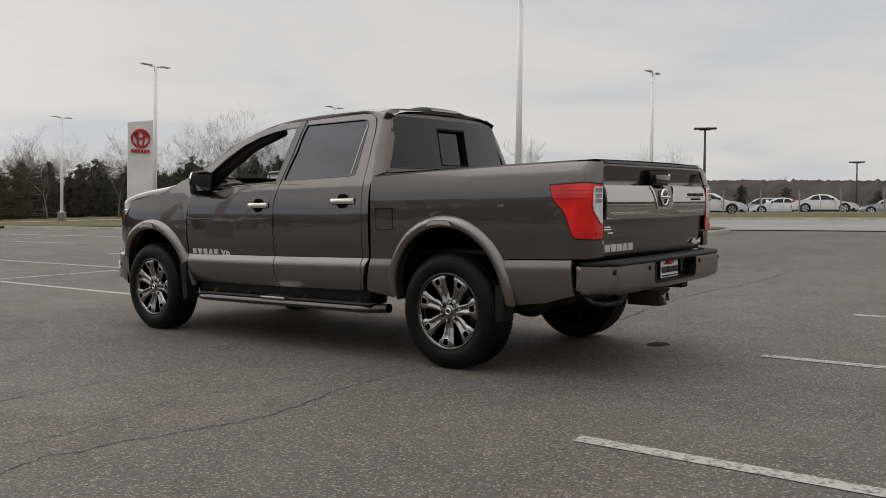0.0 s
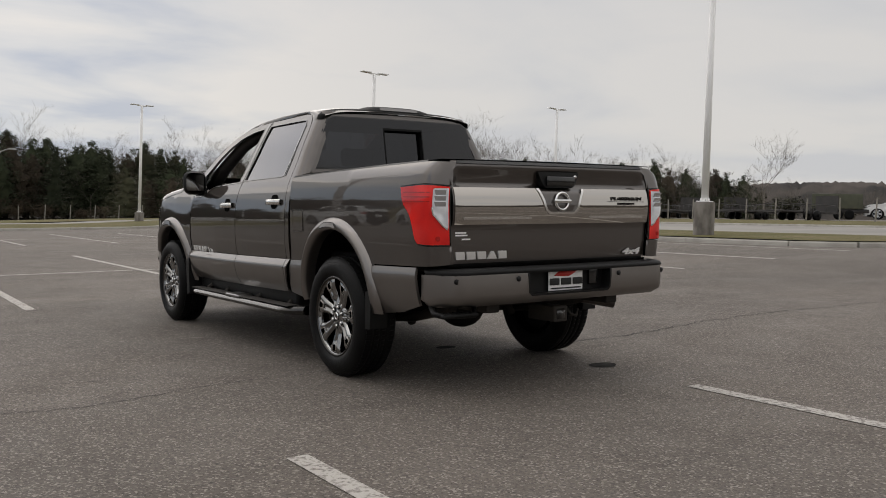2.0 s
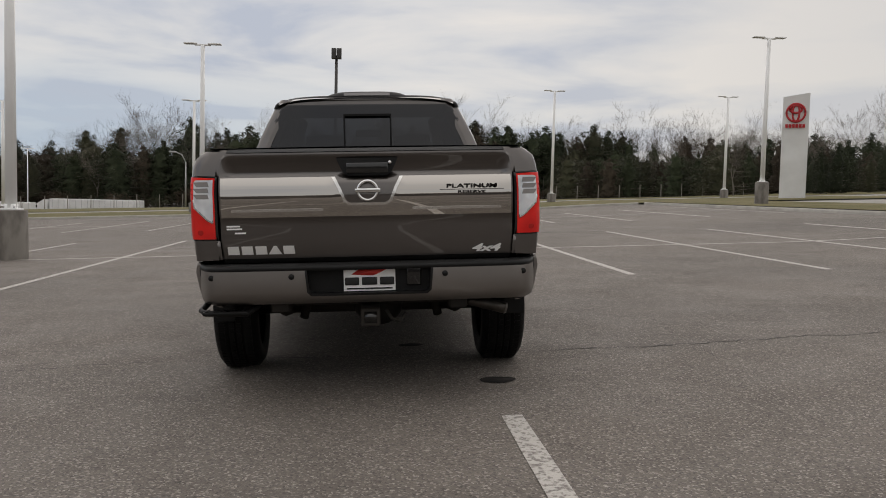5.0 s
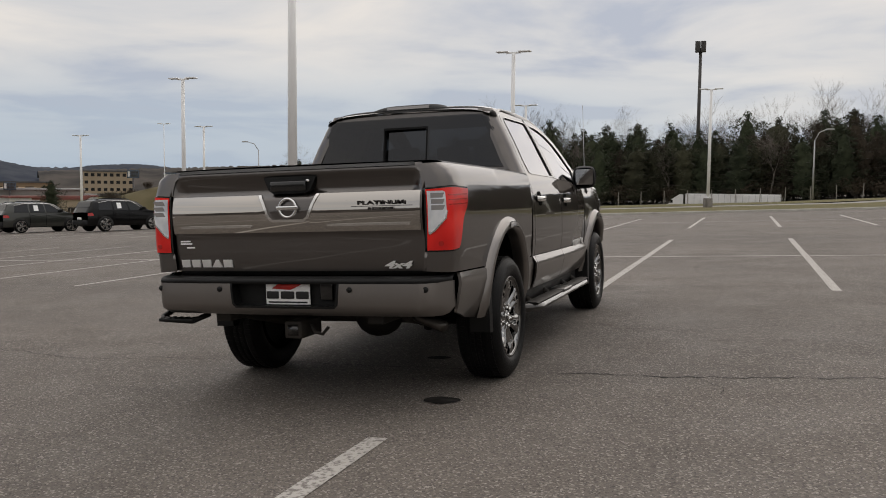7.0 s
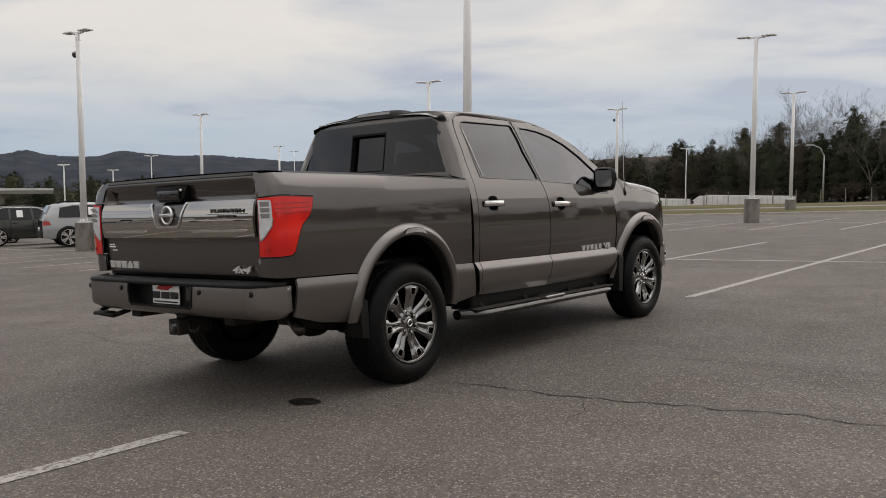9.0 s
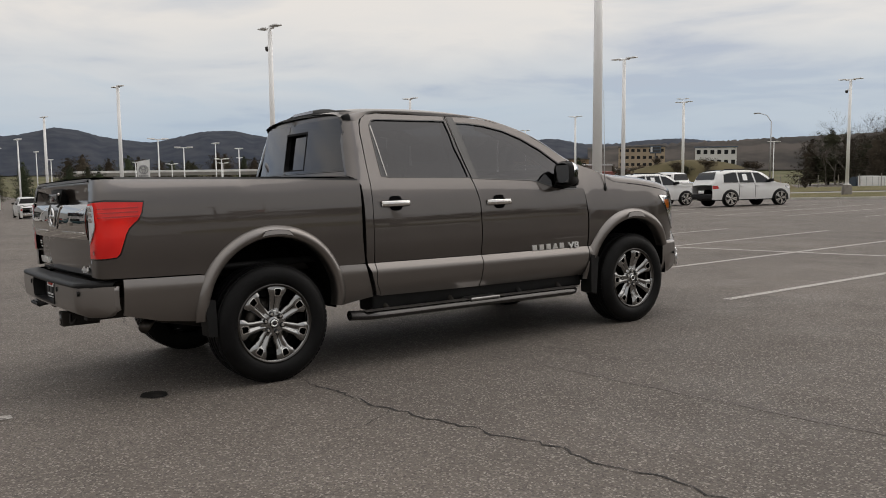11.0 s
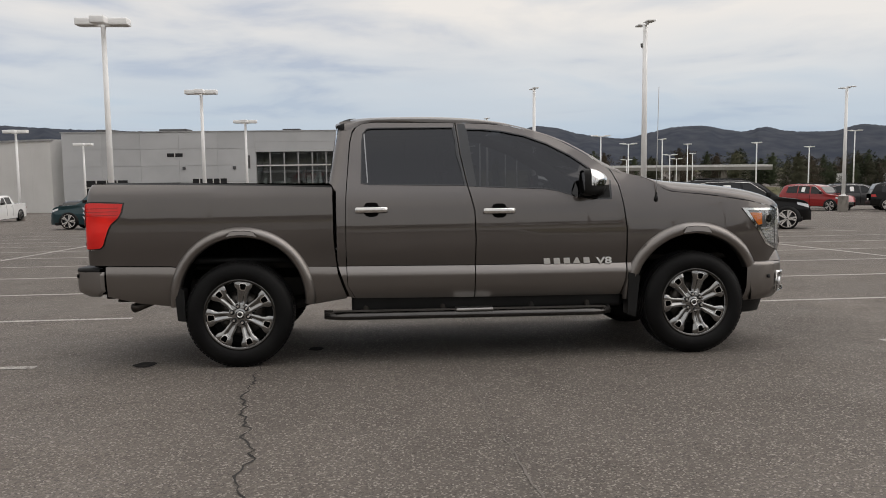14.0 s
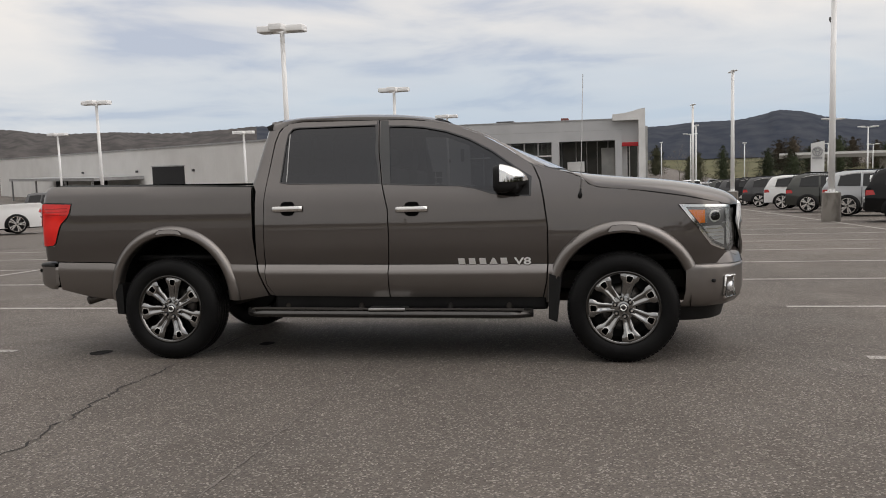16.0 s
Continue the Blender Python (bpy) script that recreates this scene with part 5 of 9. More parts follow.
    for sgn in (1, -1):
        part("bumper_gap", block((sgn * 0.84 - 0.05, -1.06, 0.57), (sgn * 0.84 + 0.05, -0.95, 0.76), 0.01), WELL, bumper)
    # bumper step below the corner
    step_bar = part("corner_step", merge(tube([(-0.90, -0.98, 0.56), (-0.93, -1.06, 0.522), (-0.90, -1.10, 0.512), (-0.68, -1.11, 0.506), (-0.62, -1.02, 0.54)], 0.017, 10), block((-0.915, -1.13, 0.500), (-0.665, -1.05, 0.522), 0.009)), BLACK_PLASTIC, bumper, "folding black corner step")
    for k in range(5):
        part("step_rib", block((-0.90 + 0.048 * k, -1.125, 0.520), (-0.882 + 0.048 * k, -1.055, 0.526), 0.002), RUBBER, step_bar)

    # underbody: frame rails, axle, differential, exhaust, hitch, spare
    for sgn in (1, -1):
        part("frame_rail", block((sgn * 0.50 - 0.05, -1.10, 0.50), (sgn * 0.50 + 0.05, 4.2, 0.64), 0.01), UNDERBODY, truck)
        part("leaf_spring", tube([(sgn * 0.55, -0.75, 0.50), (sgn * 0.55, -0.3, 0.40), (sgn * 0.55, 0, 0.37), (sgn * 0.55, 0.4, 0.42), (sgn * 0.55, 0.75, 0.52)], 0.035, 8), UNDERBODY, truck)
        part("shock_absorber", tube([(sgn * 0.45, -0.12, 0.33), (sgn * 0.38, 0.1, 0.66)], 0.03, 10), UNDERBODY, truck)
    part("rear_axle", tube([(-0.80, 0, 0.40), (0.80, 0, 0.40)], 0.055, 12), UNDERBODY, truck)
    part("differential", grid(16, 12, lambda s, t: (0.05 + 0.17 * math.sin(math.pi * t) * math.cos(2 * math.pi * s), -0.02 - 0.17 * math.cos(math.pi * t), 0.40 + 0.15 * math.sin(math.pi * t) * math.sin(2 * math.pi * s))), UNDERBODY, truck)
    part("front_axle", tube([(-0.80, 3.55, 0.40), (0.80, 3.55, 0.40)], 0.05, 10), UNDERBODY, truck)
    part("skid_plate", block((-0.40, 2.9, 0.38), (0.40, 4.05, 0.46), 0.03), UNDERBODY, truck)
    part("fuel_tank", block((-0.45, 0.6, 0.40), (0.0, 2.0, 0.60), 0.05), UNDERBODY, truck)
    part("spare_tyre", lathe([(0.20, -0.10), (0.36, -0.10), (0.385, -0.05), (0.385, 0.05), (0.36, 0.10), (0.20, 0.10)], 32, "Z"), UNDERBODY, truck, at=Matrix.Translation((0, -0.58, 0.62)))
    part("floor_pan", block((-0.62, -1.08, 0.72), (0.62, 4.25, 0.76)), UNDERBODY, truck)
    part("exhaust_pipe", tube([(0.42, 0.3, 0.48), (0.46, -0.35, 0.52), (0.51, -0.58, 0.515), (0.60, -0.70, 0.495), (0.81, -0.82, 0.452)], 0.036, 12), EXHAUST, truck, "steel exhaust tail pipe")
    hitch = part("tow_hitch", merge(block((-0.055, -1.15, 0.415), (0.055, -0.9, 0.515), 0.01), block((-0.50, -0.98, 0.52), (0.50, -0.90, 0.58), 0.02)), UNDERBODY, truck, "black square tow-hitch receiver")
    part("hitch_mouth", block((-0.034, -1.153, 0.434), (0.034, -1.146, 0.498)), GLOSS_BLACK, hitch)
    part("safety_chain_loop", tube([(0.09, -1.10, 0.50), (0.12, -1.11, 0.45), (0.17, -1.11, 0.44), (0.20, -1.09, 0.48)], 0.01, 8), UNDERBODY, hitch)

    # wheels
    for sgn in (1, -1):
        for y in (0.0, 3.540):
            wheel(truck, sgn, y)
    return truck


def bmesh_torus(r, w, n=36, k=10):
    return grid(n, k, lambda s, t: ((r + w * math.cos(2 * math.pi * t)) * math.cos(2 * math.pi * s), (r + w * math.cos(2 * math.pi * t)) * math.sin(2 * math.pi * s), w * math.sin(2 * math.pi * t)))


WHEEL_MESH = {}


def wheel(truck, sgn, y, radius=0.408, width=0.275):
    """Tyre with tread blocks and a seven-spoke rim; its outer face looks along +x in its own frame."""
    root = empty("wheel", Matrix.Translation((sgn * 0.868, y, 0.402)) @ (Matrix.Identity(4) if sgn > 0 else pose(0, 0, 0, 0, 0, 180)))
    root.parent = truck
    if not WHEEL_MESH:
        w = width / 2
        WHEEL_MESH["tyre"] = lathe([(0.262, w - 0.028), (0.272, w - 0.010), (0.30, w + 0.004), (0.335, w + 0.006), (0.366, w - 0.004), (0.388, w - 0.022), (0.398, w - 0.04), (0.402, w - 0.07), (0.402, 0.05), (0.394, 0.047), (0.394, 0.039), (0.402, 0.036), (0.402, 0.004), (0.394, 0.002),
                                    (0.394, -0.006), (0.402, -0.008), (0.402, -0.04), (0.394, -0.043), (0.394, -0.05), (0.402, -0.053), (0.402, -w + 0.07), (0.398, -w + 0.04), (0.388, -w + 0.022), (0.36, -w + 0.0), (0.30, -w - 0.004), (0.262, -w + 0.02)], 64)
        tread = bmesh.new()
        for i in range(72):
            a = 2 * math.pi * i / 72
            for x0, x1, top in ((-w + 0.036, -w + 0.070, 0.4035), (-0.036, -0.010, 0.4055), (0.008, 0.034, 0.4055), (w - 0.070, w - 0.036, 0.4035)):
                own = block((x0, -0.0135, 0.396), (x1, 0.0135, top))
                merge(tread, own, Euler((a + x0 * 0.25, 0, 0)).to_matrix().to_4x4())
        WHEEL_MESH["tread"] = tread
        WHEEL_MESH["barrel"] = lathe([(0.232, -0.12), (0.240, 0.02), (0.244, w - 0.040), (0.252, w - 0.018), (0.266, w - 0.012), (0.272, w - 0.020), (0.270, w - 0.030)], 64)
        WHEEL_MESH["back"] = lathe([(0.005, -0.01), (0.10, -0.02), (0.238, -0.04)], 40)
        WHEEL_MESH["disc"] = lathe([(0.09, 0.012), (0.175, 0.012), (0.175, -0.005)], 40)
        dish = curve_of([(0.03, 0.098), (0.07, 0.100), (0.10, 0.096), (0.16, 0.106), (0.22, 0.116), (0.25, 0.112), (0.262, 0.104)])
        half = curve_of([(0.060, 0.032), (0.09, 0.036), (0.14, 0.042), (0.172, 0.047), (0.198, 0.057), (0.222, 0.067), (0.262, 0.073)])
        rib = curve_of([(0.0, -0.011), (0.22, -0.011), (0.34, 0.003), (0.66, 0.004), (0.82, 0.0), (1.0, -0.012)])

        def at(r, t):
            # a channel between two raised ribs, the flanks falling away
            k = min(1.0, max(0.0, (0.205 - r) / 0.03))
            q = min(1.0, abs(t) / half(r))
            return Vector((dish(r) + rib(q) * k + (0.004 - 0.030 * max(0.0, q - 0.70) ** 1.2 * 1.4) * (1 - k), t, r))
        back = lambda p: Vector((-1, 0, 0))
        radii = [0.064, 0.085, 0.11, 0.14, 0.160, 0.175, 0.188, 0.200, 0.218, 0.240, 0.262]
        outl = [(r, -half(r)) for r in radii] + [(r, half(r)) for r in radii[::-1]]
        slot = [(0.196, -0.017), (0.228, -0.023), (0.236, -0.017), (0.236, 0.017), (0.228, 0.023), (0.196, 0.017), (0.191, 0.010), (0.191, -0.010)]
        WHEEL_MESH["spoke"] = sheet(outl, at, (slot,), step=0.0085, depth=0.05, inward=back)
        frame_out = [(0.190, -0.021), (0.230, -0.028), (0.241, -0.021), (0.241, 0.021), (0.230, 0.028), (0.190, 0.021), (0.185, 0.012), (0.185, -0.012)]
        WHEEL_MESH["groove"] = sheet(frame_out, lambda r, t: Vector((dish(r) + 0.0075, t, r)), (slot,), step=0.02, depth=0.006, inward=back)
        WHEEL_MESH["hub"] = lathe([(0.0, 0.104), (0.034, 0.104), (0.040, 0.099), (0.046, 0.098), (0.078, 0.100), (0.092, 0.094), (0.098, 0.07)], 40)
        WHEEL_MESH["cap"] = lathe([(0.0, 0.111), (0.030, 0.109), (0.035, 0.100)], 28)
        WHEEL_MESH["cap_ring"] = lathe([(0.016, 0.1115), (0.020, 0.115), (0.024, 0.113), (0.026, 0.110)], 24)
        WHEEL_MESH["nut"] = lathe([(0.0, 0.115), (0.009, 0.115), (0.0125, 0.106), (0.0125, 0.09)], 6)
        WHEEL_MESH["pocket"] = lathe([(0.0, 0.1025), (0.019, 0.1025), (0.021, 0.09)], 14)
        WHEEL_MESH["lip"] = lathe([(0.250, w - 0.022), (0.258, w - 0.010), (0.268, w - 0.008), (0.273, w - 0.016)], 64)
        mats = dict(tyre=RUBBER, tread=RUBBER, barrel=RIM, back=RIM_DARK, disc=EXHAUST, spoke=RIM, groove=SATIN_CHROME, hub=RIM, cap=GLOSS_BLACK, cap_ring=CHROME, nut=CHROME, lip=RIM_LIP, pocket=RIM_DARK)
        for k, bm in list(WHEEL_MESH.items()):
            for f in bm.faces:
                f.smooth = k not in ("tread", "nut")
            me = bpy.data.meshes.new(k)
            bm.to_mesh(me)
            bm.free()
            me.materials.append(mats[k])
            WHEEL_MESH[k] = me

    def add(name, key, parent, a=0.0, off=(0, 0, 0)):
        ob = new(name, WHEEL_MESH[key])
        ob.parent = parent
        ob.matrix_basis = Euler((a, 0, 0)).to_matrix().to_4x4() @ Matrix.Translation(off)
        return ob
    tyre = add("tyre", "tyre", root)
    tagged(add("tread", "tread", tyre), kind="stuff")
    turn = random.uniform(0, 0.9)
    rim = add("rim", "barrel", root)
    rim["label"] = "dark chrome seven-spoke alloy rim"
    add("rim_back", "back", rim)
    add("brake_disc", "disc", root)
    add("rim_lip", "lip", rim)
    for i in range(7):
        a = turn + 2 * math.pi * i / 7
        add("spoke", "spoke", rim, a)
        add("window_frame", "groove", rim, a)
    add("hub", "hub", rim)
    add("centre_cap", "cap", rim)
    add("cap_ring", "cap_ring", rim)
    for i in range(6):
        add("nut_pocket", "pocket", rim, turn + 2 * math.pi * (i + 0.5) / 6, (0, 0, 0.064))
        add("wheel_nut", "nut", rim, turn + 2 * math.pi * (i + 0.5) / 6, (0, 0, 0.064))


build_truck()


# ---- the lot and the land ----
def step01(a, b, x):
    t = max(0.0, min(1.0, (x - a) / (b - a)))
    return t * t * (3 - 2 * t)


def height(x, y):
    """The lie of the land: the lot falls gently to the west."""
    z = 0.0425 * max(min(x, 62.0), -112.0) + 0.18 * step01(8, 15, x)
    r = math.hypot(x, y)
    z += -0.8 * step01(60, 140, y) * step01(-150, 20, x) * (1 - step01(30, 80, x))
    z += -2.8 * step01(118, 136, y) * (1 - step01(156, 164, y)) * (1 - step01(60, 120, x))
    z += -2.0 * step01(80, 200, -x) * step01(0, 60, y)
    return z


def draped(xs, ys, lift=0.0):
    bm = bmesh.new()
    rows = [[bm.verts.new((x, y, height(x, y) + lift)) for y in ys] for x in xs]
    for i in range(len(xs) - 1):
        for j in range(len(ys) - 1):
            bm.faces.new((rows[i][j], rows[i + 1][j], rows[i + 1][j + 1], rows[i][j + 1]))
    return bm


def steps(a, b, d):
    n = max(1, int(math.ceil((b - a) / d)))
    return [a + (b - a) * i / n for i in range(n + 1)]


def spread_lines(inner, far):
    fine = steps(-inner, inner, 1.0)
    out, d, x = [], 2.0, inner
    while x < far:
        x += d
        d *= 1.22
        out.append(x)
    return [-v for v in out[::-1]] + fine + out


AXIS = spread_lines(24.0, 3200.0)
tagged(part("ground", draped(AXIS, AXIS), ASPHALT), "worn grey-brown asphalt parking lot reaching the distance", "ground", kind="structure")


def patch(name, x0, x1, y0, y1, lift, mat, label, category, d=4.0):
    return tagged(part(name, draped(steps(x0, x1, d), steps(y0, y1, d), lift), mat), label, category, kind="structure")


# land beyond the lot: verge, road, fence strip, highway, fields
patch("verge_north", -62, 34, 42.1, 55, 0.10, GRASS, "winter-brown grass verge beyond the lot", "grass", 2.0)
patch("road_north", -90, 60, 55, 63, 0.03, ROAD, "pale concrete access road", "road")
patch("field_north", -160, 160, 63, 134, 0.06, GRASS, "rough brown grass up to the highway", "grass", 6.0)
patch("highway", -400, 300, 134, 156, 0.12, ROAD, "pale grey highway with semi trucks", "road", 12.0)
patch("field_far_north", -700, 700, 156, 700, 0.15, FIELD, "dull brown-green fields and wood floor", "field", 40.0)
ISLAND = curve_of([(5.35, 0.95), (5.6, 1.5), (6.0, 1.95), (7.4, 2.55), (42.0, 2.55)])
tagged(part("verge_east", grid(8, 80, lambda s, t: (lambda y: (18 + (s * 2 - 1) * ISLAND(y), y, height(18 + (s * 2 - 1) * ISLAND(y), y) + 0.15))(5.35 + 36.6 * t ** 1.5)), GRASS), "brown grass island with a concrete kerb", "grass", kind="structure")
patch("road_east", 21.2, 34.5, -60, 55, 0.03, ROAD, "pale concrete drive beyond the island", "road", 3.0)
patch("verge_far_east", 34.5, 49.0, -70, 55, 0.08, GRASS, "brown grass strip along the fence", "grass", 3.0)
patch("field_east", 75, 900, -400, 160, 0.10, FIELD, "dull green-brown pasture rising to woods", "field", 30.0)
patch("field_west", -1400, -116, 30, 700, 0.12, FIELD, "brown valley fields", "field", 40.0)
patch("verge_west", -110, -62, 36, 120, 0.06, GRASS, "brown grass bank", "grass", 5.0)


def kerb_run(points, name="kerb"):
    """A kerb of separate stones with rounded tops along a line."""
    root = tagged(empty(name), "pale concrete kerb round the grass", "kerb", kind="structure")
    for (x0, y0), (x1, y1) in zip(points, points[1:]):
        n = max(1, int(math.hypot(x1 - x0, y1 - y0) / 3.0))
        for i in range(n):
            a = Vector((x0 + (x1 - x0) * i / n, y0 + (y1 - y0) * i / n))
            b = Vector((x0 + (x1 - x0) * (i + 1) / n, y0 + (y1 - y0) * (i + 1) / n))
            d = (b - a).normalized()
            s = Vector((-d.y, d.x)) * 0.08
            bm = bmesh.new()
            ring = []
            for p in (a + d * 0.006, b - d * 0.006):
                z = height(p.x, p.y)
                ring.append([bm.verts.new((p.x + s.x * k, p.y + s.y * k, z + h)) for k, h in ((1.15, -0.1), (1.0, 0.09), (0.75, 0.125), (-0.75, 0.125), (-1.0, 0.09), (-1.2, -0.1))])
            for k in range(5):
                bm.faces.new((ring[0][k], ring[1][k], ring[1][k + 1], ring[0][k + 1]))
            bm.faces.new(ring[0])
            bm.faces.new(ring[1][::-1])
            part("kerb_stone", bm, KERB, root, smooth=False)


kerb_run([(20.6, 41.9), (20.6, 7.4), (20.0, 6.0), (18.9, 5.3), (17.1, 5.3), (16.0, 6.0), (15.4, 7.4), (15.4, 41.9)])
kerb_run([(-62, 42.0), (15.0, 42.0)])
kerb_run([(34.5, 54.9), (34.5, -60)])


# ---- parking lines ----
def line_on_ground(name, x0, y0, x1, y1, w=0.11):
    n = max(2, int(math.hypot(x1 - x0, y1 - y0) / 0.6))
    d = Vector((x1 - x0, y1 - y0)).normalized()
    s = Vector((-d.y, d.x)) * w / 2
    bm = bmesh.new()
    prev = None
    for i in range(n + 1):
        t = i / n
        x, y = x0 + (x1 - x0) * t, y0 + (y1 - y0) * t
        k = 1 + random.uniform(-0.04, 0.04)
        pair = [bm.verts.new((x + s.x * k * e, y + s.y * k * e, height(x + s.x * e, y + s.y * e) + 0.004)) for e in (-1, 1)]
        if prev:
            bm.faces.new((prev[0], pair[0], pair[1], prev[1]))
        prev = pair
    return bm


def parking_line(x0, y0, x1, y1, group):
    return tagged(part("parking_line", line_on_ground("l", x0, y0, x1, y1), LINE_PAINT), "worn white parking line painted on asphalt", "parking line", group, "structure")


STALL_X = [0.715 + 2.735 * i for i in range(-22, 6)]
for x in STALL_X:
    parking_line(x, 5.27, x, 16.5, "north stall lines")
    if x > -30:
        parking_line(x, -1.60, x, -12.8, "south stall lines")
    parking_line(x, 23.2, x, 34.4, "far stall lines")
parking_line(-62, 10.86, 14.2, 10.86, "stall cross lines")
parking_line(-62, 28.8, 14.2, 28.8, "stall cross lines")
parking_line(-30, -7.2, 14.2, -7.2, "stall cross lines")


# ---- cracks, seams, stains ----
def crack(points, width, name, mat, jag, label, category):
    bm = bmesh.new()
    prev, rnd = None, random.Random(len(points) * 7 + int(points[0][0] * 10))
    path = []
    for a, b in zip(points, points[1:]):
        n = max(2, int(math.hypot(b[0] - a[0], b[1] - a[1]) / 0.05))
        path += [(a[0] + (b[0] - a[0]) * i / n, a[1] + (b[1] - a[1]) * i / n) for i in range(n)]
    wob = 0.0
    for i, (x, y) in enumerate(path):
        wob = wob * 0.80 + rnd.uniform(-jag, jag)
        d = Vector((path[min(i + 1, len(path) - 1)][0] - path[max(i - 1, 0)][0], path[min(i + 1, len(path) - 1)][1] - path[max(i - 1, 0)][1])).normalized()
        s = Vector((-d.y, d.x))
        w = width * rnd.uniform(0.25, 1.15) * (0.4 + 0.6 * min(1, i / 8, (len(path) - 1 - i) / 8 + 0.05))
        cx, cy = x + s.x * wob, y + s.y * wob
        pair = [bm.verts.new((cx + s.x * w * e, cy + s.y * w * e, height(cx, cy) + 0.0035)) for e in (-0.5, 0.5)]
        if prev:
            bm.faces.new((prev[0], pair[0], pair[1], prev[1]))
        prev = pair
    return tagged(part(name, bm, mat), label, category, kind="structure")


CR = ("jagged open crack across the asphalt", "crack")
crack([(1.0, 0.16), (1.7, 0.12), (2.1, 0.23), (2.8, 0.33), (3.5, 0.36), (4.1, 0.44), (4.7, 0.42), (6.5, 0.3), (9.5, 0.5)], 0.017, "crack", CRACK, 0.034, *CR)
crack([(-0.9, 0.2), (-1.35, 0.17), (-1.81, 0.20), (-2.27, 0.08), (-2.69, -0.02), (-3.14, 0.11), (-3.73, 0.22), (-4.2, 0.05), (-5.2, 0.1), (-7.0, -0.1), (-10, 0.1)], 0.010, "crack", CRACK, 0.026, *CR)
crack([(-0.9, 0.2), (0.0, 0.15), (1.0, 0.16)], 0.014, "crack", CRACK, 0.012, *CR)
crack([(2.1, 0.23), (2.35, -0.1), (2.3, -0.4)], 0.010, "crack", CRACK, 0.014, *CR)
crack([(-4.2, 0.6), (-3.4, 0.55), (-2.7, 0.75), (-2.0, 0.7)], 0.007, "crack", CRACK, 0.012, *CR)
crack([(4.9, -3.0), (4.6, -1.5), (4.75, 0.4)], 0.007, "crack", CRACK, 0.015, *CR)
SE = ("faint lengthwise seam between two paving lanes", "seam")
crack([(-14, 1.66), (-4, 1.62), (1.1, 1.62), (4.4, 1.70), (13, 1.75)], 0.014, "seam", SEAM, 0.010, *SE)


def stain(x, y, rx, ry, name="oil_stain", mat=None, label="dark oily stain soaked into asphalt"):
    bm = bmesh.new()
    rnd = random.Random(int(x * 100))
    ring = []
    for i in range(28):
        a = 2 * math.pi * i / 28
        k = 1 + 0.16 * noise.noise(Vector((math.cos(a) * 1.5 + x, math.sin(a) * 1.5, 0.3)))
        px, py = x + rx * k * math.cos(a), y + ry * k * math.sin(a)
        ring.append(bm.verts.new((px, py, height(px, py) + 0.0045)))
    bm.faces.new(ring)
    return tagged(part(name, bm, mat or OIL), label, "stain", kind="structure")


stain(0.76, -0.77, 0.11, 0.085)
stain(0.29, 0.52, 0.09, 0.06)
tagged(part("survey_cap", lathe([(0.0, 0.006), (0.035, 0.006), (0.04, 0.002)], 20, "Z"), CONCRETE, at=Matrix.Translation((-1.2, 2.2, height(-1.2, 2.2)))), "small pale round marker set in asphalt", "marker", kind="structure")


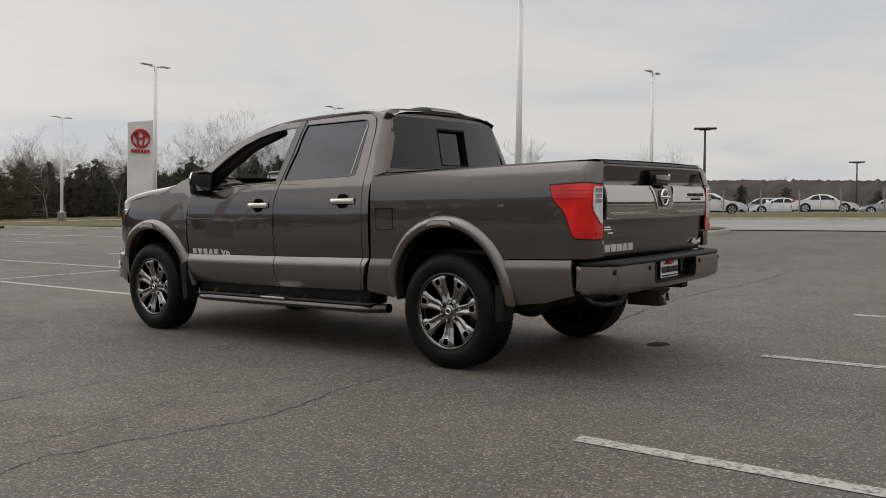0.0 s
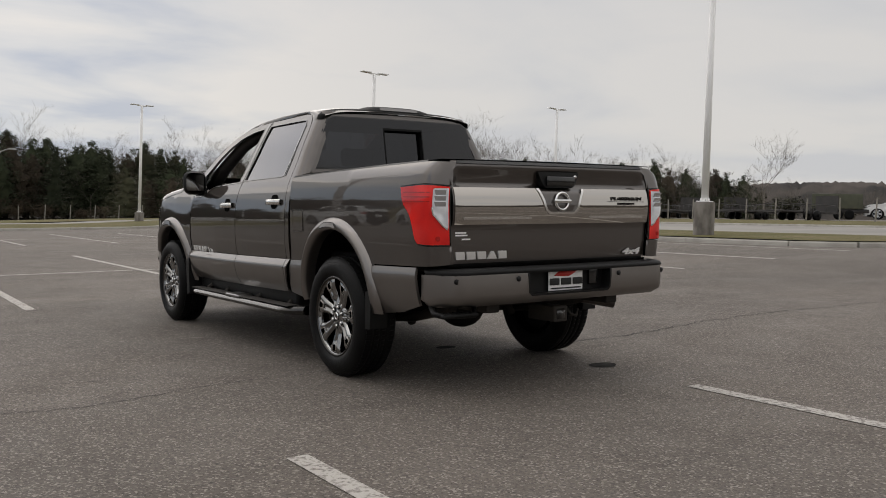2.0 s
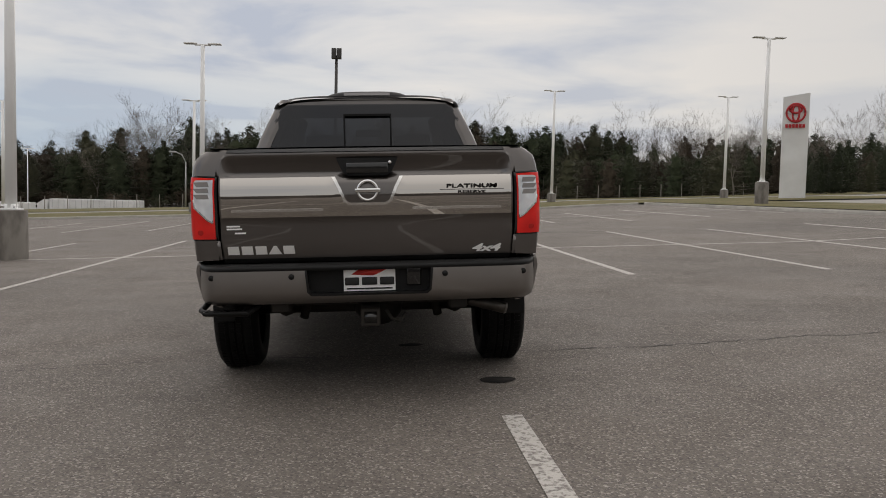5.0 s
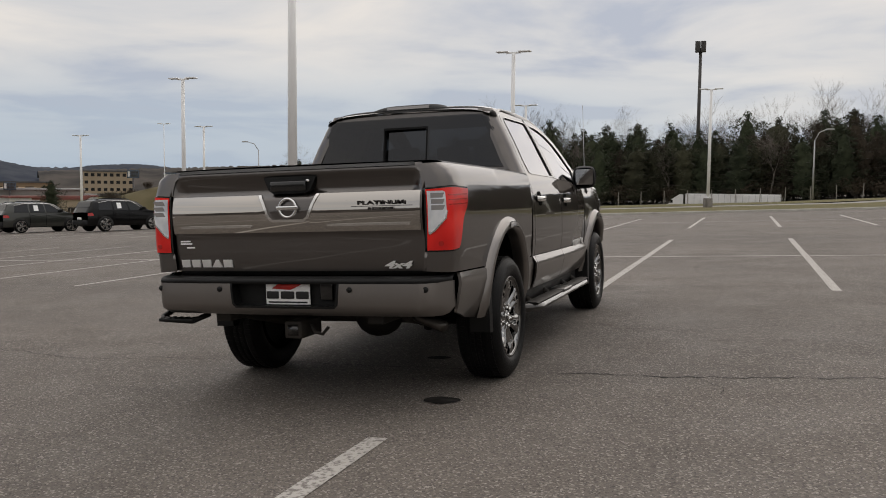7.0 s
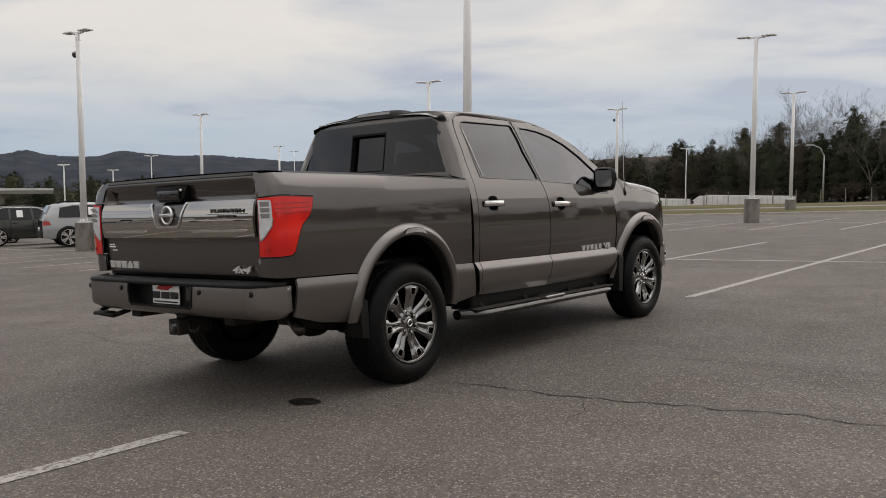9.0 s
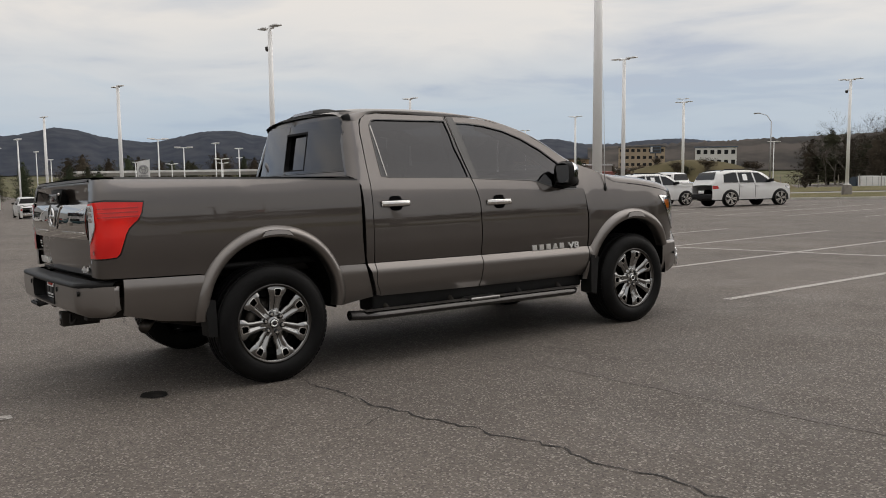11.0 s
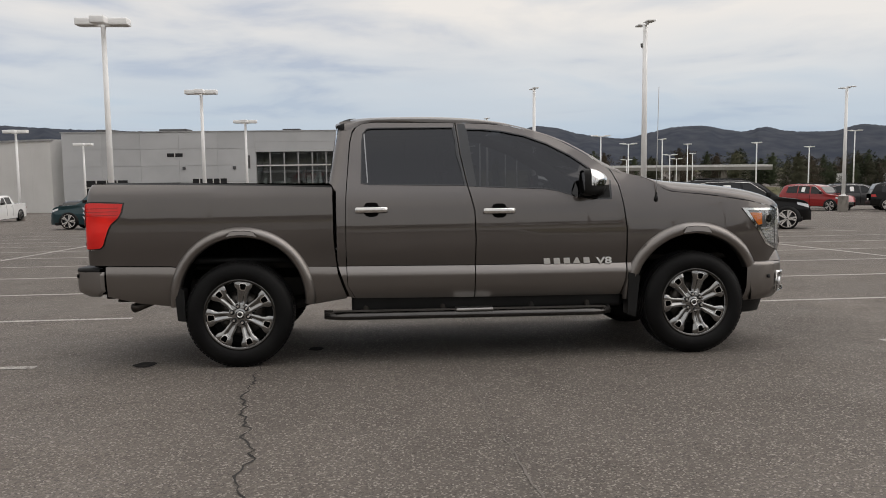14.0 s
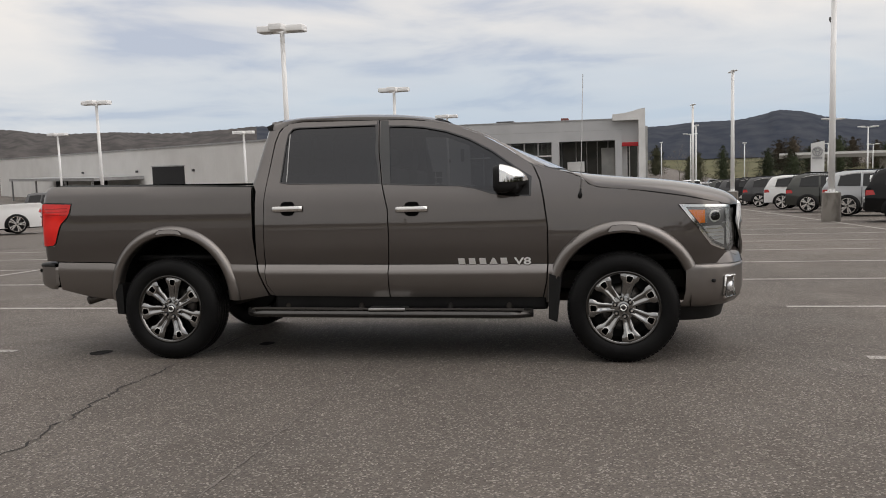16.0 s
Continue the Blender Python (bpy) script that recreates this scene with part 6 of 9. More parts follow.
# ---- lamp posts ----
def lamp_post(x, y, h=6.75, style="flat", turn=0.0, base=0.95, dark=False, double=True, up=0.0, watched=False):
    z = height(x, y) + up
    steel = POLE_DARK if dark else POLE_WHITE
    root = tagged(empty("lamp_post", pose(x, y, z, 0, 0, turn)), "tall white parking-lot lamp post on a round concrete base" if base else "tall slim street lamp post", "lamp post", "lot lamp posts")
    if base:
        part("concrete_base", lathe([(0.0, base), (0.275, base), (0.295, base - 0.025), (0.30, -0.3)], 28, "Z"), CONCRETE, root, "weathered concrete pedestal")
        part("base_plate", block((-0.17, -0.17, base), (0.17, 0.17, base + 0.03), 0.006), steel, root)
        for a in range(4):
            part("anchor_bolt", tube([(0.13 * math.cos(a * math.pi / 2 + 0.785), 0.13 * math.sin(a * math.pi / 2 + 0.785), base + 0.02), (0.13 * math.cos(a * math.pi / 2 + 0.785), 0.13 * math.sin(a * math.pi / 2 + 0.785), base + 0.07)], 0.014, 6), STEEL_GREY, root)
        part("base_cover", block((-0.10, -0.10, base + 0.03), (0.10, 0.10, base + 0.11), 0.012), steel, root)
    b0 = base + 0.03 if base else -0.1
    r0, r1 = (0.108, 0.080)
    part("shaft", tube([(0, 0, b0), (0, 0, b0 + (h - b0) * 0.5), (0, 0, h)], [r0, (r0 + r1) / 2, r1], 14), steel, root)
    if watched:
        part("camera_arm", block((-0.26, -0.03, h - 0.62), (0, 0.03, h - 0.56), 0.01), steel, root)
        part("dome_camera", lathe([(0.0, -0.12), (0.06, -0.10), (0.085, -0.03), (0.09, 0.05), (0.0, 0.06)], 14, "Z"), POLE_DARK, root, "dark dome camera", at=Matrix.Translation((-0.24, 0, h - 0.66)))
    if style == "flat":
        part("arm", block((-0.32, -0.035, h - 0.02), (0.32, 0.035, h + 0.05), 0.012), steel, root)
        for s in (-1, 1) if double else (1,):
            head = part("lamp_head", merge(block((min(s * 0.22, s * 0.74), -0.15, h + 0.035), (max(s * 0.22, s * 0.74), 0.15, h + 0.085), 0.018), bmesh.new()), steel, root, "flat LED lamp head")
            part("lens", block((min(s * 0.34, s * 0.70), -0.12, h + 0.028), (max(s * 0.34, s * 0.70), 0.12, h + 0.036)), LAMP_LENS, head)
    elif style == "box":
        part("arm", block((-0.30, -0.05, h - 0.12), (0.30, 0.05, h - 0.02), 0.012), steel, root)
        for s in (-1, 1):
            head = part("lamp_head", block((min(s * 0.18, s * 0.85), -0.28, h - 0.08), (max(s * 0.18, s * 0.85), 0.28, h + 0.15), 0.035), steel, root, "white box lamp head")
            part("lens", block((min(s * 0.28, s * 0.78), -0.22, h - 0.092), (max(s * 0.28, s * 0.78), 0.22, h - 0.078)), LAMP_LENS, head)
        part("lamp_head", block((-0.24, -0.75, h - 0.08), (0.24, -0.24, h + 0.15), 0.035), steel, root)
    return root


LOT_POSTS = [(-6.88, 11.1), (-7.0, 30.1), (-23.0, 29.4), (-22.85, 10.9), (-41.0, 10.45), (-41.2, 29.0), (-59.2, 10.3)]
for x, y in LOT_POSTS:
    lamp_post(x, y, h=7.22, turn=0, watched=(x, y) == (-22.85, 10.9))
lamp_post(16.9, 11.2, h=7.25, up=0.16, turn=0)
lamp_post(17.4, 31.6, h=7.3, up=0.16, turn=0)
for x, y, h in ((25.8, 55.9, 7.35), (12.55, 54.2, 7.75), (0.08, 53.2, 7.6), (-11.26, 49.5, 6.95), (-22.6, 49.0, 7.0), (-37.3, 51.6, 7.2), (-49.7, 52.2, 7.2), (-61.0, 52.5, 7.2)):
    lamp_post(x, y, h=h, base=0.62, up=0.08, watched=x == -22.6)
for x, y, h in ((36.3, 15.7, 7.6), (34.8, 37.6, 7.4), (47.0, -8.5, 7.2)):
    lamp_post(x, y, h, base=0.7)
for x, y, h in ((-22.8, -7.7, 7.25), (-40.6, -7.85, 7.1), (-58.4, -24.5, 6.5), (-75.0, -25.0, 6.6), (-58.6, -8.0, 7.1), (-40.3, -26.0, 7.15), (-60.0, -42.0, 7.1)):
    lamp_post(x, y, h, style="box", turn=90, base=0.8)


def street_lamp(x, y, h, reach, turn, dark=False, head="cobra"):
    z = height(x, y)
    steel = POLE_DARK if dark else POLE_WHITE if head == "tee" else STEEL_GREY
    root = tagged(empty("street_lamp", pose(x, y, z, 0, 0, turn)), "dark square-headed flood lamp on a tall pole" if head == "flood" else "grey highway lamp with a curved arm", "street lamp", "highway lamps")
    part("shaft", tube([(0, 0, -0.3), (0, 0, h * 0.5), (0, 0, h)], [0.42 if head == "flood" else 0.11, 0.36 if head == "flood" else 0.09, 0.30 if head == "flood" else 0.06], 10), steel, root)
    if head == "cobra":
        part("arm", tube([(0, 0, h - 0.1), (reach * 0.35, 0, h + 0.8), (reach, 0, h + 1.15)], 0.05, 8), steel, root)
        part("lamp_head", block((reach - 0.1, -0.17, h + 1.05), (reach + 0.7, 0.17, h + 1.22), 0.05), steel, root)
    elif head == "flood":
        for s in (-1, 1):
            part("lamp_head", block((s * 0.55 - 0.5, -0.7, h - 0.8), (s * 0.55 + 0.5, 0.5, h + 1.4), 0.1), steel, root)
    else:
        reach_out = 0.36 if dark else 0.75
        part("arm", block((-reach_out, -0.05, h - 0.05), (reach_out, 0.05, h + 0.05), 0.02), steel, root)
        for s in (-1, 1):
            part("lamp_head", block((s * reach_out - 0.36, -0.2, h + 0.01), (s * reach_out + 0.36, 0.2, h + 0.13), 0.04), steel, root)
    return root


street_lamp(-13.0, 287.5, 30.2, 0, 0, True, "flood").scale = (1.58, 1.58, 1.58)
street_lamp(9.2, 96.0, 6.6, 1.2, 0)
street_lamp(-21.6, 96.0, 5.3, 1.2, 180)
street_lamp(-62.0, 100.0, 9.0, 1.9, 180)
street_lamp(50.2, 18.3, 5.65, 0, -62, True, "tee")
street_lamp(88.0, 17.4, 5.6, 0, -70, True, "tee")
for x, y, h in ((-96, 124, 17), (-132, 118, 13), (-88, 140, 11), (-60, 150, 13), (-110, 70, 10)):
    street_lamp(x, y, h, 0, 20, False, "tee")
rnd = random.Random(5)
for i in range(18):
    x, y = rnd.uniform(-170, -84), rnd.uniform(8, 62)
    street_lamp(x, y, rnd.uniform(7.0, 9.0), 0, rnd.choice((0, 90)), False, "tee")


# ---- fence posts along the road ----
def fence(name, x0, y0, x1, y1, gap, h):
    root = tagged(empty(name), "row of thin grey wire-fence posts", "fence")
    n = int(math.hypot(x1 - x0, y1 - y0) / gap)
    post = None
    for i in range(n + 1):
        x, y = x0 + (x1 - x0) * i / n, y0 + (y1 - y0) * i / n
        if post is None:
            bm = tube([(0, 0, -0.3), (0, 0, h)], [0.055, 0.045], 7)
            me = bpy.data.meshes.new("post")
            bm.to_mesh(me)
            bm.free()
            me.materials.append(POST_WOOD)
            post = me
        ob = new("post", post)
        ob.parent = root
        ob.matrix_basis = pose(x, y, height(x, y) + 0.05, rnd.uniform(-2, 2), rnd.uniform(-2, 2), 0)


fence("fence_north", -130, 98, 80, 98, 2.6, 1.6)
fence("fence_east", 48, -60, 48, 60, 2.3, 1.5)

# ---- trees ----
BARK = material("grey_bark", (0.115, 0.100, 0.085), 0.9, color2=(0.16, 0.14, 0.12), scale=4, bump=0.5, bump_scale=20, vary=0.2)
TWIG = material("bare_twigs", (0.105, 0.089, 0.075), 0.9, color2=(0.150, 0.130, 0.112), scale=2, vary=0.2)
NEEDLE = material("dark_evergreen", (0.023, 0.031, 0.016), 0.85, color2=(0.044, 0.052, 0.028), scale=1.2, specular=0.2, vary=0.35)
NEEDLE2 = material("olive_evergreen", (0.034, 0.037, 0.021), 0.85, color2=(0.056, 0.054, 0.032), scale=1.0, specular=0.2, vary=0.3)
BROWN_LEAF = material("dead_oak_leaves", (0.040, 0.033, 0.024), 0.85, color2=(0.062, 0.049, 0.035), scale=1.0, specular=0.15, vary=0.3)
SCRUB = material("brown_scrub", (0.050, 0.039, 0.028), 0.9, color2=(0.075, 0.057, 0.040), scale=1.0, specular=0.1, vary=0.3)


def mesh_of(bm, mat, name, smooth=False):
    me = bpy.data.meshes.new(name)
    for f in bm.faces:
        f.smooth = smooth
    bm.to_mesh(me)
    bm.free()
    me.materials.append(mat)
    return me


def leaf_cloud(verts, faces, normals, centre, radius, n, size, rnd, out=(0, 0, 0), squash=1.0, thin=0.30):
    """Slim leaf sprays round a centre; each is shaded as part of its tuft, by a normal that looks out of it."""
    centre, out = Vector(centre), Vector(out)
    for _ in range(n):
        d = Vector((rnd.gauss(0, 1), rnd.gauss(0, 1), rnd.gauss(0, 1) * squash)).normalized()
        c = centre + d * radius * rnd.uniform(0.45, 1.0)
        a = (Vector((rnd.uniform(-1, 1), rnd.uniform(-1, 1), rnd.uniform(-0.6, 0.8))) + d * 0.5).normalized() * size * rnd.uniform(0.6, 1.5)
        b = a.cross(Vector((rnd.uniform(-1, 1), rnd.uniform(-1, 1), rnd.uniform(-1, 1)))).normalized() * size * thin * rnd.uniform(0.7, 1.5)
        nv = (d * 0.7 + out * 0.6 + Vector((0, 0, 0.45))).normalized()
        k = len(verts)
        tri = [c - a * 0.5 - b * 0.5, c - a * 0.35 + b * 0.5, c + a * 0.6]
        if (tri[1] - tri[0]).cross(tri[2] - tri[0]).dot(nv) < 0:
            tri[0], tri[1] = tri[1], tri[0]
        verts += tri
        normals += [nv] * 3
        faces.append((k, k + 1, k + 2))


def crown_mesh(verts, faces, normals, mat):
    me = bpy.data.meshes.new("crown")
    me.from_pydata(verts, [], faces)
    me.polygons.foreach_set("use_smooth", [True] * len(faces))
    me.normals_split_custom_set_from_vertices([tuple(v) for v in normals])
    me.materials.append(mat)
    return me


def evergreen_meshes(h, seed, slim, mat, blunt=0.6, full=1.0):
    """Trunk with limbs, and a crown of many small sprays in uneven tufts round a dense dark heart."""
    rnd = random.Random(seed)
    lean = Vector((rnd.uniform(-0.04, 0.04), rnd.uniform(-0.04, 0.04), 0)) * h
    trunk = tube([(0, 0, -0.4), lean * 0.4 + Vector((0, 0, h * 0.4)), lean + Vector((0, 0, h * 0.93))], [0.02 * h, 0.013 * h, 0.003 * h], 7)
    verts, faces, normals = [], [], []
    levels = 19
    reach = [h * slim * (1 - (i / (levels - 1)) ** 1.6) ** blunt * (0.72 + 0.45 * rnd.random()) + 0.02 * h for i in range(levels)]
    # the dense heart
    ring = 9
    for i in range(levels):
        t = i / (levels - 1)
        for k in range(ring):
            a = 2 * math.pi * k / ring
            r = reach[i] * 0.50 * rnd.uniform(0.6, 1.1) * (0.55 if i in (0, levels - 1) else 1)
            verts.append(lean * t + Vector((r * math.cos(a), r * math.sin(a), h * (0.05 + 0.88 * t))))
            normals.append(Vector((math.cos(a), math.sin(a), 0.25)).normalized())
    for i in range(levels - 1):
        for k in range(ring):
            p, q = i * ring + k, i * ring + (k + 1) % ring
            faces += [(p, q, q + ring), (p, q + ring, p + ring)]
    for i in range(levels):
        t = i / (levels - 1)
        z = h * (0.06 + 0.90 * t)
        m = max(4, int(8 * (1 - t) + 5))
        for k in range(m):
            if rnd.random() < 0.12:
                continue
            a = 2 * math.pi * (k + rnd.random() * 0.9) / m
            r = reach[i] * rnd.uniform(0.55, 1.15)
            flat_out = Vector((math.cos(a), math.sin(a), 0.1))
            tip = lean * t + Vector((r * math.cos(a), r * math.sin(a), z + rnd.uniform(-0.035, 0.05) * h))
            if k % 2:
                tube([lean * t + Vector((0, 0, z - 0.03 * h)), tip], [0.010 * h * (1 - t) + 0.01, 0.006], 3, trunk, caps=False)
            leaf_cloud(verts, faces, normals, tip, 0.062 * h * (1 - 0.35 * t), int(16 * full), 0.034 * h, rnd, flat_out, 0.8)
            leaf_cloud(verts, faces, normals, tip * 0.72 + (lean * t + Vector((0, 0, z))) * 0.28, 0.078 * h * (1 - 0.4 * t), int(13 * full), 0.038 * h, rnd, flat_out, 0.8)
    return mesh_of(trunk, BARK, "trunk", True), crown_mesh(verts, faces, normals, mat)


def bare_tree_meshes(h, seed, spread=0.5):
    """A leafless tree: trunk and limbs, and a crown of fine twigs that fork from them."""
    rnd = random.Random(seed)
    trunk, twigs = bmesh.new(), bmesh.new()

    def grow(p, d, length, r, level):
        pts, rad = [p], [r]
        q = p
        for i in range(3):
            d = (d + Vector((rnd.uniform(-1, 1), rnd.uniform(-1, 1), rnd.uniform(-0.3, 0.6))) * 0.17).normalized()
            q = q + d * length / 3
            pts.append(q)
            rad.append(r * (1 - 0.22 * (i + 1)))
        if level < 3:
            tube(pts, rad, 6 if level < 2 else 3, trunk, caps=False)
        else:
            # fine twigs are thin blades, two triangles each
            w = Vector((rnd.uniform(-1, 1), rnd.uniform(-1, 1), 0)).normalized() * max(0.0055, rad[1] * 0.6)
            for a, b in ((pts[0], pts[2]), (pts[2], pts[3])) if level == 3 else ((pts[0], pts[3]),):
                twigs.faces.new([twigs.verts.new(v) for v in (a - w, a + w, b + w * 0.4, b - w * 0.4)])
        if level >= 5:
            return
        kids = (3, 4, 4, 5, 4)[level]
        for k in range(kids):
            i = rnd.choice((1, 2, 3, 3)) if level else rnd.choice((2, 3, 3))
            a = rnd.uniform(0, 2 * math.pi)
            side = Vector((math.cos(a), math.sin(a), rnd.uniform(-0.05, 0.5)))
            grow(pts[i], (d * (1.0 - spread * 0.5) + side * spread * rnd.uniform(0.7, 1.3)).normalized(), length * rnd.uniform(0.52, 0.80), max(0.008, rad[i] * 0.62), level + 1)
    grow(Vector((0, 0, -0.3)), Vector((0, 0, 1)), h * 0.36, 0.016 * h, 0)
    return mesh_of(trunk, BARK, "trunk", True), mesh_of(twigs, TWIG, "crown", False)


def bush_mesh(h, seed, mat):
    rnd = random.Random(seed)
    stems = bmesh.new()
    verts, faces, normals = [], [], []
    for i in range(18):
        a, r = rnd.uniform(0, 6.28), rnd.uniform(0.1, 0.9) * h
        tip = Vector((r * math.cos(a), r * math.sin(a), h * rnd.uniform(0.30, 1.0)))
        tube([(0, 0, -0.2), tip * 0.5 + Vector((0, 0, 0.1)), tip], [0.03, 0.02, 0.008], 3, stems, caps=False)
        leaf_cloud(verts, faces, normals, tip * 0.85, 0.32 * h, 70, 0.12 * h, rnd, Vector((math.cos(a), math.sin(a), 0.2)), 0.8)
    return mesh_of(stems, BARK, "trunk", True), crown_mesh(verts, faces, normals, mat)


BROAD = [evergreen_meshes(10, s, sl, mt, bl, 0.98) for s, sl, mt, bl in ((31, 0.40, NEEDLE, 0.30), (32, 0.44, NEEDLE2, 0.26), (33, 0.36, NEEDLE, 0.34), (34, 0.42, BROWN_LEAF, 0.30))]
EVERGREENS = [evergreen_meshes(10, s, sl, mt, bl, 0.9) for s, sl, mt, bl in ((1, 0.30, NEEDLE, 0.52), (2, 0.34, NEEDLE, 0.5), (3, 0.27, NEEDLE, 0.62), (4, 0.38, NEEDLE2, 0.42), (5, 0.30, NEEDLE2, 0.55), (6, 0.36, NEEDLE, 0.45))]
BARES = [bare_tree_meshes(10, s, sp) for s, sp in ((11, 0.45), (12, 0.54), (13, 0.50), (14, 0.58))]
BUSHES = [bush_mesh(2.0, 21, SCRUB), bush_mesh(2.0, 22, NEEDLE2), bush_mesh(2.0, 23, SCRUB)]


def plant(kind, meshes, x, y, size, label, group, rnd, lift=0.0):
    root = tagged(empty(kind, pose(x, y, height(x, y) + lift, 0, 0, rnd.uniform(0, 360))), label, "tree" if "tree" in kind else "bush", group)
    root.scale = (size * rnd.uniform(0.9, 1.15), size * rnd.uniform(0.9, 1.15), size)
    for nm, me in zip(("trunk", "crown"), meshes):
        ob = new(nm, me)
        ob.parent = root
    return root


rt = random.Random(77)
EV = ("evergreen_tree", "dark green cedar with an uneven feathery crown", "highway tree line")
BA = ("bare_tree", "leafless grey-brown winter tree with fine twigs", "highway tree line")
# the long wood beyond the highway, thick and dark, bare crowns standing among the cedars
for row, (y0, lo, hi) in enumerate(((166, 1.02, 1.32), (172, 1.30, 1.58), (180, 1.48, 1.85), (188, 1.55, 1.95))):
    x = -99.0 if row else -94.0
    while x < 150:
        yy = y0 + rt.uniform(-3, 3) - max(0.0, x - 40) * 0.55
        sz = rt.uniform(lo, hi) * (0.86 if x < -60 else 1.10)
        if row < 2 and rt.random() > (0.26, 0.12)[row]:
            plant(EV[0], rt.choice(BROAD if rt.random() < 0.8 else EVERGREENS), x, yy, sz * (0.84 if x < 0 else 0.88 if x < 40 else 0.76), "dark winter-green tree with a broad ragged crown", EV[2], rt)
        elif rt.random() < (0.9, 0.9, 0.48, 0.82)[row] or (row == 2 and x > 40 and rt.random() < 0.6):
            plant(BA[0], rt.choice(BARES), x, yy, sz * (1.10 if x < 30 else 0.92), BA[1], BA[2], rt)
        else:
            plant(EV[0], rt.choice(EVERGREENS), x, yy, sz * (0.86 if x < 35 else 0.72), EV[1], EV[2], rt)
        x += rt.uniform(2.6, 4.0) if row < 2 else rt.uniform(3.0, 4.6)
# lower scrub fringe
x = -80.0
while x < 140:
    plant("bush", rt.choice(BUSHES), x, 162 + rt.uniform(-2, 2) - max(0.0, x - 40) * 0.55, rt.uniform(1.0, 1.9), "brown winter scrub at the wood's edge", "wood edge scrub", rt)
    x += rt.uniform(2.6, 4.6)
# the nearer grove by the sign, to the north-east, with tall bare trees
for i in range(14):
    x, y = rt.uniform(42, 84), rt.uniform(68, 92)
    plant(EV[0], rt.choice(EVERGREENS), x, y, rt.uniform(0.30, 0.5), EV[1], "sign grove", rt)
for x, y, s in ((44, 62, 0.85), (48, 66, 1.10), (52, 68, 1.20), (55, 69, 1.15), (57, 70, 1.06), (60, 71, 0.95), (64, 62, 0.72), (40, 72, 0.80), (36, 78, 0.75), (70, 66, 0.56), (50, 73, 1.15), (54, 74, 1.12)):
    plant(BA[0], rt.choice(BARES), x, y, s, BA[1], "sign grove", rt)
for i in range(34):
    a = radians(rt.uniform(12, 46))
    d = rt.uniform(122, 150)
    plant("bare_tree", rt.choice(BARES), d * math.sin(a), d * math.cos(a), rt.uniform(0.80, 1.25) * (1.0 if a < 0.52 else 0.52), "leafless winter tree behind the access road", "north-east wood", rt)
# a dark hedge of evergreens closes the gaps below the bare crowns
for i in range(46):
    a, d = radians(13 + 36 * (i + rt.uniform(0.1, 0.9)) / 46), rt.uniform(104, 130)
    plant(EV[0], rt.choice(BROAD), d * math.sin(a), d * math.cos(a), rt.uniform(0.50, 0.68) * (1.0 if a < 0.62 else 0.78), "dark winter-green tree in a ragged hedge", "north-east wood", rt)
# eastern pasture trees
for x, y, s in ((84, 56, 1.25), (88, 40, 0.95), (87, 35, 0.92), (96, 66, 0.8), (104, 72, 0.85), (120, 84, 0.8), (110, 60, 0.7), (132, 60, 0.9), (78, 62, 0.6)):
    plant(BA[0], rt.choice(BARES), x, y, s, BA[1], "pasture trees", rt)
for i in range(40):
    a = radians(rt.uniform(50, 92))
    d = rt.uniform(150, 210)
    plant(rt.choice(("bare_tree", "evergreen_tree", "bare_tree")), rt.choice(BARES + EVERGREENS[3:5]), d * math.sin(a), d * math.cos(a), rt.uniform(0.6, 0.95), "mixed winter tree behind the pasture", "pasture trees", rt)
# north-west: a bank with shrubs
for i in range(30):
    x, y = rt.uniform(-150, -84), rt.uniform(92, 150)
    plant("bush", rt.choice(BUSHES), x, y, rt.uniform(0.5, 1.1), "brown-green shrub on the bank", "bank shrubs", rt)
for i in range(34):
    x, y = rt.uniform(-230, -130), rt.uniform(6, 120)
    low = -77 < math.degrees(math.atan2(x - 7, y)) < -63
    plant(rt.choice(("evergreen_tree", "bare_tree")), rt.choice(EVERGREENS[2:] + BARES), x, y, rt.uniform(0.2, 0.35) if low else rt.uniform(0.5, 0.8), "mixed winter tree in the valley", "valley trees", rt)

bank_top = lambda r: 4.6 * max(0.0, 1 - r * r) ** 1.5
tagged(part("grass_bank", grid(28, 12, lambda s, t: (lambda r, a: (-71 + r * (17 * math.cos(a) * 0.81 - 10 * math.sin(a) * 0.59), 95 + r * (17 * math.cos(a) * 0.59 + 10 * math.sin(a) * 0.81), height(-71, 95) - 0.3 + bank_top(r) + 0.25 * noise.noise(Vector((r * 3 * math.cos(a), r * 3 * math.sin(a), 1.5)))))(1 - t, 2 * math.pi * s)), BANK_GRASS), "olive-green grass bank with shrubs", "bank", kind="structure")
for i in range(13):
    r, a = rt.uniform(0.15, 0.95), rt.uniform(0, 6.28)
    plant("bush", rt.choice(BUSHES), -71 + r * (17 * math.cos(a) * 0.81 - 10 * math.sin(a) * 0.59), 95 + r * (17 * math.cos(a) * 0.59 + 10 * math.sin(a) * 0.81), rt.uniform(0.4, 0.8), "brown-green shrub on the grass bank", "bank shrubs", rt, bank_top(r) - 0.3)

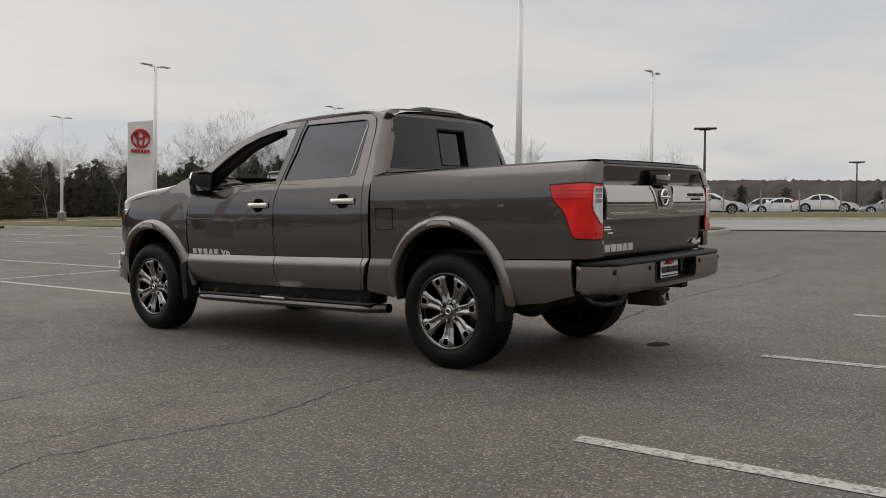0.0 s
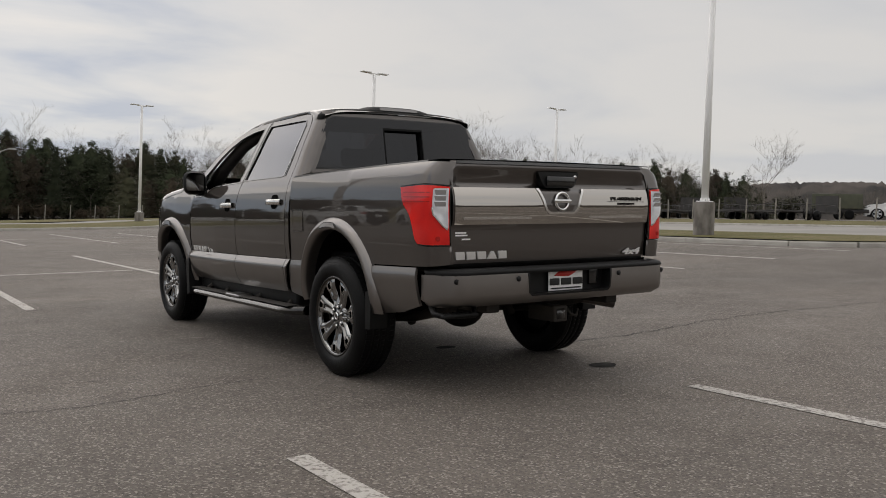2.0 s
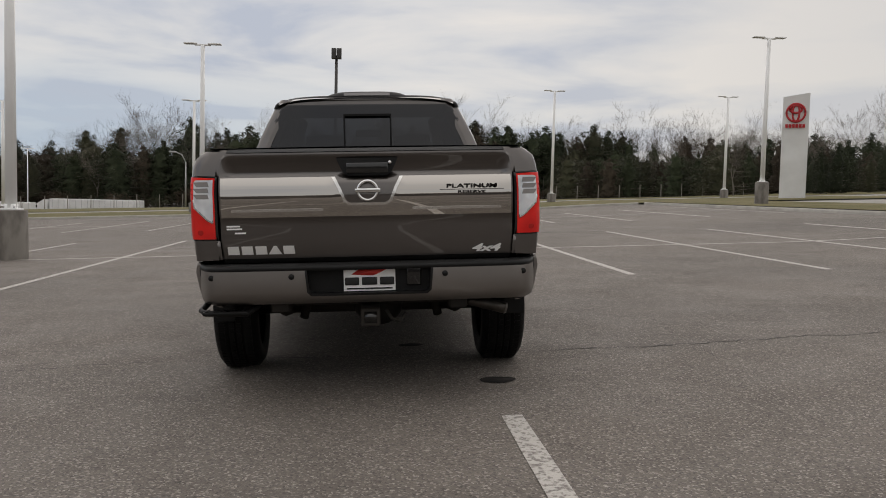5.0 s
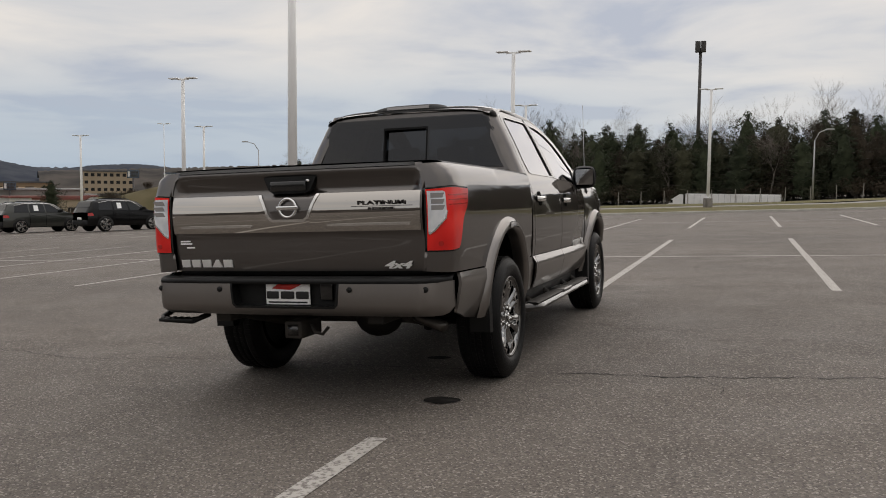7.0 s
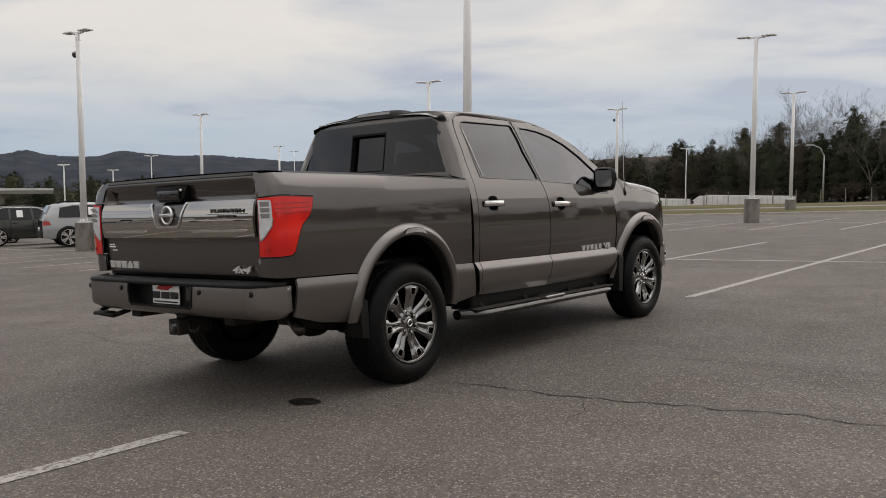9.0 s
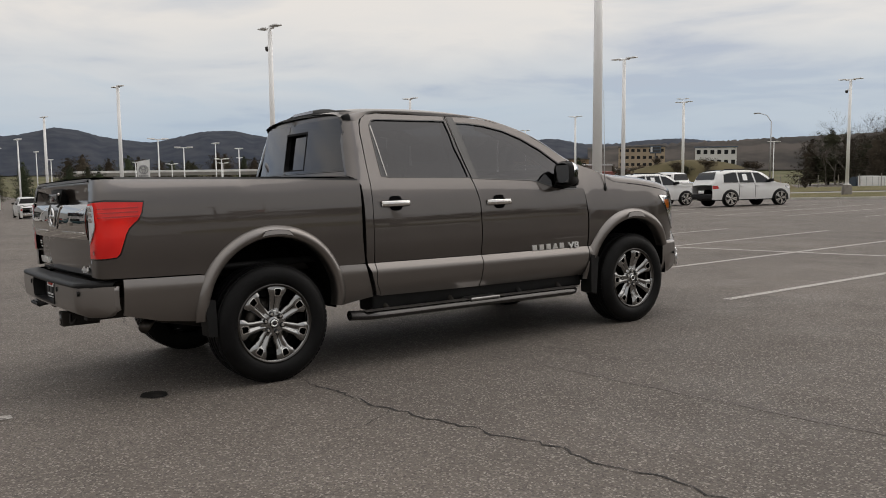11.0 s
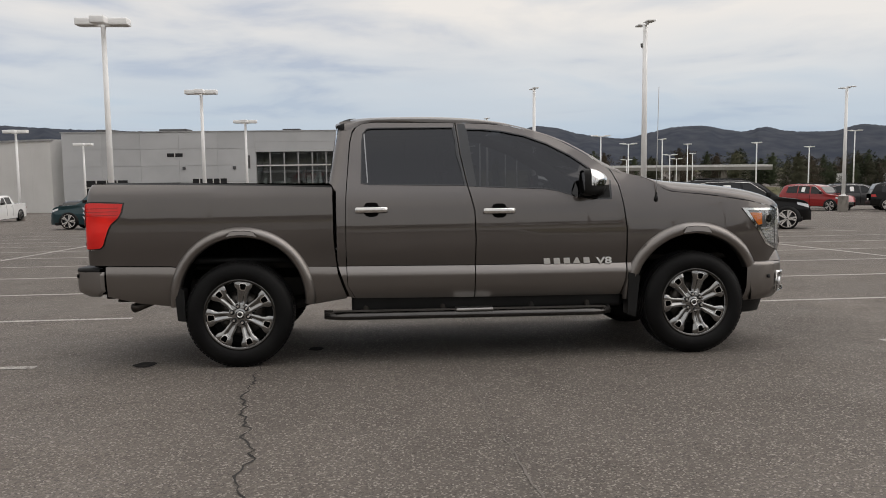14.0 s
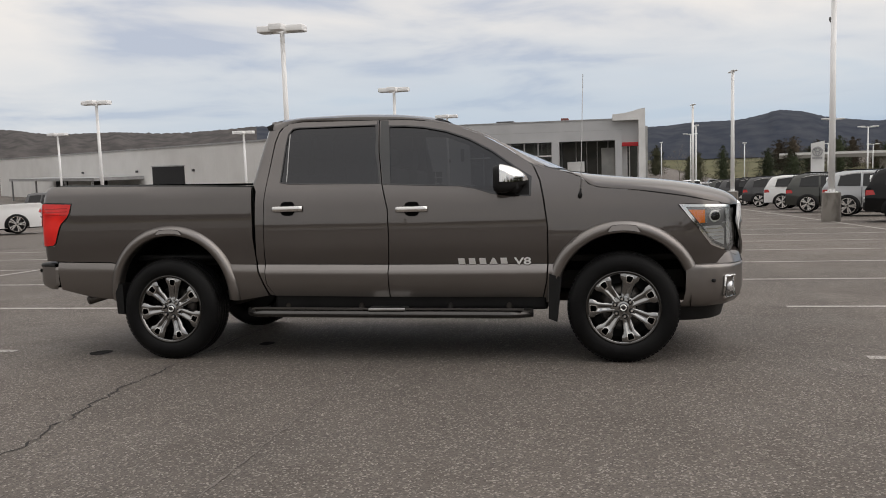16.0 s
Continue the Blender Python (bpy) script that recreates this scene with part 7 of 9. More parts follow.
# dark scrub woods in the western valley, before the hills
for i in range(66):
    thick = i % 5 < 3
    a, d = radians(rt.uniform(-62.5, -50) if thick else rt.uniform(-88, -42)), (rt.uniform(186, 225) if thick else rt.uniform(160, 300))
    kind, own = ("evergreen_tree", BROAD) if thick or i % 2 else ("bare_tree", BARES)
    before_bridge = -77 < math.degrees(a) < -63 and d < 252
    plant(kind, rt.choice(own), 7 + d * math.sin(a), d * math.cos(a), rt.uniform(0.55, 0.88) if thick else rt.uniform(0.2, 0.35) if before_bridge else rt.uniform(0.45, 0.9), "mixed winter tree in the valley", "valley trees", rt)

# a brown and green wood at the foot of the hills, behind the overpass
for i in range(30):
    a, d = radians(-79 + 17 * (i + rt.uniform(0.1, 0.9)) / 30), rt.uniform(262, 320)
    kind, own = ("evergreen_tree", BROAD) if i % 3 else ("bare_tree", BARES)
    plant(kind, rt.choice(own), 7 + d * math.sin(a), d * math.cos(a), rt.uniform(0.75, 1.15), "mixed winter tree at the foot of the hills", "valley trees", rt)

# ---- hills ----
WOODED = material("wooded_hillside", (0.040, 0.038, 0.036), 0.95, color2=(0.085, 0.074, 0.066), scale=0.03, detail=14, spread=(0.4, 0.62), bump=1.0, bump_scale=0.05, specular=0.05)
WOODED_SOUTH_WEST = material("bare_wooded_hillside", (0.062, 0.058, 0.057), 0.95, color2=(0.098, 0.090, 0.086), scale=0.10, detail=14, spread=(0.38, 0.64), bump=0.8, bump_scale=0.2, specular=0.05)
# the blue of distance haze is mixed into the next two hill colours
HAZED_WEST = material("haze_tinted_woods", (0.033, 0.040, 0.055), 0.95, color2=(0.055, 0.060, 0.072), scale=0.07, detail=14, spread=(0.36, 0.66), bump=0.6, bump_scale=0.2, specular=0.05)
HAZE_HILL = material("haze_tinted_far_hill", (0.085, 0.092, 0.105), 0.95, color2=(0.065, 0.070, 0.080), scale=0.006, detail=12, specular=0.05)


def hill(name, b0, b1, dist, tops, depth, mat, label, seed, fuzz):
    """A ridge seen from the lot: bearings from north, clockwise; tops are (bearing, degrees above level)."""
    crest = curve_of(tops)
    n = int((b1 - b0) * 9)

    def at(s, t):
        b = b0 + (b1 - b0) * s
        d = dist + depth * t
        e = math.tan(radians(max(0.05, crest(b)))) * (dist + depth * 0.6)
        e += fuzz * (0.0, 0.1, 0.3, 0.6, 1.0, 1.0, 0.5)[int(round(t * 6))] * (noise.noise(Vector((b * 4.0, seed, 0))) + 0.6 * noise.noise(Vector((b * 13.0, seed, 3))) + 0.35 * noise.noise(Vector((b * 40.0, seed, 5))))
        prof = (0.0, 0.35, 0.68, 0.90, 1.0, 0.97, 0.7)[int(round(t * 6))]
        bulge = 1 + 0.10 * noise.noise(Vector((b * 1.1, t * 2.2, seed)))
        return (5 + d * math.sin(radians(b)), d * math.cos(radians(b)), -6 + (e + 7.5) * prof * (bulge if 0 < t < 0.6 else 1))
    return tagged(part(name, grid(n, 6, at), mat), label, "hills", kind="structure")


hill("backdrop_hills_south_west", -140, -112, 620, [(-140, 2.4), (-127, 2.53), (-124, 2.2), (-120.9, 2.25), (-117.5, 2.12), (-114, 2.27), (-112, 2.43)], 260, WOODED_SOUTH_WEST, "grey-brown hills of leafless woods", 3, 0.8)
hill("backdrop_hills_west", -112, -31, 620, [(-112, 2.43), (-108, 2.2), (-103.4, 2.08), (-97.2, 2.05), (-92, 1.7), (-88, 1.5), (-85.6, 1.52), (-83.6, 1.68), (-81.5, 1.69), (-79.9, 1.92), (-78.6, 2.2), (-77.6, 2.1), (-76, 1.67), (-74.6, 1.45), (-73.2, 1.3), (-71.5, 1.62), (-69.8, 1.98), (-68.3, 2.03), (-66.8, 1.75), (-65.7, 1.6), (-64.5, 1.85), (-63.2, 1.58), (-61.8, 1.5), (-60.7, 1.5), (-59, 1.88), (-57.8, 1.75), (-55.6, 1.6), (-53.7, 1.65), (-52, 1.52), (-50.4, 1.42), (-48.7, 1.26), (-47.4, 1.31), (-45.4, 0.98), (-44.3, 0.83), (-41.5, 1.12), (-39.4, 1.22), (-36, 0.95), (-33, 1.05), (-31, 0.7)], 260, HAZED_WEST, "dark wooded hills tinted blue for haze", 3, 0.55)
hill("backdrop_hills_far", -72, -30, 1500, [(-72, 1.2), (-63, 1.4), (-58, 1.5), (-51, 1.3), (-46, 0.95), (-38, 0.9), (-30, 0.6)], 500, HAZE_HILL, "far ridge tinted blue-grey for haze", 8, 3.0)
hill("backdrop_hills_east", 44, 100, 420, [(44, 2.8), (50, 3.1), (56, 3.6), (60, 3.7), (64, 3.6), (70, 3.6), (78, 3.5), (88, 3.2), (100, 2.6)], 160, WOODED, "low brown wooded rise beyond the pasture", 5, 1.2)
# the southern hills are added out of view, to darken reflections on the truck
hill("backdrop_hills_south", 98, 222, 380, [(98, 2.4), (115, 3.0), (135, 4.6), (150, 4.0), (170, 5.2), (190, 4.4), (205, 4.2), (222, 2.6)], 160, WOODED, "unseen dark hills added south of the lot for reflections", 9, 1.5)
hill("backdrop_hills_north", -45, 50, 520, [(-45, 0.7), (-30, 1.3), (-15, 1.9), (10, 2.1), (30, 2.0), (50, 1.8)], 160, WOODED, "dark wooded rise behind the tree line", 6, 1.2)


# ---- buildings ----
CLAD = material("grey_metal_cladding", (0.47, 0.475, 0.48), 0.55, 0.0, color2=(0.42, 0.425, 0.43), scale=0.4, vary=0.05)
CLAD_WHITE = material("white_metal_siding", (0.68, 0.67, 0.65), 0.55, color2=(0.62, 0.61, 0.59), scale=0.3)
PORTAL_WHITE = material("white_panel", (0.74, 0.74, 0.73), 0.5, color2=(0.6, 0.595, 0.58), scale=0.5)
SIGN_RED = material("sign_red", (0.42, 0.015, 0.02), 0.4)
# near-black for solid slabs: the unlit inside of windows and bays as colour
DARK_VOID = material("painted_dark_inside", (0.012, 0.012, 0.013), 0.9)
SHOP_GLASS = glass("shop_glass", (0.74, 0.78, 0.78))
ENTRY_GLASS = material("dark_entry_glass", (0.022, 0.026, 0.024), 0.06, color2=(0.045, 0.05, 0.042), scale=0.5, coat=0.5)
BACK_WALL = material("grey_hall_wall", (0.42, 0.42, 0.40), 0.7, color2=(0.30, 0.30, 0.29), scale=0.8)
ROOF_DARK = material("roof_unit", (0.06, 0.06, 0.065), 0.7, color2=(0.1, 0.1, 0.1), scale=1.0)
BRICK_TAN = material("tan_render", (0.30, 0.21, 0.13), 0.85, color2=(0.24, 0.165, 0.10), scale=0.3)
TAN_PALE = material("pale_tan_render", (0.40, 0.32, 0.23), 0.85, color2=(0.34, 0.27, 0.19), scale=0.3)
ROOF_RED = material("faded_red_roof", (0.22, 0.07, 0.055), 0.7, color2=(0.17, 0.06, 0.05), scale=0.4)
YELLOW = material("yellow_fascia", (0.42, 0.26, 0.06), 0.5)
BLUE_SIGN = material("blue_sign", (0.07, 0.10, 0.14), 0.5)


def showroom():
    """Flat-roofed dealership: clad block, glazed hall, recessed entry and a white portal."""
    X, Z0, Z1 = -80.0, -3.2, 6.15
    root = tagged(empty("dealership_building", Matrix.Translation((-2.12, -0.29, -2.36)) @ Matrix.Scale(1.287, 4)), "grey-clad car dealership with glass hall and white portal", "building")
    # cladding in separate sheets over a core
    part("core", block((X - 30, -28.6, Z0), (X - 0.12, -10.0, Z1 - 0.05)), CLAD, root, smooth=False)
    rows, cols = [(Z0, 1.2), (1.2, 2.85), (2.85, 4.5), (4.5, Z1)], 5
    for i in range(cols):
        for a, b in rows:
            y0, y1 = -28.6 + 18.6 * i / cols, -28.6 + 18.6 * (i + 1) / cols
            part("panel", block((X - 0.12, y0 + 0.006, a + 0.012), (X, y1 - 0.006, b - 0.012), 0.006, 1), CLAD, root, smooth=False)
    for y0, y1, z0, z1, n, rows in ((-18.6, -17.1, 3.72, 4.08, 2, 1), (-26.5, -22.5, 0.1, 1.5, 4, 2), (-20.8, -17.4, 0.1, 1.2, 4, 1), (-16.2, -12.9, -0.2, 1.55, 5, 3)):
        w = part("window", block((X - 0.02, y0, z0), (X + 0.03, y1, z1)), DARK_VOID, root, smooth=False)
        for k in range(1, n):
            part("mullion", block((X + 0.02, y0 + (y1 - y0) * k / n - 0.045, z0), (X + 0.05, y0 + (y1 - y0) * k / n + 0.045, z1)), CLAD_WHITE, w, smooth=False)
        for k in range(1, rows):
            part("mullion", block((X + 0.02, y0, z0 + (z1 - z0) * k / rows - 0.045), (X + 0.046, y1, z0 + (z1 - z0) * k / rows + 0.045)), CLAD_WHITE, w, smooth=False)
    for y in (-17.0, -12.1):
        part("wall_lamp", block((X, y - 0.14, 2.45), (X + 0.15, y + 0.14, 2.75), 0.02), ROOF_DARK, root)
    part("wall_louvre", block((X, -10.9, 2.5), (X + 0.06, -10.55, 3.8), 0.01), ROOF_DARK, root)
    # glazed hall
    TOP = 4.12
    part("hall_back", block((X - 30, -10.0, Z0), (X - 6.0, 8.0, Z1 - 0.6)), BACK_WALL, root, smooth=False)
    part("hall_floor", block((X - 12, -10.0, Z0), (X - 0.3, 8.0, -1.6)), CONCRETE, root, smooth=False)
    part("hall_ceiling", block((X - 12, -10.0, TOP + 0.04), (X - 0.3, 6.5, TOP + 0.2)), PORTAL_WHITE, root, smooth=False)
    part("fascia", block((X - 12, -10.0, TOP), (X, 5.2, Z1), 0.03), CLAD, root, smooth=False)
    part("fascia_joint", block((X - 0.01, -10.0, 5.10), (X + 0.012, 5.2, 5.13)), STEEL_GREY, root, smooth=False)
    part("column", block((X - 0.9, -1.67, Z0), (X + 0.02, -0.95, TOP), 0.02), CLAD, root, smooth=False)
    part("column", block((X - 0.9, 4.55, Z0), (X + 0.02, 5.2, TOP), 0.02), CLAD, root, smooth=False)
    bay = 8.33 / 6
    for i in range(7):
        y = -10.0 + bay * i
        part("mullion", block((X - 0.35, y - 0.06, -1.6), (X - 0.2, y + 0.06, TOP)), STEEL_GREY, root, smooth=False)
        if i < 6:
            for z0, z1 in ((-1.6, 2.72), (2.84, TOP)):
                p = part("pane", block((X - 0.29, y + 0.06, z0), (X - 0.27, y + bay - 0.06, z1)), SHOP_GLASS, root, smooth=False)
                p.visible_shadow = False
    part("transom", block((X - 0.35, -10.0, 2.72), (X - 0.2, -1.67, 2.84)), CLAD_WHITE, root, smooth=False)
    part("entry_back", block((X - 5.4, -0.95, Z0), (X - 5.2, 4.55, TOP)), ENTRY_GLASS, root, "dark glazed entrance wall", smooth=False)
    for y in (-0.9, 0.6, 1.7, 2.8, 3.9):
        part("mullion", block((X - 5.22, y - 0.05, -1.6), (X - 5.12, y + 0.05, TOP)), STEEL_GREY, root, smooth=False)
    part("entry_post", block((X - 3.2, 3.2, -1.6), (X - 2.0, 4.5, 3.4), 0.03), BACK_WALL, root, smooth=False)
    part("entry_counter", block((X - 2.2, -0.2, -1.6), (X - 1.4, 1.5, 2.1), 0.03), PORTAL_WHITE, root, "white counter by the entrance", smooth=False)
    # stands, desks and a display wall in the hall
    rs = random.Random(31)
    for k in range(14):
        y, w, z1 = -9.5 + 7.6 * (k + rs.uniform(0.2, 0.8)) / 14, rs.uniform(0.14, 0.45), rs.uniform(0.9, 2.35)
        part("display_stand", block((X - 3.4 + 0.1 * (k % 3), y - w, -1.6), (X - 2.4, y + w, z1), 0.04), (PORTAL_WHITE, ROOF_DARK, STEEL_GREY, PORTAL_WHITE, BACK_WALL)[k % 5], root, smooth=False)
    for y in (-8.3, -5.7, -3.1):
        part("ceiling_strip", block((X - 4.0, y - 0.5, TOP - 0.2), (X - 2.0, y + 0.5, TOP - 0.12)), PORTAL_WHITE, root, smooth=False)
    part("mezzanine_rail", block((X - 4.3, -9.8, 2.0), (X - 4.1, -1.8, 2.25)), PORTAL_WHITE, root, smooth=False)
    # white portal: a beam whose top sweeps up to a tall end pillar, a clad wall and a red strip below it
    sweep = [(4.3, 6.0)] + [(4.3 + 2.5 * k / 6, 6.62 + 0.42 * (k / 6) ** 2) for k in range(7)] + [(7.42, 7.12), (7.42, Z0), (6.78, Z0), (6.78, 6.0)]
    portal = part("portal", prism(sweep, lambda u, v: Vector((X - 1.2, u, v)), (1.9, 0, 0)), PORTAL_WHITE, root, "white entrance portal with a swept top", smooth=False)
    part("portal_infill", block((X - 3, 5.2, 3.86), (X - 0.15, 6.78, 6.02)), CLAD, root, smooth=False)
    part("portal_sign", block((X - 0.4, 5.2, 3.48), (X + 0.05, 6.78, 3.86), 0.03), SIGN_RED, portal, "red strip over the entry")
    part("portal_door", block((X - 2.6, 5.2, -1.6), (X - 2.5, 6.78, 3.5)), ENTRY_GLASS, root, "dark glazed door", smooth=False)
    part("mullion", block((X - 2.48, 5.95, -1.6), (X - 2.40, 6.05, 3.5)), CLAD_WHITE, root, smooth=False)
    part("portal_post", block((X - 1.9, 5.2, -1.6), (X - 1.2, 5.75, 3.5), 0.02), PORTAL_WHITE, root, smooth=False)
    for y, s, h, mat in ((-6.85, 0.9, 0.42, ROOF_DARK), (-0.55, 0.38, 0.5, ROOF_RED), (-19.0, 1.4, 0.5, ROOF_DARK), (-26.0, 0.8, 0.5, ROOF_DARK)):
        part("roof_unit", block((X - 8, y - s, Z1 - 0.1), (X - 5, y + s, Z1 + h), 0.04), mat, root, smooth=False)
    part("parapet_cap", block((X - 30, -28.7, Z1), (X + 0.06, 5.2, Z1 + 0.09)), STEEL_GREY, root, smooth=False)


showroom()


def warehouse():
    ax, ay, bx, by = -81.0, -30.0, -150.0, -117.0
    L = math.hypot(bx - ax, by - ay)
    turn = math.degrees(math.atan2(by - ay, bx - ax))
    root = tagged(empty("service_building", Matrix.Translation((-2.12, -0.29, -2.75)) @ Matrix.Scale(1.287, 4) @ pose(ax, ay, 0, 0, 0, turn)), "long off-white ribbed metal service building with dark bay doors", "building")
    z1 = 5.9
    part("wall", block((0, -40, -3.2), (L, -0.15, z1)), CLAD_WHITE, root, smooth=False)
    for i in range(34):
        part("panel", block((L * i / 34 + 0.008, -0.15, -3.2), (L * (i + 1) / 34 - 0.008, 0.0, z1 - 0.15), 0.008, 1), CLAD_WHITE, root, smooth=False)
    part("eave_trim", block((-0.1, -0.3, z1 - 0.15), (L, 0.14, z1 + 0.05)), STEEL_GREY, root, smooth=False)
    for x0, x1, z0, zt in ((25, 35, -2.2, 3.3), (52, 58, -2.0, 1.8), (70, 76, -2.0, 1.8)):
        d = part("bay_door", block((x0, -0.1, z0), (x1, 0.06, zt)), DARK_VOID, root, "bay doorway with its dark inside painted on a slab", smooth=False)
        part("door_frame", block((x0 - 0.15, 0.0, zt), (x1 + 0.15, 0.12, zt + 0.15)), STEEL_GREY, d, smooth=False)
    for x in (22, 40, 62):
        part("wall_lamp", block((x, 0, 2.6), (x + 0.4, 0.25, 2.9), 0.03), ROOF_DARK, root)
    part("canopy", block((38, 0.0, 1.7), (78, 7.0, 2.15), 0.03), STEEL_GREY, root, "flat pale canopy", smooth=False)
    for x in (39, 50, 64, 77):
        part("canopy_post", block((x - 0.12, 6.7, -2.5), (x + 0.12, 6.94, 1.7)), STEEL_GREY, root, smooth=False)
    part("lean_to", block((34, 0.0, -3.0), (50, 3.0, 0.7), 0.03), CLAD_WHITE, root, smooth=False)


warehouse()


def far_building(name, x, y, turn, w, d, z0, z1, wall, label, storeys, cols, trim=None):
    root = tagged(empty(name, pose(x, y, 0, 0, 0, turn)), label, "building")
    part("wall", block((-w / 2, -d / 2, z0), (w / 2, d / 2, z1), 0.05), wall, root, smooth=False)
    part("roof", block((-w / 2 - 0.3, -d / 2 - 0.3, z1), (w / 2 + 0.3, d / 2 + 0.3, z1 + 0.35)), trim or ROOF_DARK, root, smooth=False)
    for s in range(storeys):
        for c in range(cols):
            zz = z0 + (z1 - z0) * (s + 0.35) / storeys
            xx = -w / 2 + w * (c + 0.5) / cols
            part("window", block((xx - w / cols * 0.28, -d / 2 - 0.04, zz), (xx + w / cols * 0.28, -d / 2 + 0.02, zz + (z1 - z0) / storeys * 0.42)), DARK_VOID, root, smooth=False)
    return root


far_building("hotel", -192, 222, 40, 15, 10, -2, 4.9, TAN_PALE, "pale tan roadside hotel on the rise", 3, 8)
far_building("hotel", -176, 240, 38, 13, 10, -2, 4.6, CLAD_WHITE, "low pale motel on the rise", 2, 6, BLUE_SIGN)
far_building("petrol_station", -158, 148, 46, 16, 8, -3.2, -0.3, CLAD_WHITE, "small white filling-station shop", 1, 5, YELLOW)
far_building("restaurant", -176, 168, 46, 18, 10, -3, 1.2, BRICK_TAN, "low brown roadside restaurant", 1, 5, ROOF_DARK)
far_building("shop_row", -196, 142, 52, 20, 10, -8, -1.6, CLAD_WHITE, "low pale roadside building", 1, 5, ROOF_DARK)


# small roadside buildings scattered down the valley
rv = random.Random(12)
for k in range(11):
    b, d = radians(-44 - 8.5 * (k + rv.uniform(0.1, 0.9)) / 11), rv.uniform(185, 330)
    wall, trim, words = rv.choice(((CLAD_WHITE, ROOF_DARK, "low white roadside shop with a dark roof"), (TAN_PALE, ROOF_RED, "low tan roadside diner with a red roof"), (ROAD, STEEL_GREY, "low grey roadside store"), (BRICK_TAN, ROOF_DARK, "low brown roadside store"), (CLAD_WHITE, ROOF_RED, "low pale roadside shop with a red roof")))
    top = -1.2 + rv.uniform(-1.4, 1.5) * d / 250
    far_building("roadside_shop", 7 + d * math.sin(b), d * math.cos(b), math.degrees(-b) + rv.uniform(-18, 18), rv.uniform(9, 24), rv.uniform(7, 11), -9, top, wall, words, 1, rv.randint(3, 5), trim)


def filling_canopy(x, y, turn):
    z = height(x, y)
    root = tagged(empty("station_canopy", pose(x, y, z, 0, 0, turn)), "filling-station canopy with a yellow fascia", "canopy")
    part("roof", block((-9, -4, 4.0), (9, 4, 4.9), 0.05), YELLOW, root, smooth=False)
    for sx in (-6, 0, 6):
        part("column", block((sx - 0.25, -0.25, 0), (sx + 0.25, 0.25, 4.0)), CLAD_WHITE, root, smooth=False)
        part("pump", block((sx - 0.4, 1.0, 0), (sx + 0.4, 1.8, 1.7), 0.05), SIGN_RED, root)


filling_canopy(-150, 158, 46)
filling_canopy(-172, 140, 50)


def overpass():
    root = tagged(empty("overpass"), "pale concrete highway overpass on piers", "bridge")
    d = 250.0
    pts = [(7 + d * math.sin(radians(b)), d * math.cos(radians(b))) for b in (-78, -64)]
    (x0, y0), (x1, y1) = pts
    L = math.hypot(x1 - x0, y1 - y0)
    m = pose(x0, y0, 0, 0, 0, math.degrees(math.atan2(y1 - y0, x1 - x0)))
    part("deck", block((0, -5, -2.0), (L, 5, -1.1), 0.05), ROAD, root, smooth=False, at=m)
    part("parapet", block((0, 4.7, -1.1), (L, 5, -0.6)), PORTAL_WHITE, root, smooth=False, at=m)
    part("parapet", block((0, -5.02, -1.1), (L, -4.7, -0.6)), PORTAL_WHITE, root, smooth=False, at=m)
    for i in range(1, 5):
        part("pier", block((L * i / 5 - 0.8, -4, -9), (L * i / 5 + 0.8, 4, -2.0), 0.1), CONCRETE, root, smooth=False, at=m)


overpass()


# ---- signs ----
def pylon_sign(x, y, turn, w, h, red, label):
    z = height(x, y)
    root = tagged(empty("pylon_sign", pose(x, y, z, 0, 0, turn)), label, "sign")
    part("slab", grid(10, 16, lambda s, t: (w * (s - 0.5) * (0.97 + 0.03 * t), -0.18 + 0.10 * (s * 2 - 1) ** 2, h * t + (0.25 * s if t == 1 else 0))), PORTAL_WHITE, root, "white slab")
    part("slab_back", block((-w / 2, -0.08, -0.4), (w / 2, 0.25, h), 0.03), PORTAL_WHITE, root, smooth=False)
    col = SIGN_RED if red else STEEL_GREY
    c = h * 0.845
    for rx, rz, dz in ((0.44 * w, 0.36 * w, 0.0), (0.16 * w, 0.34 * w, 0.0), (0.28 * w, 0.15 * w, 0.14 * w)):
        part("emblem_ring", tube([(rx * math.cos(a) * 0.8, -0.24, c + dz + rz * math.sin(a)) for a in [2 * math.pi * k / 24 for k in range(25)]], 0.045 * w, 6), col, root)
    for i in range(6):
        xa = -0.38 * w + i * 0.128 * w
        part("sign_bar", block((xa, -0.26, h * 0.70), (xa + 0.10 * w, -0.20, h * 0.735)), col, root, smooth=False)
    return root


pylon_sign(27.1, 48.1, -28, 1.6, 6.6, True, "white dealer pylon sign with a red emblem")
pylon_sign(-92.3, 26.8, 74, 1.35, 5.6, False, "white dealer pylon sign with a grey emblem")


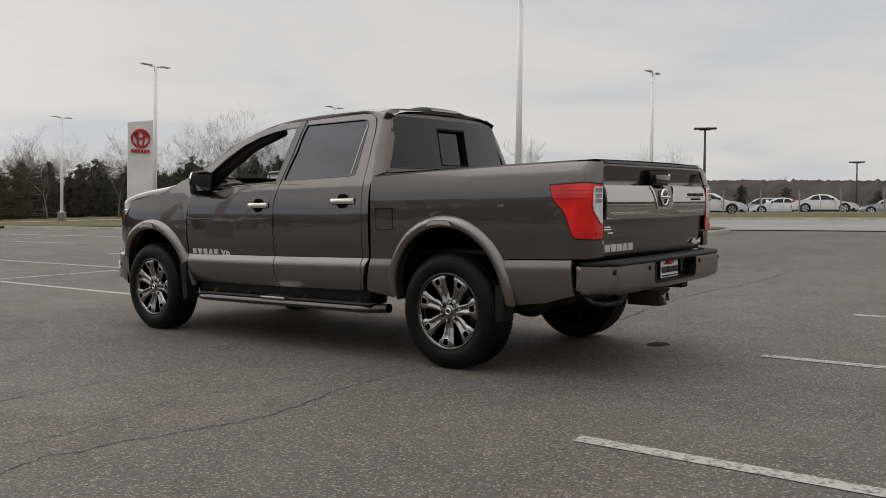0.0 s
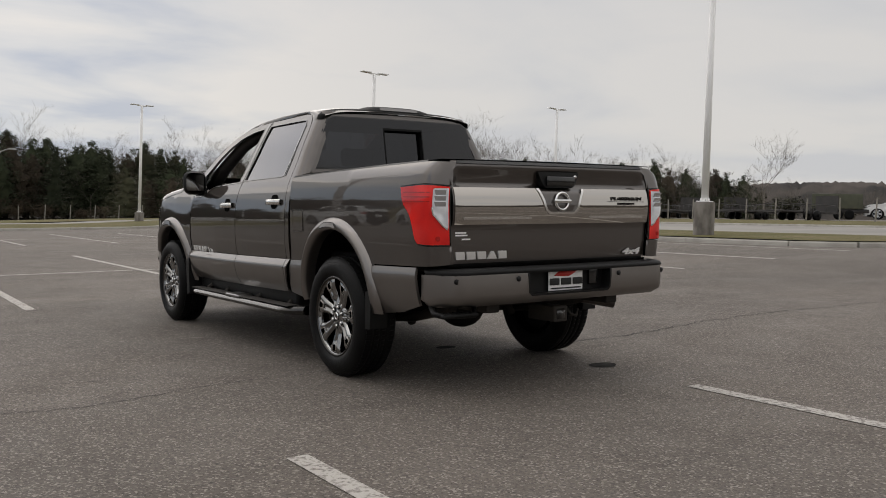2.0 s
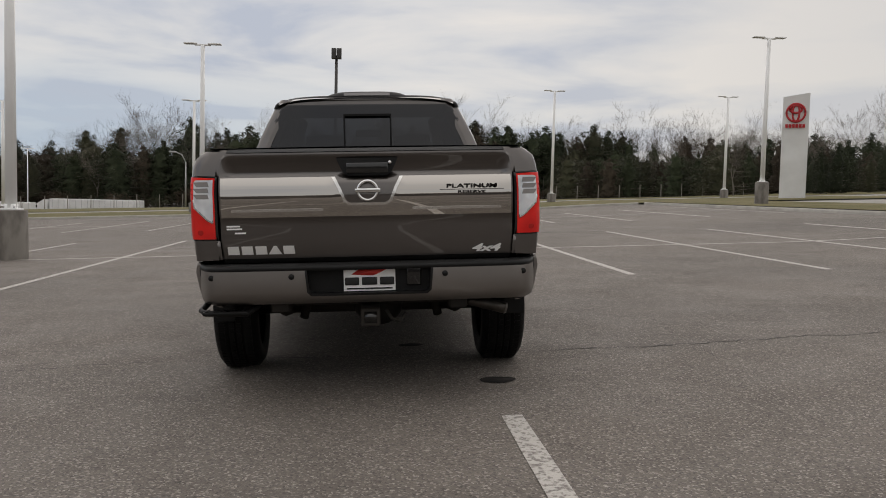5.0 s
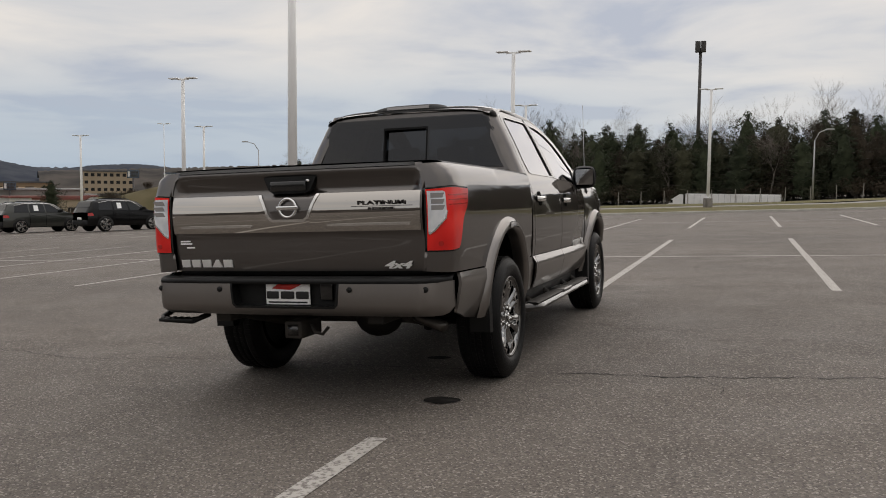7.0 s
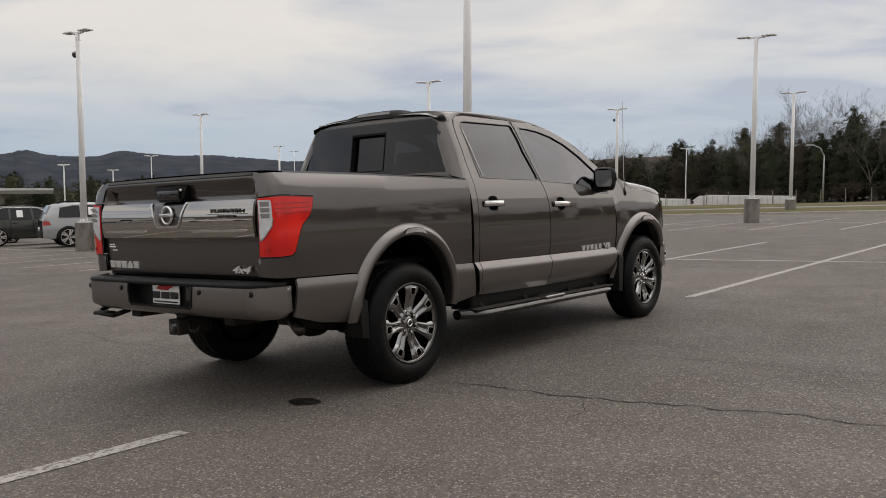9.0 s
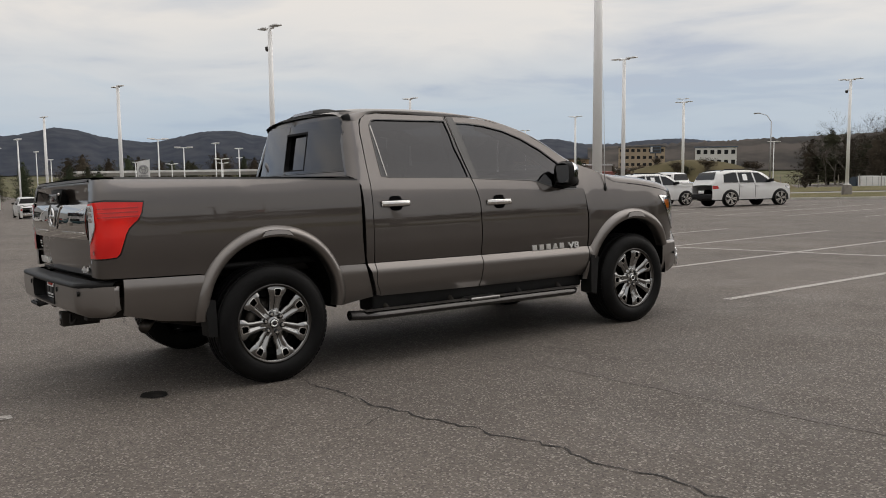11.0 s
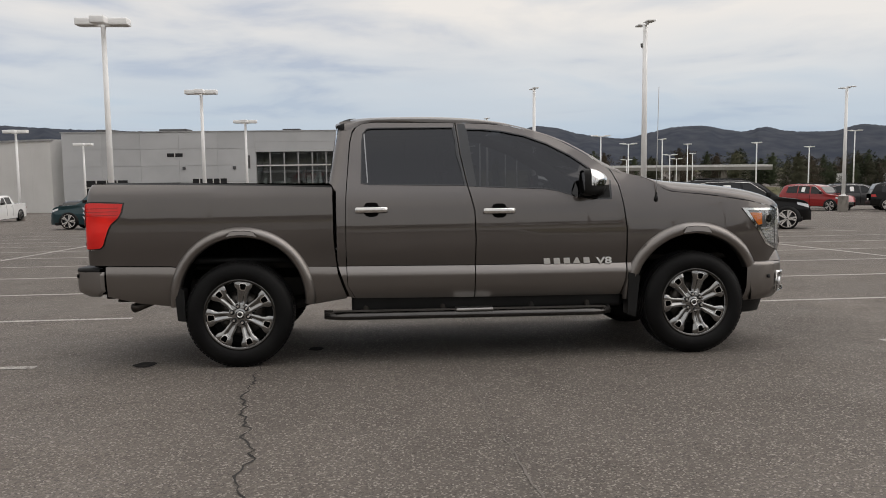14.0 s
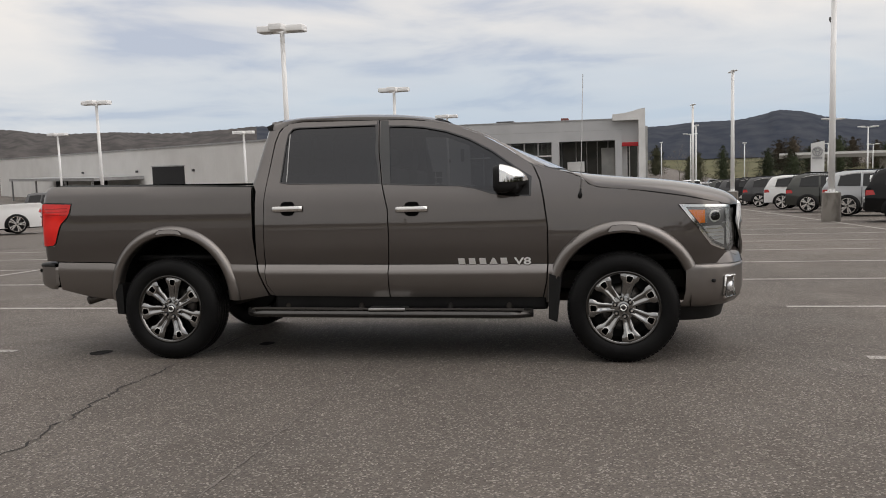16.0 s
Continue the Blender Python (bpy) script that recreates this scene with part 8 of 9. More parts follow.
def board_sign(x, y, turn, w, h, z0, label, top, body):
    z = height(x, y)
    root = tagged(empty("roadside_sign", pose(x, y, z, 0, 0, turn)), label, "sign")
    part("post", tube([(0, 0, -0.3), (0, 0, z0)], 0.16, 10), POLE_DARK, root)
    part("board", block((-w / 2, -0.15, z0), (w / 2, 0.15, z0 + h), 0.03), body, root)
    part("frame", block((-w / 2 - 0.08, -0.12, z0 - 0.08), (w / 2 + 0.08, 0.12, z0 + h + 0.08)), POLE_DARK, root, smooth=False)
    part("sign_shape", block((-w * 0.46, -0.17, z0 + h * 0.15), (-w * 0.28, -0.14, z0 + h * 0.85)), top, root, smooth=False)
    for r, (xa, xb) in enumerate(((-0.22, 0.44), (-0.22, 0.40))):
        for k in range(6):
            a = (xa + (xb - xa) * k / 6) * w
            part("sign_bar", block((a, -0.17, z0 + h * (0.56 - 0.42 * r)), (a + w * 0.085, -0.14, z0 + h * (0.88 - 0.42 * r))), POLE_DARK, root, smooth=False)


board_sign(82.2, 34.0, -62, 3.9, 1.5, 4.0, "white roadside sign board on a post", SIGN_RED, PORTAL_WHITE)
for x, y, t, z0 in ((-115, 139, 40, 10.5), (-140, 132, 42, 8.0)):
    board_sign(x, y, t, 2.2, 1.5, z0, "tall grey-blue roadside sign on a dark pole", PORTAL_WHITE, BLUE_SIGN)


def stop_sign(x, y, turn):
    z = height(x, y)
    root = tagged(empty("stop_sign", pose(x, y, z, 0, 0, turn)), "red octagonal stop sign on a steel post", "sign")
    part("post", tube([(0, 0, -0.2), (0, 0, 2.6)], 0.03, 6), STEEL_GREY, root)
    oc = lambda r: [(r * math.cos(radians(22.5 + 45 * k)), 2.35 + r * math.sin(radians(22.5 + 45 * k))) for k in range(8)]
    part("border", prism(oc(0.40), lambda u, v: Vector((u, -0.035, v)), (0, 0.02, 0)), WHITE_PLATE, root, smooth=False)
    part("face", prism(oc(0.37), lambda u, v: Vector((u, -0.045, v)), (0, 0.02, 0)), SIGN_RED, root, smooth=False)
    lettering("sign_word", "STOP", 0.24, Matrix.Translation((-0.29, -0.05, 2.26)) @ Euler((radians(90), 0, 0)).to_matrix().to_4x4(), WHITE_PLATE, root, depth=0.004)


stop_sign(48.8 - 1.0, 47.0, -40)


def hydrant(x, y):
    z = height(x, y) + 0.08
    root = tagged(empty("fire_hydrant", pose(x, y, z)), "yellow fire hydrant on the grass", "hydrant")
    part("barrel", lathe([(0.0, 0.78), (0.06, 0.77), (0.12, 0.70), (0.13, 0.62), (0.11, 0.60), (0.11, 0.10), (0.16, 0.08), (0.16, -0.1)], 20, "Z"), YELLOW, root)
    for s in (-1, 1):
        part("outlet", tube([(s * 0.10, 0, 0.45), (s * 0.19, 0, 0.45)], 0.05, 10), YELLOW, root)


hydrant(41.6, 34.8)


# ---- parked vehicles ----
def car_paint(name, c, metal=0.5, coat=1.0):
    return material(name, c, 0.28, metal, color2=tuple(v * 0.93 for v in c), scale=1.5, coat=coat, specular=0.2 * coat)


CAR_BLACK, CAR_GREY, CAR_GREEN = car_paint("black_car_paint", (0.003, 0.003, 0.0034), 0.0, 0.45), car_paint("grey_car_paint", (0.055, 0.055, 0.057)), car_paint("olive_grey_car_paint", (0.045, 0.047, 0.042))
CAR_WHITE, CAR_SILVER, CAR_RED = car_paint("white_car_paint", (0.74, 0.74, 0.73), 0.0), car_paint("silver_car_paint", (0.42, 0.43, 0.44)), car_paint("red_car_paint", (0.30, 0.015, 0.015), 0.2)
CAR_BLUE, CAR_TEAL = car_paint("slate_blue_car_paint", (0.06, 0.08, 0.11)), car_paint("dark_teal_car_paint", (0.012, 0.045, 0.055))
CAR_GLASS = material("parked_car_glass", (0.010, 0.011, 0.012), 0.05, specular=0.4)

CAR_SHAPES = {
    # length, width, belt line, roof line, wheel stations, window spans; all along y from the tail
    "suv": dict(L=4.47, W=1.86, base=0.33, wheels=(0.90, 3.66), r=0.375, belt=[(0, 0.98), (0.15, 1.08), (1.2, 1.09), (3.3, 1.06), (3.5, 1.055), (4.0, 1.01), (4.27, 0.94), (4.41, 0.80), (4.47, 0.60)],
                roof=[(0, 1.0), (0.12, 1.20), (0.35, 1.58), (0.9, 1.67), (1.9, 1.68), (2.5, 1.62), (2.75, 1.55), (3.36, 1.12), (3.5, 1.075), (4.0, 1.025), (4.27, 0.95), (4.41, 0.81), (4.47, 0.61)],
                panes=([(0.55, 1.12), (0.62, 1.48), (1.15, 1.57), (1.32, 1.57), (1.32, 1.11)], [(1.40, 1.11), (1.40, 1.57), (2.15, 1.565), (2.22, 1.10)], [(2.30, 1.10), (2.24, 1.56), (2.55, 1.53), (3.12, 1.13), (3.15, 1.09)])),
    "sedan": dict(L=4.80, W=1.82, wheels=(0.98, 3.78), r=0.33, belt=[(0, 0.80), (0.15, 0.92), (0.9, 0.97), (1.5, 0.96), (3.2, 0.92), (3.5, 0.90), (4.5, 0.72), (4.8, 0.50)],
                  roof=[(0, 0.82), (0.15, 0.93), (0.75, 0.99), (1.05, 1.10), (1.55, 1.36), (2.1, 1.43), (2.6, 1.40), (2.95, 1.25), (3.45, 0.94), (3.6, 0.90), (4.5, 0.73), (4.8, 0.51)],
                  panes=([(1.20, 1.01), (1.62, 1.32), (1.95, 1.36), (2.02, 1.00)], [(2.10, 1.00), (2.04, 1.365), (2.50, 1.33), (3.05, 1.02)])),
    "pickup": dict(L=5.70, W=1.98, wheels=(1.15, 4.70), r=0.40, belt=[(0, 1.05), (0.05, 1.22), (2.0, 1.22), (2.2, 1.20), (4.2, 1.18), (4.35, 1.16), (5.3, 1.08), (5.62, 0.90), (5.70, 0.60)],
                   roof=[(0, 1.06), (0.05, 1.23), (1.95, 1.23), (2.03, 1.30), (2.12, 1.78), (2.5, 1.86), (3.3, 1.87), (3.6, 1.80), (4.25, 1.22), (4.4, 1.17), (5.3, 1.09), (5.7, 0.61)],
                   panes=([(2.28, 1.27), (2.30, 1.72), (3.02, 1.75), (3.02, 1.26)], [(3.12, 1.26), (3.12, 1.75), (3.42, 1.70), (3.95, 1.28)])),
}
CAR_CACHE = {}


def parked(kind, paint, x, y, heading, label, group="parked cars"):
    """A parked vehicle; heading: degrees its nose is turned from +y, anticlockwise."""
    sh = CAR_SHAPES[kind]
    key = (kind, paint.name)
    m = pose(x, y, height(x, y), 0, -math.degrees(math.atan2(height(x + 1, y) - height(x - 1, y), 2)) * math.cos(radians(heading)), heading)
    if key in CAR_CACHE:
        ob = copy_thing(CAR_CACHE[key], m)
        ob["label"] = label
        return ob
    root = tagged(empty("car" if kind != "pickup" else "parked_pickup", m), label, kind if kind != "suv" else "suv", group)
    CAR_CACHE[key] = root
    L, W = sh["L"], sh["W"] / 2
    belt, roof = curve_of(sh["belt"]), curve_of(sh["roof"])
    plan = curve_of([(0, 0.86), (0.12, 0.93), (0.5, 1.0), (L - 1.0, 1.0), (L - 0.4, 0.93), (L - 0.1, 0.80), (L, 0.66)])
    base = sh.get("base", 0.24)

    def skin(yy, z, out=0.0):
        b, t = belt(yy), max(roof(yy), belt(yy) + 0.002)
        w = W * plan(yy)
        if z <= b:
            k = (z - base) / max(0.05, b - base)
            return (w * (0.93 + 0.07 * math.sin(math.pi * min(1.0, 0.15 + 0.75 * k))) + out, yy - L / 2, z)
        k = (z - b) / max(0.05, 0.62)
        return (w * (0.985 - 0.26 * k) + out, yy - L / 2, z)

    def section(s, t):
        yy = L * s
        b, top = belt(yy), max(roof(yy), belt(yy) + 0.002)
        sg = -1 if t < 0.5 else 1
        k = abs(t - 0.5) * 2          # 0 at the roof's middle, 1 at the sill
        if k < 0.25:
            xr = skin(yy, top)[0] * k / 0.25
            return (sg * xr, yy - L / 2, top + 0.035 * (1 - (k / 0.25) ** 2) - 0.012)
        if k < 0.55:
            z = top + (b - top) * (k - 0.25) / 0.30
        else:
            z = b + (base - b) * (k - 0.55) / 0.45
        p = skin(yy, z)
        return (sg * p[0], p[1], p[2])
    body = grid(34, 24, section)
    bmesh.ops.holes_fill(body, edges=[e for e in body.edges if e.is_boundary], sides=100)
    part("body", body, paint, root)
    part("sill", block((-W * 0.93, -L / 2 + 0.3, base - 0.04), (W * 0.93, L / 2 - 0.3, base + 0.10), 0.03), BLACK_PLASTIC, root)
    for sg in (1, -1):
        for pane in sh["panes"]:
            part("side_window", sheet(pane, lambda u, v, s_=sg: (s_ * skin(u, v, 0.006)[0], u - L / 2, v), step=0.12, depth=0.01, inward=lambda p, s_=sg: Vector((-s_, 0, 0))), CAR_GLASS, root)
        if kind == "suv":
            top = [(0.60, 1.50), (1.15, 1.60), (1.9, 1.605), (2.5, 1.575), (3.16, 1.125)]
            part("window_trim", tube([(sg * skin(u, v, 0.006)[0], u - L / 2, v) for u, v in top], 0.013, 5), SATIN_CHROME, root)
            part("window_sticker", sheet([(1.62, 1.20), (1.86, 1.20), (1.86, 1.50), (1.62, 1.50)], lambda u, v, s_=sg: (s_ * skin(u, v, 0.010)[0], u - L / 2, v), step=0.15, depth=0.003, inward=lambda p, s_=sg: Vector((-s_, 0, 0))), WHITE_PLATE, root)
        for wy in sh["wheels"]:
            r = sh["r"]
            part("wheel_arch", prism([(wy + (r + 0.075) * math.cos(a), 0.36 + (r + 0.06) * math.sin(a)) for a in [math.pi * k / 14 for k in range(-1, 16)]], lambda u, v, s_=sg: Vector((s_ * (W * 1.0 + 0.004), u - L / 2, v)), (-sg * 0.10, 0, 0)), BLACK_PLASTIC, root)
            wroot = part("wheel", lathe([(0.0, 0.02), (0.20, 0.03), (r - 0.10, 0.05), (r - 0.06, 0.06), (r - 0.02, 0.05), (r, 0.02), (r, -0.16), (0.1, -0.18)], 28), RUBBER, root, at=Matrix.Translation((sg * (W - 0.03), wy - L / 2, r)) @ (Matrix.Identity(4) if sg > 0 else pose(0, 0, 0, 0, 0, 180)))
            rim = bmesh.new()
            for k in range(10):
                c, q = (f(2 * math.pi * (k // 2) / 5 + (0.17 if k % 2 else -0.17)) for f in (math.cos, math.sin))
                prism([(0.02, -0.022), (r - 0.095, -0.032), (r - 0.095, 0.032), (0.02, 0.022)], lambda u, v, c=c, q=q: Vector((0.066, u * c - v * q, u * q + v * c)), (-0.02, 0, 0), rim)
            merge(rim, lathe([(r - 0.105, 0.045), (r - 0.10, 0.066), (r - 0.078, 0.066), (r - 0.07, 0.05)], 28))
            part("rim", rim, SATIN_CHROME, wroot, smooth=False)
        for u in ((1.36, 2.24) if kind == "suv" else (2.06, 3.10) if kind == "sedan" else (2.22, 3.07)):
            part("door_seam", sheet([(u, 0.42), (u + 0.022, 0.42), (u + 0.022, belt(u) - 0.01), (u, belt(u) - 0.01)], lambda a, v, s_=sg: (s_ * skin(a, v, 0.004)[0], a - L / 2, v), step=0.15, depth=0.002, inward=lambda p, s_=sg: Vector((-s_, 0, 0))), WELL, root)
            part("door_handle", block((min(sg * (W * 0.985), sg * (W * 1.0 + 0.022)), u + 0.06 - L / 2, belt(u) - 0.15), (max(sg * (W * 0.985), sg * (W * 1.0 + 0.022)), u + 0.24 - L / 2, belt(u) - 0.115), 0.008), paint, root)
        part("tail_light", sheet([(0.02, 0.82), (0.30, 0.84), (0.24, 0.98), (0.03, 0.98)], lambda u, v, s_=sg: (s_ * skin(u, v, 0.008)[0], u - L / 2 - 0.01, v), step=0.08, depth=0.02, inward=lambda p, s_=sg: Vector((-s_, 0, 0))), RED_DEEP, root)
        part("head_light", sheet([(L - 0.50, belt(L - 0.5) - 0.16), (L - 0.10, belt(L - 0.10) - 0.12), (L - 0.14, belt(L - 0.14) - 0.04), (L - 0.50, belt(L - 0.5) - 0.08)], lambda u, v, s_=sg: (s_ * skin(u, v, 0.010)[0], u - L / 2 + 0.01, v), step=0.08, depth=0.02, inward=lambda p, s_=sg: Vector((-s_, 0, 0))), CLEAR_LENS, root)
        mp = [p for p in sh["panes"][-1]]
        my = max(p[0] for p in mp) - 0.10
        part("wing_mirror", block((min(sg * (W - 0.02), sg * (W + 0.20)), my - L / 2 - 0.06, 1.05 * belt(my)), (max(sg * (W - 0.02), sg * (W + 0.20)), my - L / 2 + 0.08, 1.05 * belt(my) + 0.15), 0.03), BLACK_PLASTIC, root)

    def end_glass(y0, y1):
        return grid(8, 6, lambda s, t: (lambda yy, top: ((s * 2 - 1) * (skin(yy, top)[0] - 0.07), yy - L / 2 + (0.012 if y1 > y0 and y0 > L / 2 else -0.012), top + 0.035))(y0 + (y1 - y0) * t, roof(y0 + (y1 - y0) * t)))
    front = {"suv": (2.80, 3.40), "sedan": (2.92, 3.42), "pickup": (3.66, 4.20)}[kind]
    rear = {"suv": (0.14, 0.33), "sedan": (1.02, 1.50), "pickup": (2.04, 2.11)}[kind]
    part("windscreen", end_glass(*front), CAR_GLASS, root)
    part("rear_glass", end_glass(*rear), CAR_GLASS, root)
    part("rear_bumper", block((-W * 0.84, -L / 2 - 0.05, 0.36), (W * 0.84, -L / 2 + 0.18, 0.60), 0.04), BLACK_PLASTIC if kind != "pickup" else SATIN_CHROME, root)
    part("front_grille", block((-W * 0.50, L / 2 - 0.10, 0.42), (W * 0.50, L / 2 + 0.02, 0.62), 0.03), GLOSS_BLACK, root)
    part("number_plate", block((-0.2, -L / 2 - 0.065, 0.62 if kind == "suv" else 0.48), (0.2, -L / 2 - 0.03, 0.76 if kind == "suv" else 0.6)), WHITE_PLATE, root)
    if kind == "suv":
        for sg in (1, -1):
            part("roof_bar", tube([(sg * W * 0.68, 0.55 - L / 2, roof(0.55) + 0.01), (sg * W * 0.68, 0.8 - L / 2, roof(0.8) + 0.06), (sg * W * 0.68, 2.2 - L / 2, roof(2.2) + 0.06), (sg * W * 0.68, 2.45 - L / 2, roof(2.45) + 0.01)], 0.022, 6), BLACK_PLASTIC, root)
    if kind == "pickup":
        part("load_bed", block((-W * 0.80, -L / 2 + 0.12, 1.0), (W * 0.80, -L / 2 + 1.95, 1.24), 0.02), BLACK_PLASTIC, root)
    return root


# rows of sport-utility vehicles to the west and north-west, noses to the north
for x, y, c, lab in ((-21.5, 13.9, CAR_BLACK, "black sport-utility vehicle parked on the lot"), (-27.1, 14.0, CAR_SILVER, "silver sport-utility vehicle parked on the lot"), (-32.6, 13.8, CAR_GREEN, "olive-grey sport-utility vehicle parked on the lot"),
                     (-38.0, 13.9, CAR_WHITE, "white sport-utility vehicle parked on the lot"), (-43.4, 13.7, CAR_GREY, "grey sport-utility vehicle parked on the lot"), (-48.8, 13.8, CAR_BLACK, "black sport-utility vehicle parked on the lot"), (-54.3, 13.8, CAR_GREY, "grey sport-utility vehicle parked on the lot"), (-59.8, 13.8, CAR_GREEN, "olive-grey sport-utility vehicle parked on the lot"),
                     (-18.8, 33.1, CAR_WHITE, "white sport-utility vehicle parked on the lot"), (-24.2, 33.0, CAR_WHITE, "white sport-utility vehicle parked on the lot"), (-29.6, 32.8, CAR_BLACK, "black sport-utility vehicle parked on the lot"), (-35.1, 32.7, CAR_GREEN, "olive-grey sport-utility vehicle parked on the lot"),
                     (-40.6, 32.8, CAR_BLACK, "black sport-utility vehicle parked on the lot"), (-46.1, 32.8, CAR_GREY, "grey sport-utility vehicle parked on the lot"), (-51.6, 32.8, CAR_GREEN, "olive-grey sport-utility vehicle parked on the lot")):
    parked("suv", c, x, y, rt.uniform(-24, -17), lab, "rows of parked vehicles")
parked("pickup", CAR_WHITE, -32.0, 43.8, 95, "old white pickup parked past the row")
parked("suv", CAR_RED, -46.0, 30.0, -60, "red off-road vehicle parked on the lot")
parked("suv", CAR_WHITE, -61.5, 29.3, 85, "white sport-utility vehicle parked on the lot")
# south-west corner
parked("pickup", CAR_WHITE, -62.0, -7.0, 178, "white pickup parked before the dealership")
parked("pickup", CAR_TEAL, -35.4, -11.2, 174, "dark teal pickup parked on the lot")
parked("pickup", CAR_RED, -43.5, -10.6, 174, "red pickup parked on the lot")
for x, y, k, c, h, lab in ((-43.6, -24.3, "suv", CAR_SILVER, -95, "silver sport-utility vehicle facing the aisle"), (-50.0, -25.0, "pickup", CAR_BLUE, -96, "slate-blue pickup facing the aisle"), (-56.0, -25.3, "pickup", CAR_WHITE, -95, "white pickup facing the aisle"),
                            (-49.0, -30.4, "sedan", CAR_SILVER, -92, "silver saloon facing the aisle"), (-56.0, -31.0, "suv", CAR_GREY, -92, "grey sport-utility vehicle facing the aisle"), (-63.0, -22.0, "sedan", CAR_BLACK, -94, "black saloon facing the aisle"), (-24.4, -22.4, "pickup", CAR_WHITE, -136, "white pickup seen from behind"),
                            (-35.8, -26.6, "pickup", CAR_GREY, -4, "dark grey lifted pickup facing the aisle"), (-52.0, -37.0, "pickup", CAR_BLACK, 70, "black pickup parked by the building"), (-66.0, -33.0, "suv", CAR_WHITE, -90, "white sport-utility vehicle by the building")):
    parked(k, c, x, y, h, lab, "dealership parking")
# the far display lot before the hills, rows of vehicles
fl = random.Random(31)
for row in range(5):
    for k in range(9):
        c = fl.choice((CAR_WHITE, CAR_SILVER, CAR_GREY, CAR_BLACK, CAR_WHITE, CAR_BLUE))
        parked(fl.choice(("suv", "sedan", "suv", "pickup")), c, -76.0 - row * 12 + fl.uniform(-0.5, 0.5), 12.0 + k * 3.2 + fl.uniform(-0.2, 0.2) + row * 2, fl.choice((90, -90)) + fl.uniform(-3, 3), "vehicle in the far display rows", "display rows")
# east, beyond the fence
for x, y, k, c, h, lab in ((62.5, 28.7, "pickup", CAR_WHITE, 26, "white crew-cab pickup behind the wire fence"), (52.7, 18.8, "sedan", CAR_WHITE, -158, "white saloon behind the wire fence"), (70.8, 19.7, "sedan", CAR_WHITE, 17, "white saloon behind the wire fence"), (66.0, 14.7, "sedan", CAR_WHITE, -166, "white saloon behind the wire fence"),
                            (76.0, 22.9, "suv", CAR_SILVER, 20, "silver sport-utility vehicle behind the fence"), (73.0, 25.7, "suv", CAR_GREY, -160, "grey sport-utility vehicle behind the fence"), (74.4, 11.8, "sedan", CAR_SILVER, 14, "silver saloon behind the wire fence")):
    parked(k, c, x, y, h, lab, "cars behind the fence")
OLIVE = material("olive_painted_steel", (0.085, 0.088, 0.055), 0.6, color2=(0.065, 0.068, 0.043), scale=2)


def cargo_trailer(x, y, heading):
    """A long olive box trailer on a dark frame, its long side along its own y."""
    root = tagged(empty("cargo_trailer", pose(x, y, height(x, y), 0, 0, heading)), "olive-green ribbed cargo trailer behind the wire fence", "trailer")
    part("box", block((-1.1, -1.8, 0.80), (1.1, 1.8, 1.95), 0.03), OLIVE, root)
    for k in range(6):
        for s in (1, -1):
            part("box_rib", block((s * 1.1 - 0.02, -1.5 + 0.6 * k - 0.03, 0.85), (s * 1.1 + 0.03, -1.5 + 0.6 * k + 0.03, 1.9)), OLIVE, root, smooth=False)
    part("frame", block((-0.95, -3.2, 0.52), (0.95, 1.9, 0.79), 0.02), POLE_DARK, root)
    for s in (1, -1):
        for wy in (-0.9, -0.1):
            part("wheel", lathe([(0.0, 0.02), (0.2, 0.04), (0.33, 0.05), (0.36, 0.0), (0.36, -0.16), (0.1, -0.18)], 20), RUBBER, root, at=Matrix.Translation((s * 1.0, wy, 0.36)) @ (Matrix.Identity(4) if s > 0 else pose(0, 0, 0, 0, 0, 180)))
    part("drawbar", tube([(0, 1.8, 0.65), (0, 3.0, 0.6)], 0.06, 6), POLE_DARK, root)


cargo_trailer(60.3, 32.9, 30)
for x, y, s in ((70, 32, 0.9), (72, 30, 1.0), (74, 28.5, 0.95), (67, 36, 0.85), (64, 40, 0.95), (60, 43, 0.9)):
    plant("bush", BUSHES[1], x, y, s, "dark evergreen shrub behind the parked cars", "pasture shrubs", rt)


def flatbed_trailer(x, y, heading, load):
    root = tagged(empty("flatbed_trailer", pose(x, y, height(x, y), 0, 0, heading)), "dark steel utility trailer with low rails", "trailer", "trailers by the fence")
    part("deck", block((-1.1, -2.8, 0.55), (1.1, 2.8, 0.68), 0.02), POLE_DARK, root, smooth=False)
    for sx in (-1.05, 1.05):
        part("rail", tube([(sx, -2.75, 1.15), (sx, 2.75, 1.15)], 0.03, 6), POLE_DARK, root)
        for k in range(6):
            part("rail_post", tube([(sx, -2.7 + k * 1.08, 0.6), (sx, -2.7 + k * 1.08, 1.15)], 0.025, 5), POLE_DARK, root)
        for wy in (-0.45, 0.45):
            part("wheel", lathe([(0.0, 0.02), (0.2, 0.04), (0.33, 0.05), (0.36, 0.0), (0.36, -0.16), (0.1, -0.18)], 20), RUBBER, root, at=Matrix.Translation((sx * 1.12, wy, 0.36)))
    part("drawbar", tube([(-0.6, 2.8, 0.5), (0, 4.1, 0.5)], 0.05, 6), POLE_DARK, root)
    part("drawbar", tube([(0.6, 2.8, 0.5), (0, 4.1, 0.5)], 0.05, 6), POLE_DARK, root)
    if load:
        part("ramp_gate", block((-1.0, -2.85, 0.6), (1.0, -2.78, 1.9)), POLE_DARK, root, smooth=False)


for i, (x, y) in enumerate(((53.0, 31.5), (54.0, 36.5), (52.5, 42.0), (56.0, 46.5), (58.0, 40.0))):
    flatbed_trailer(x, y, 80 + 14 * i, i % 2 == 0)


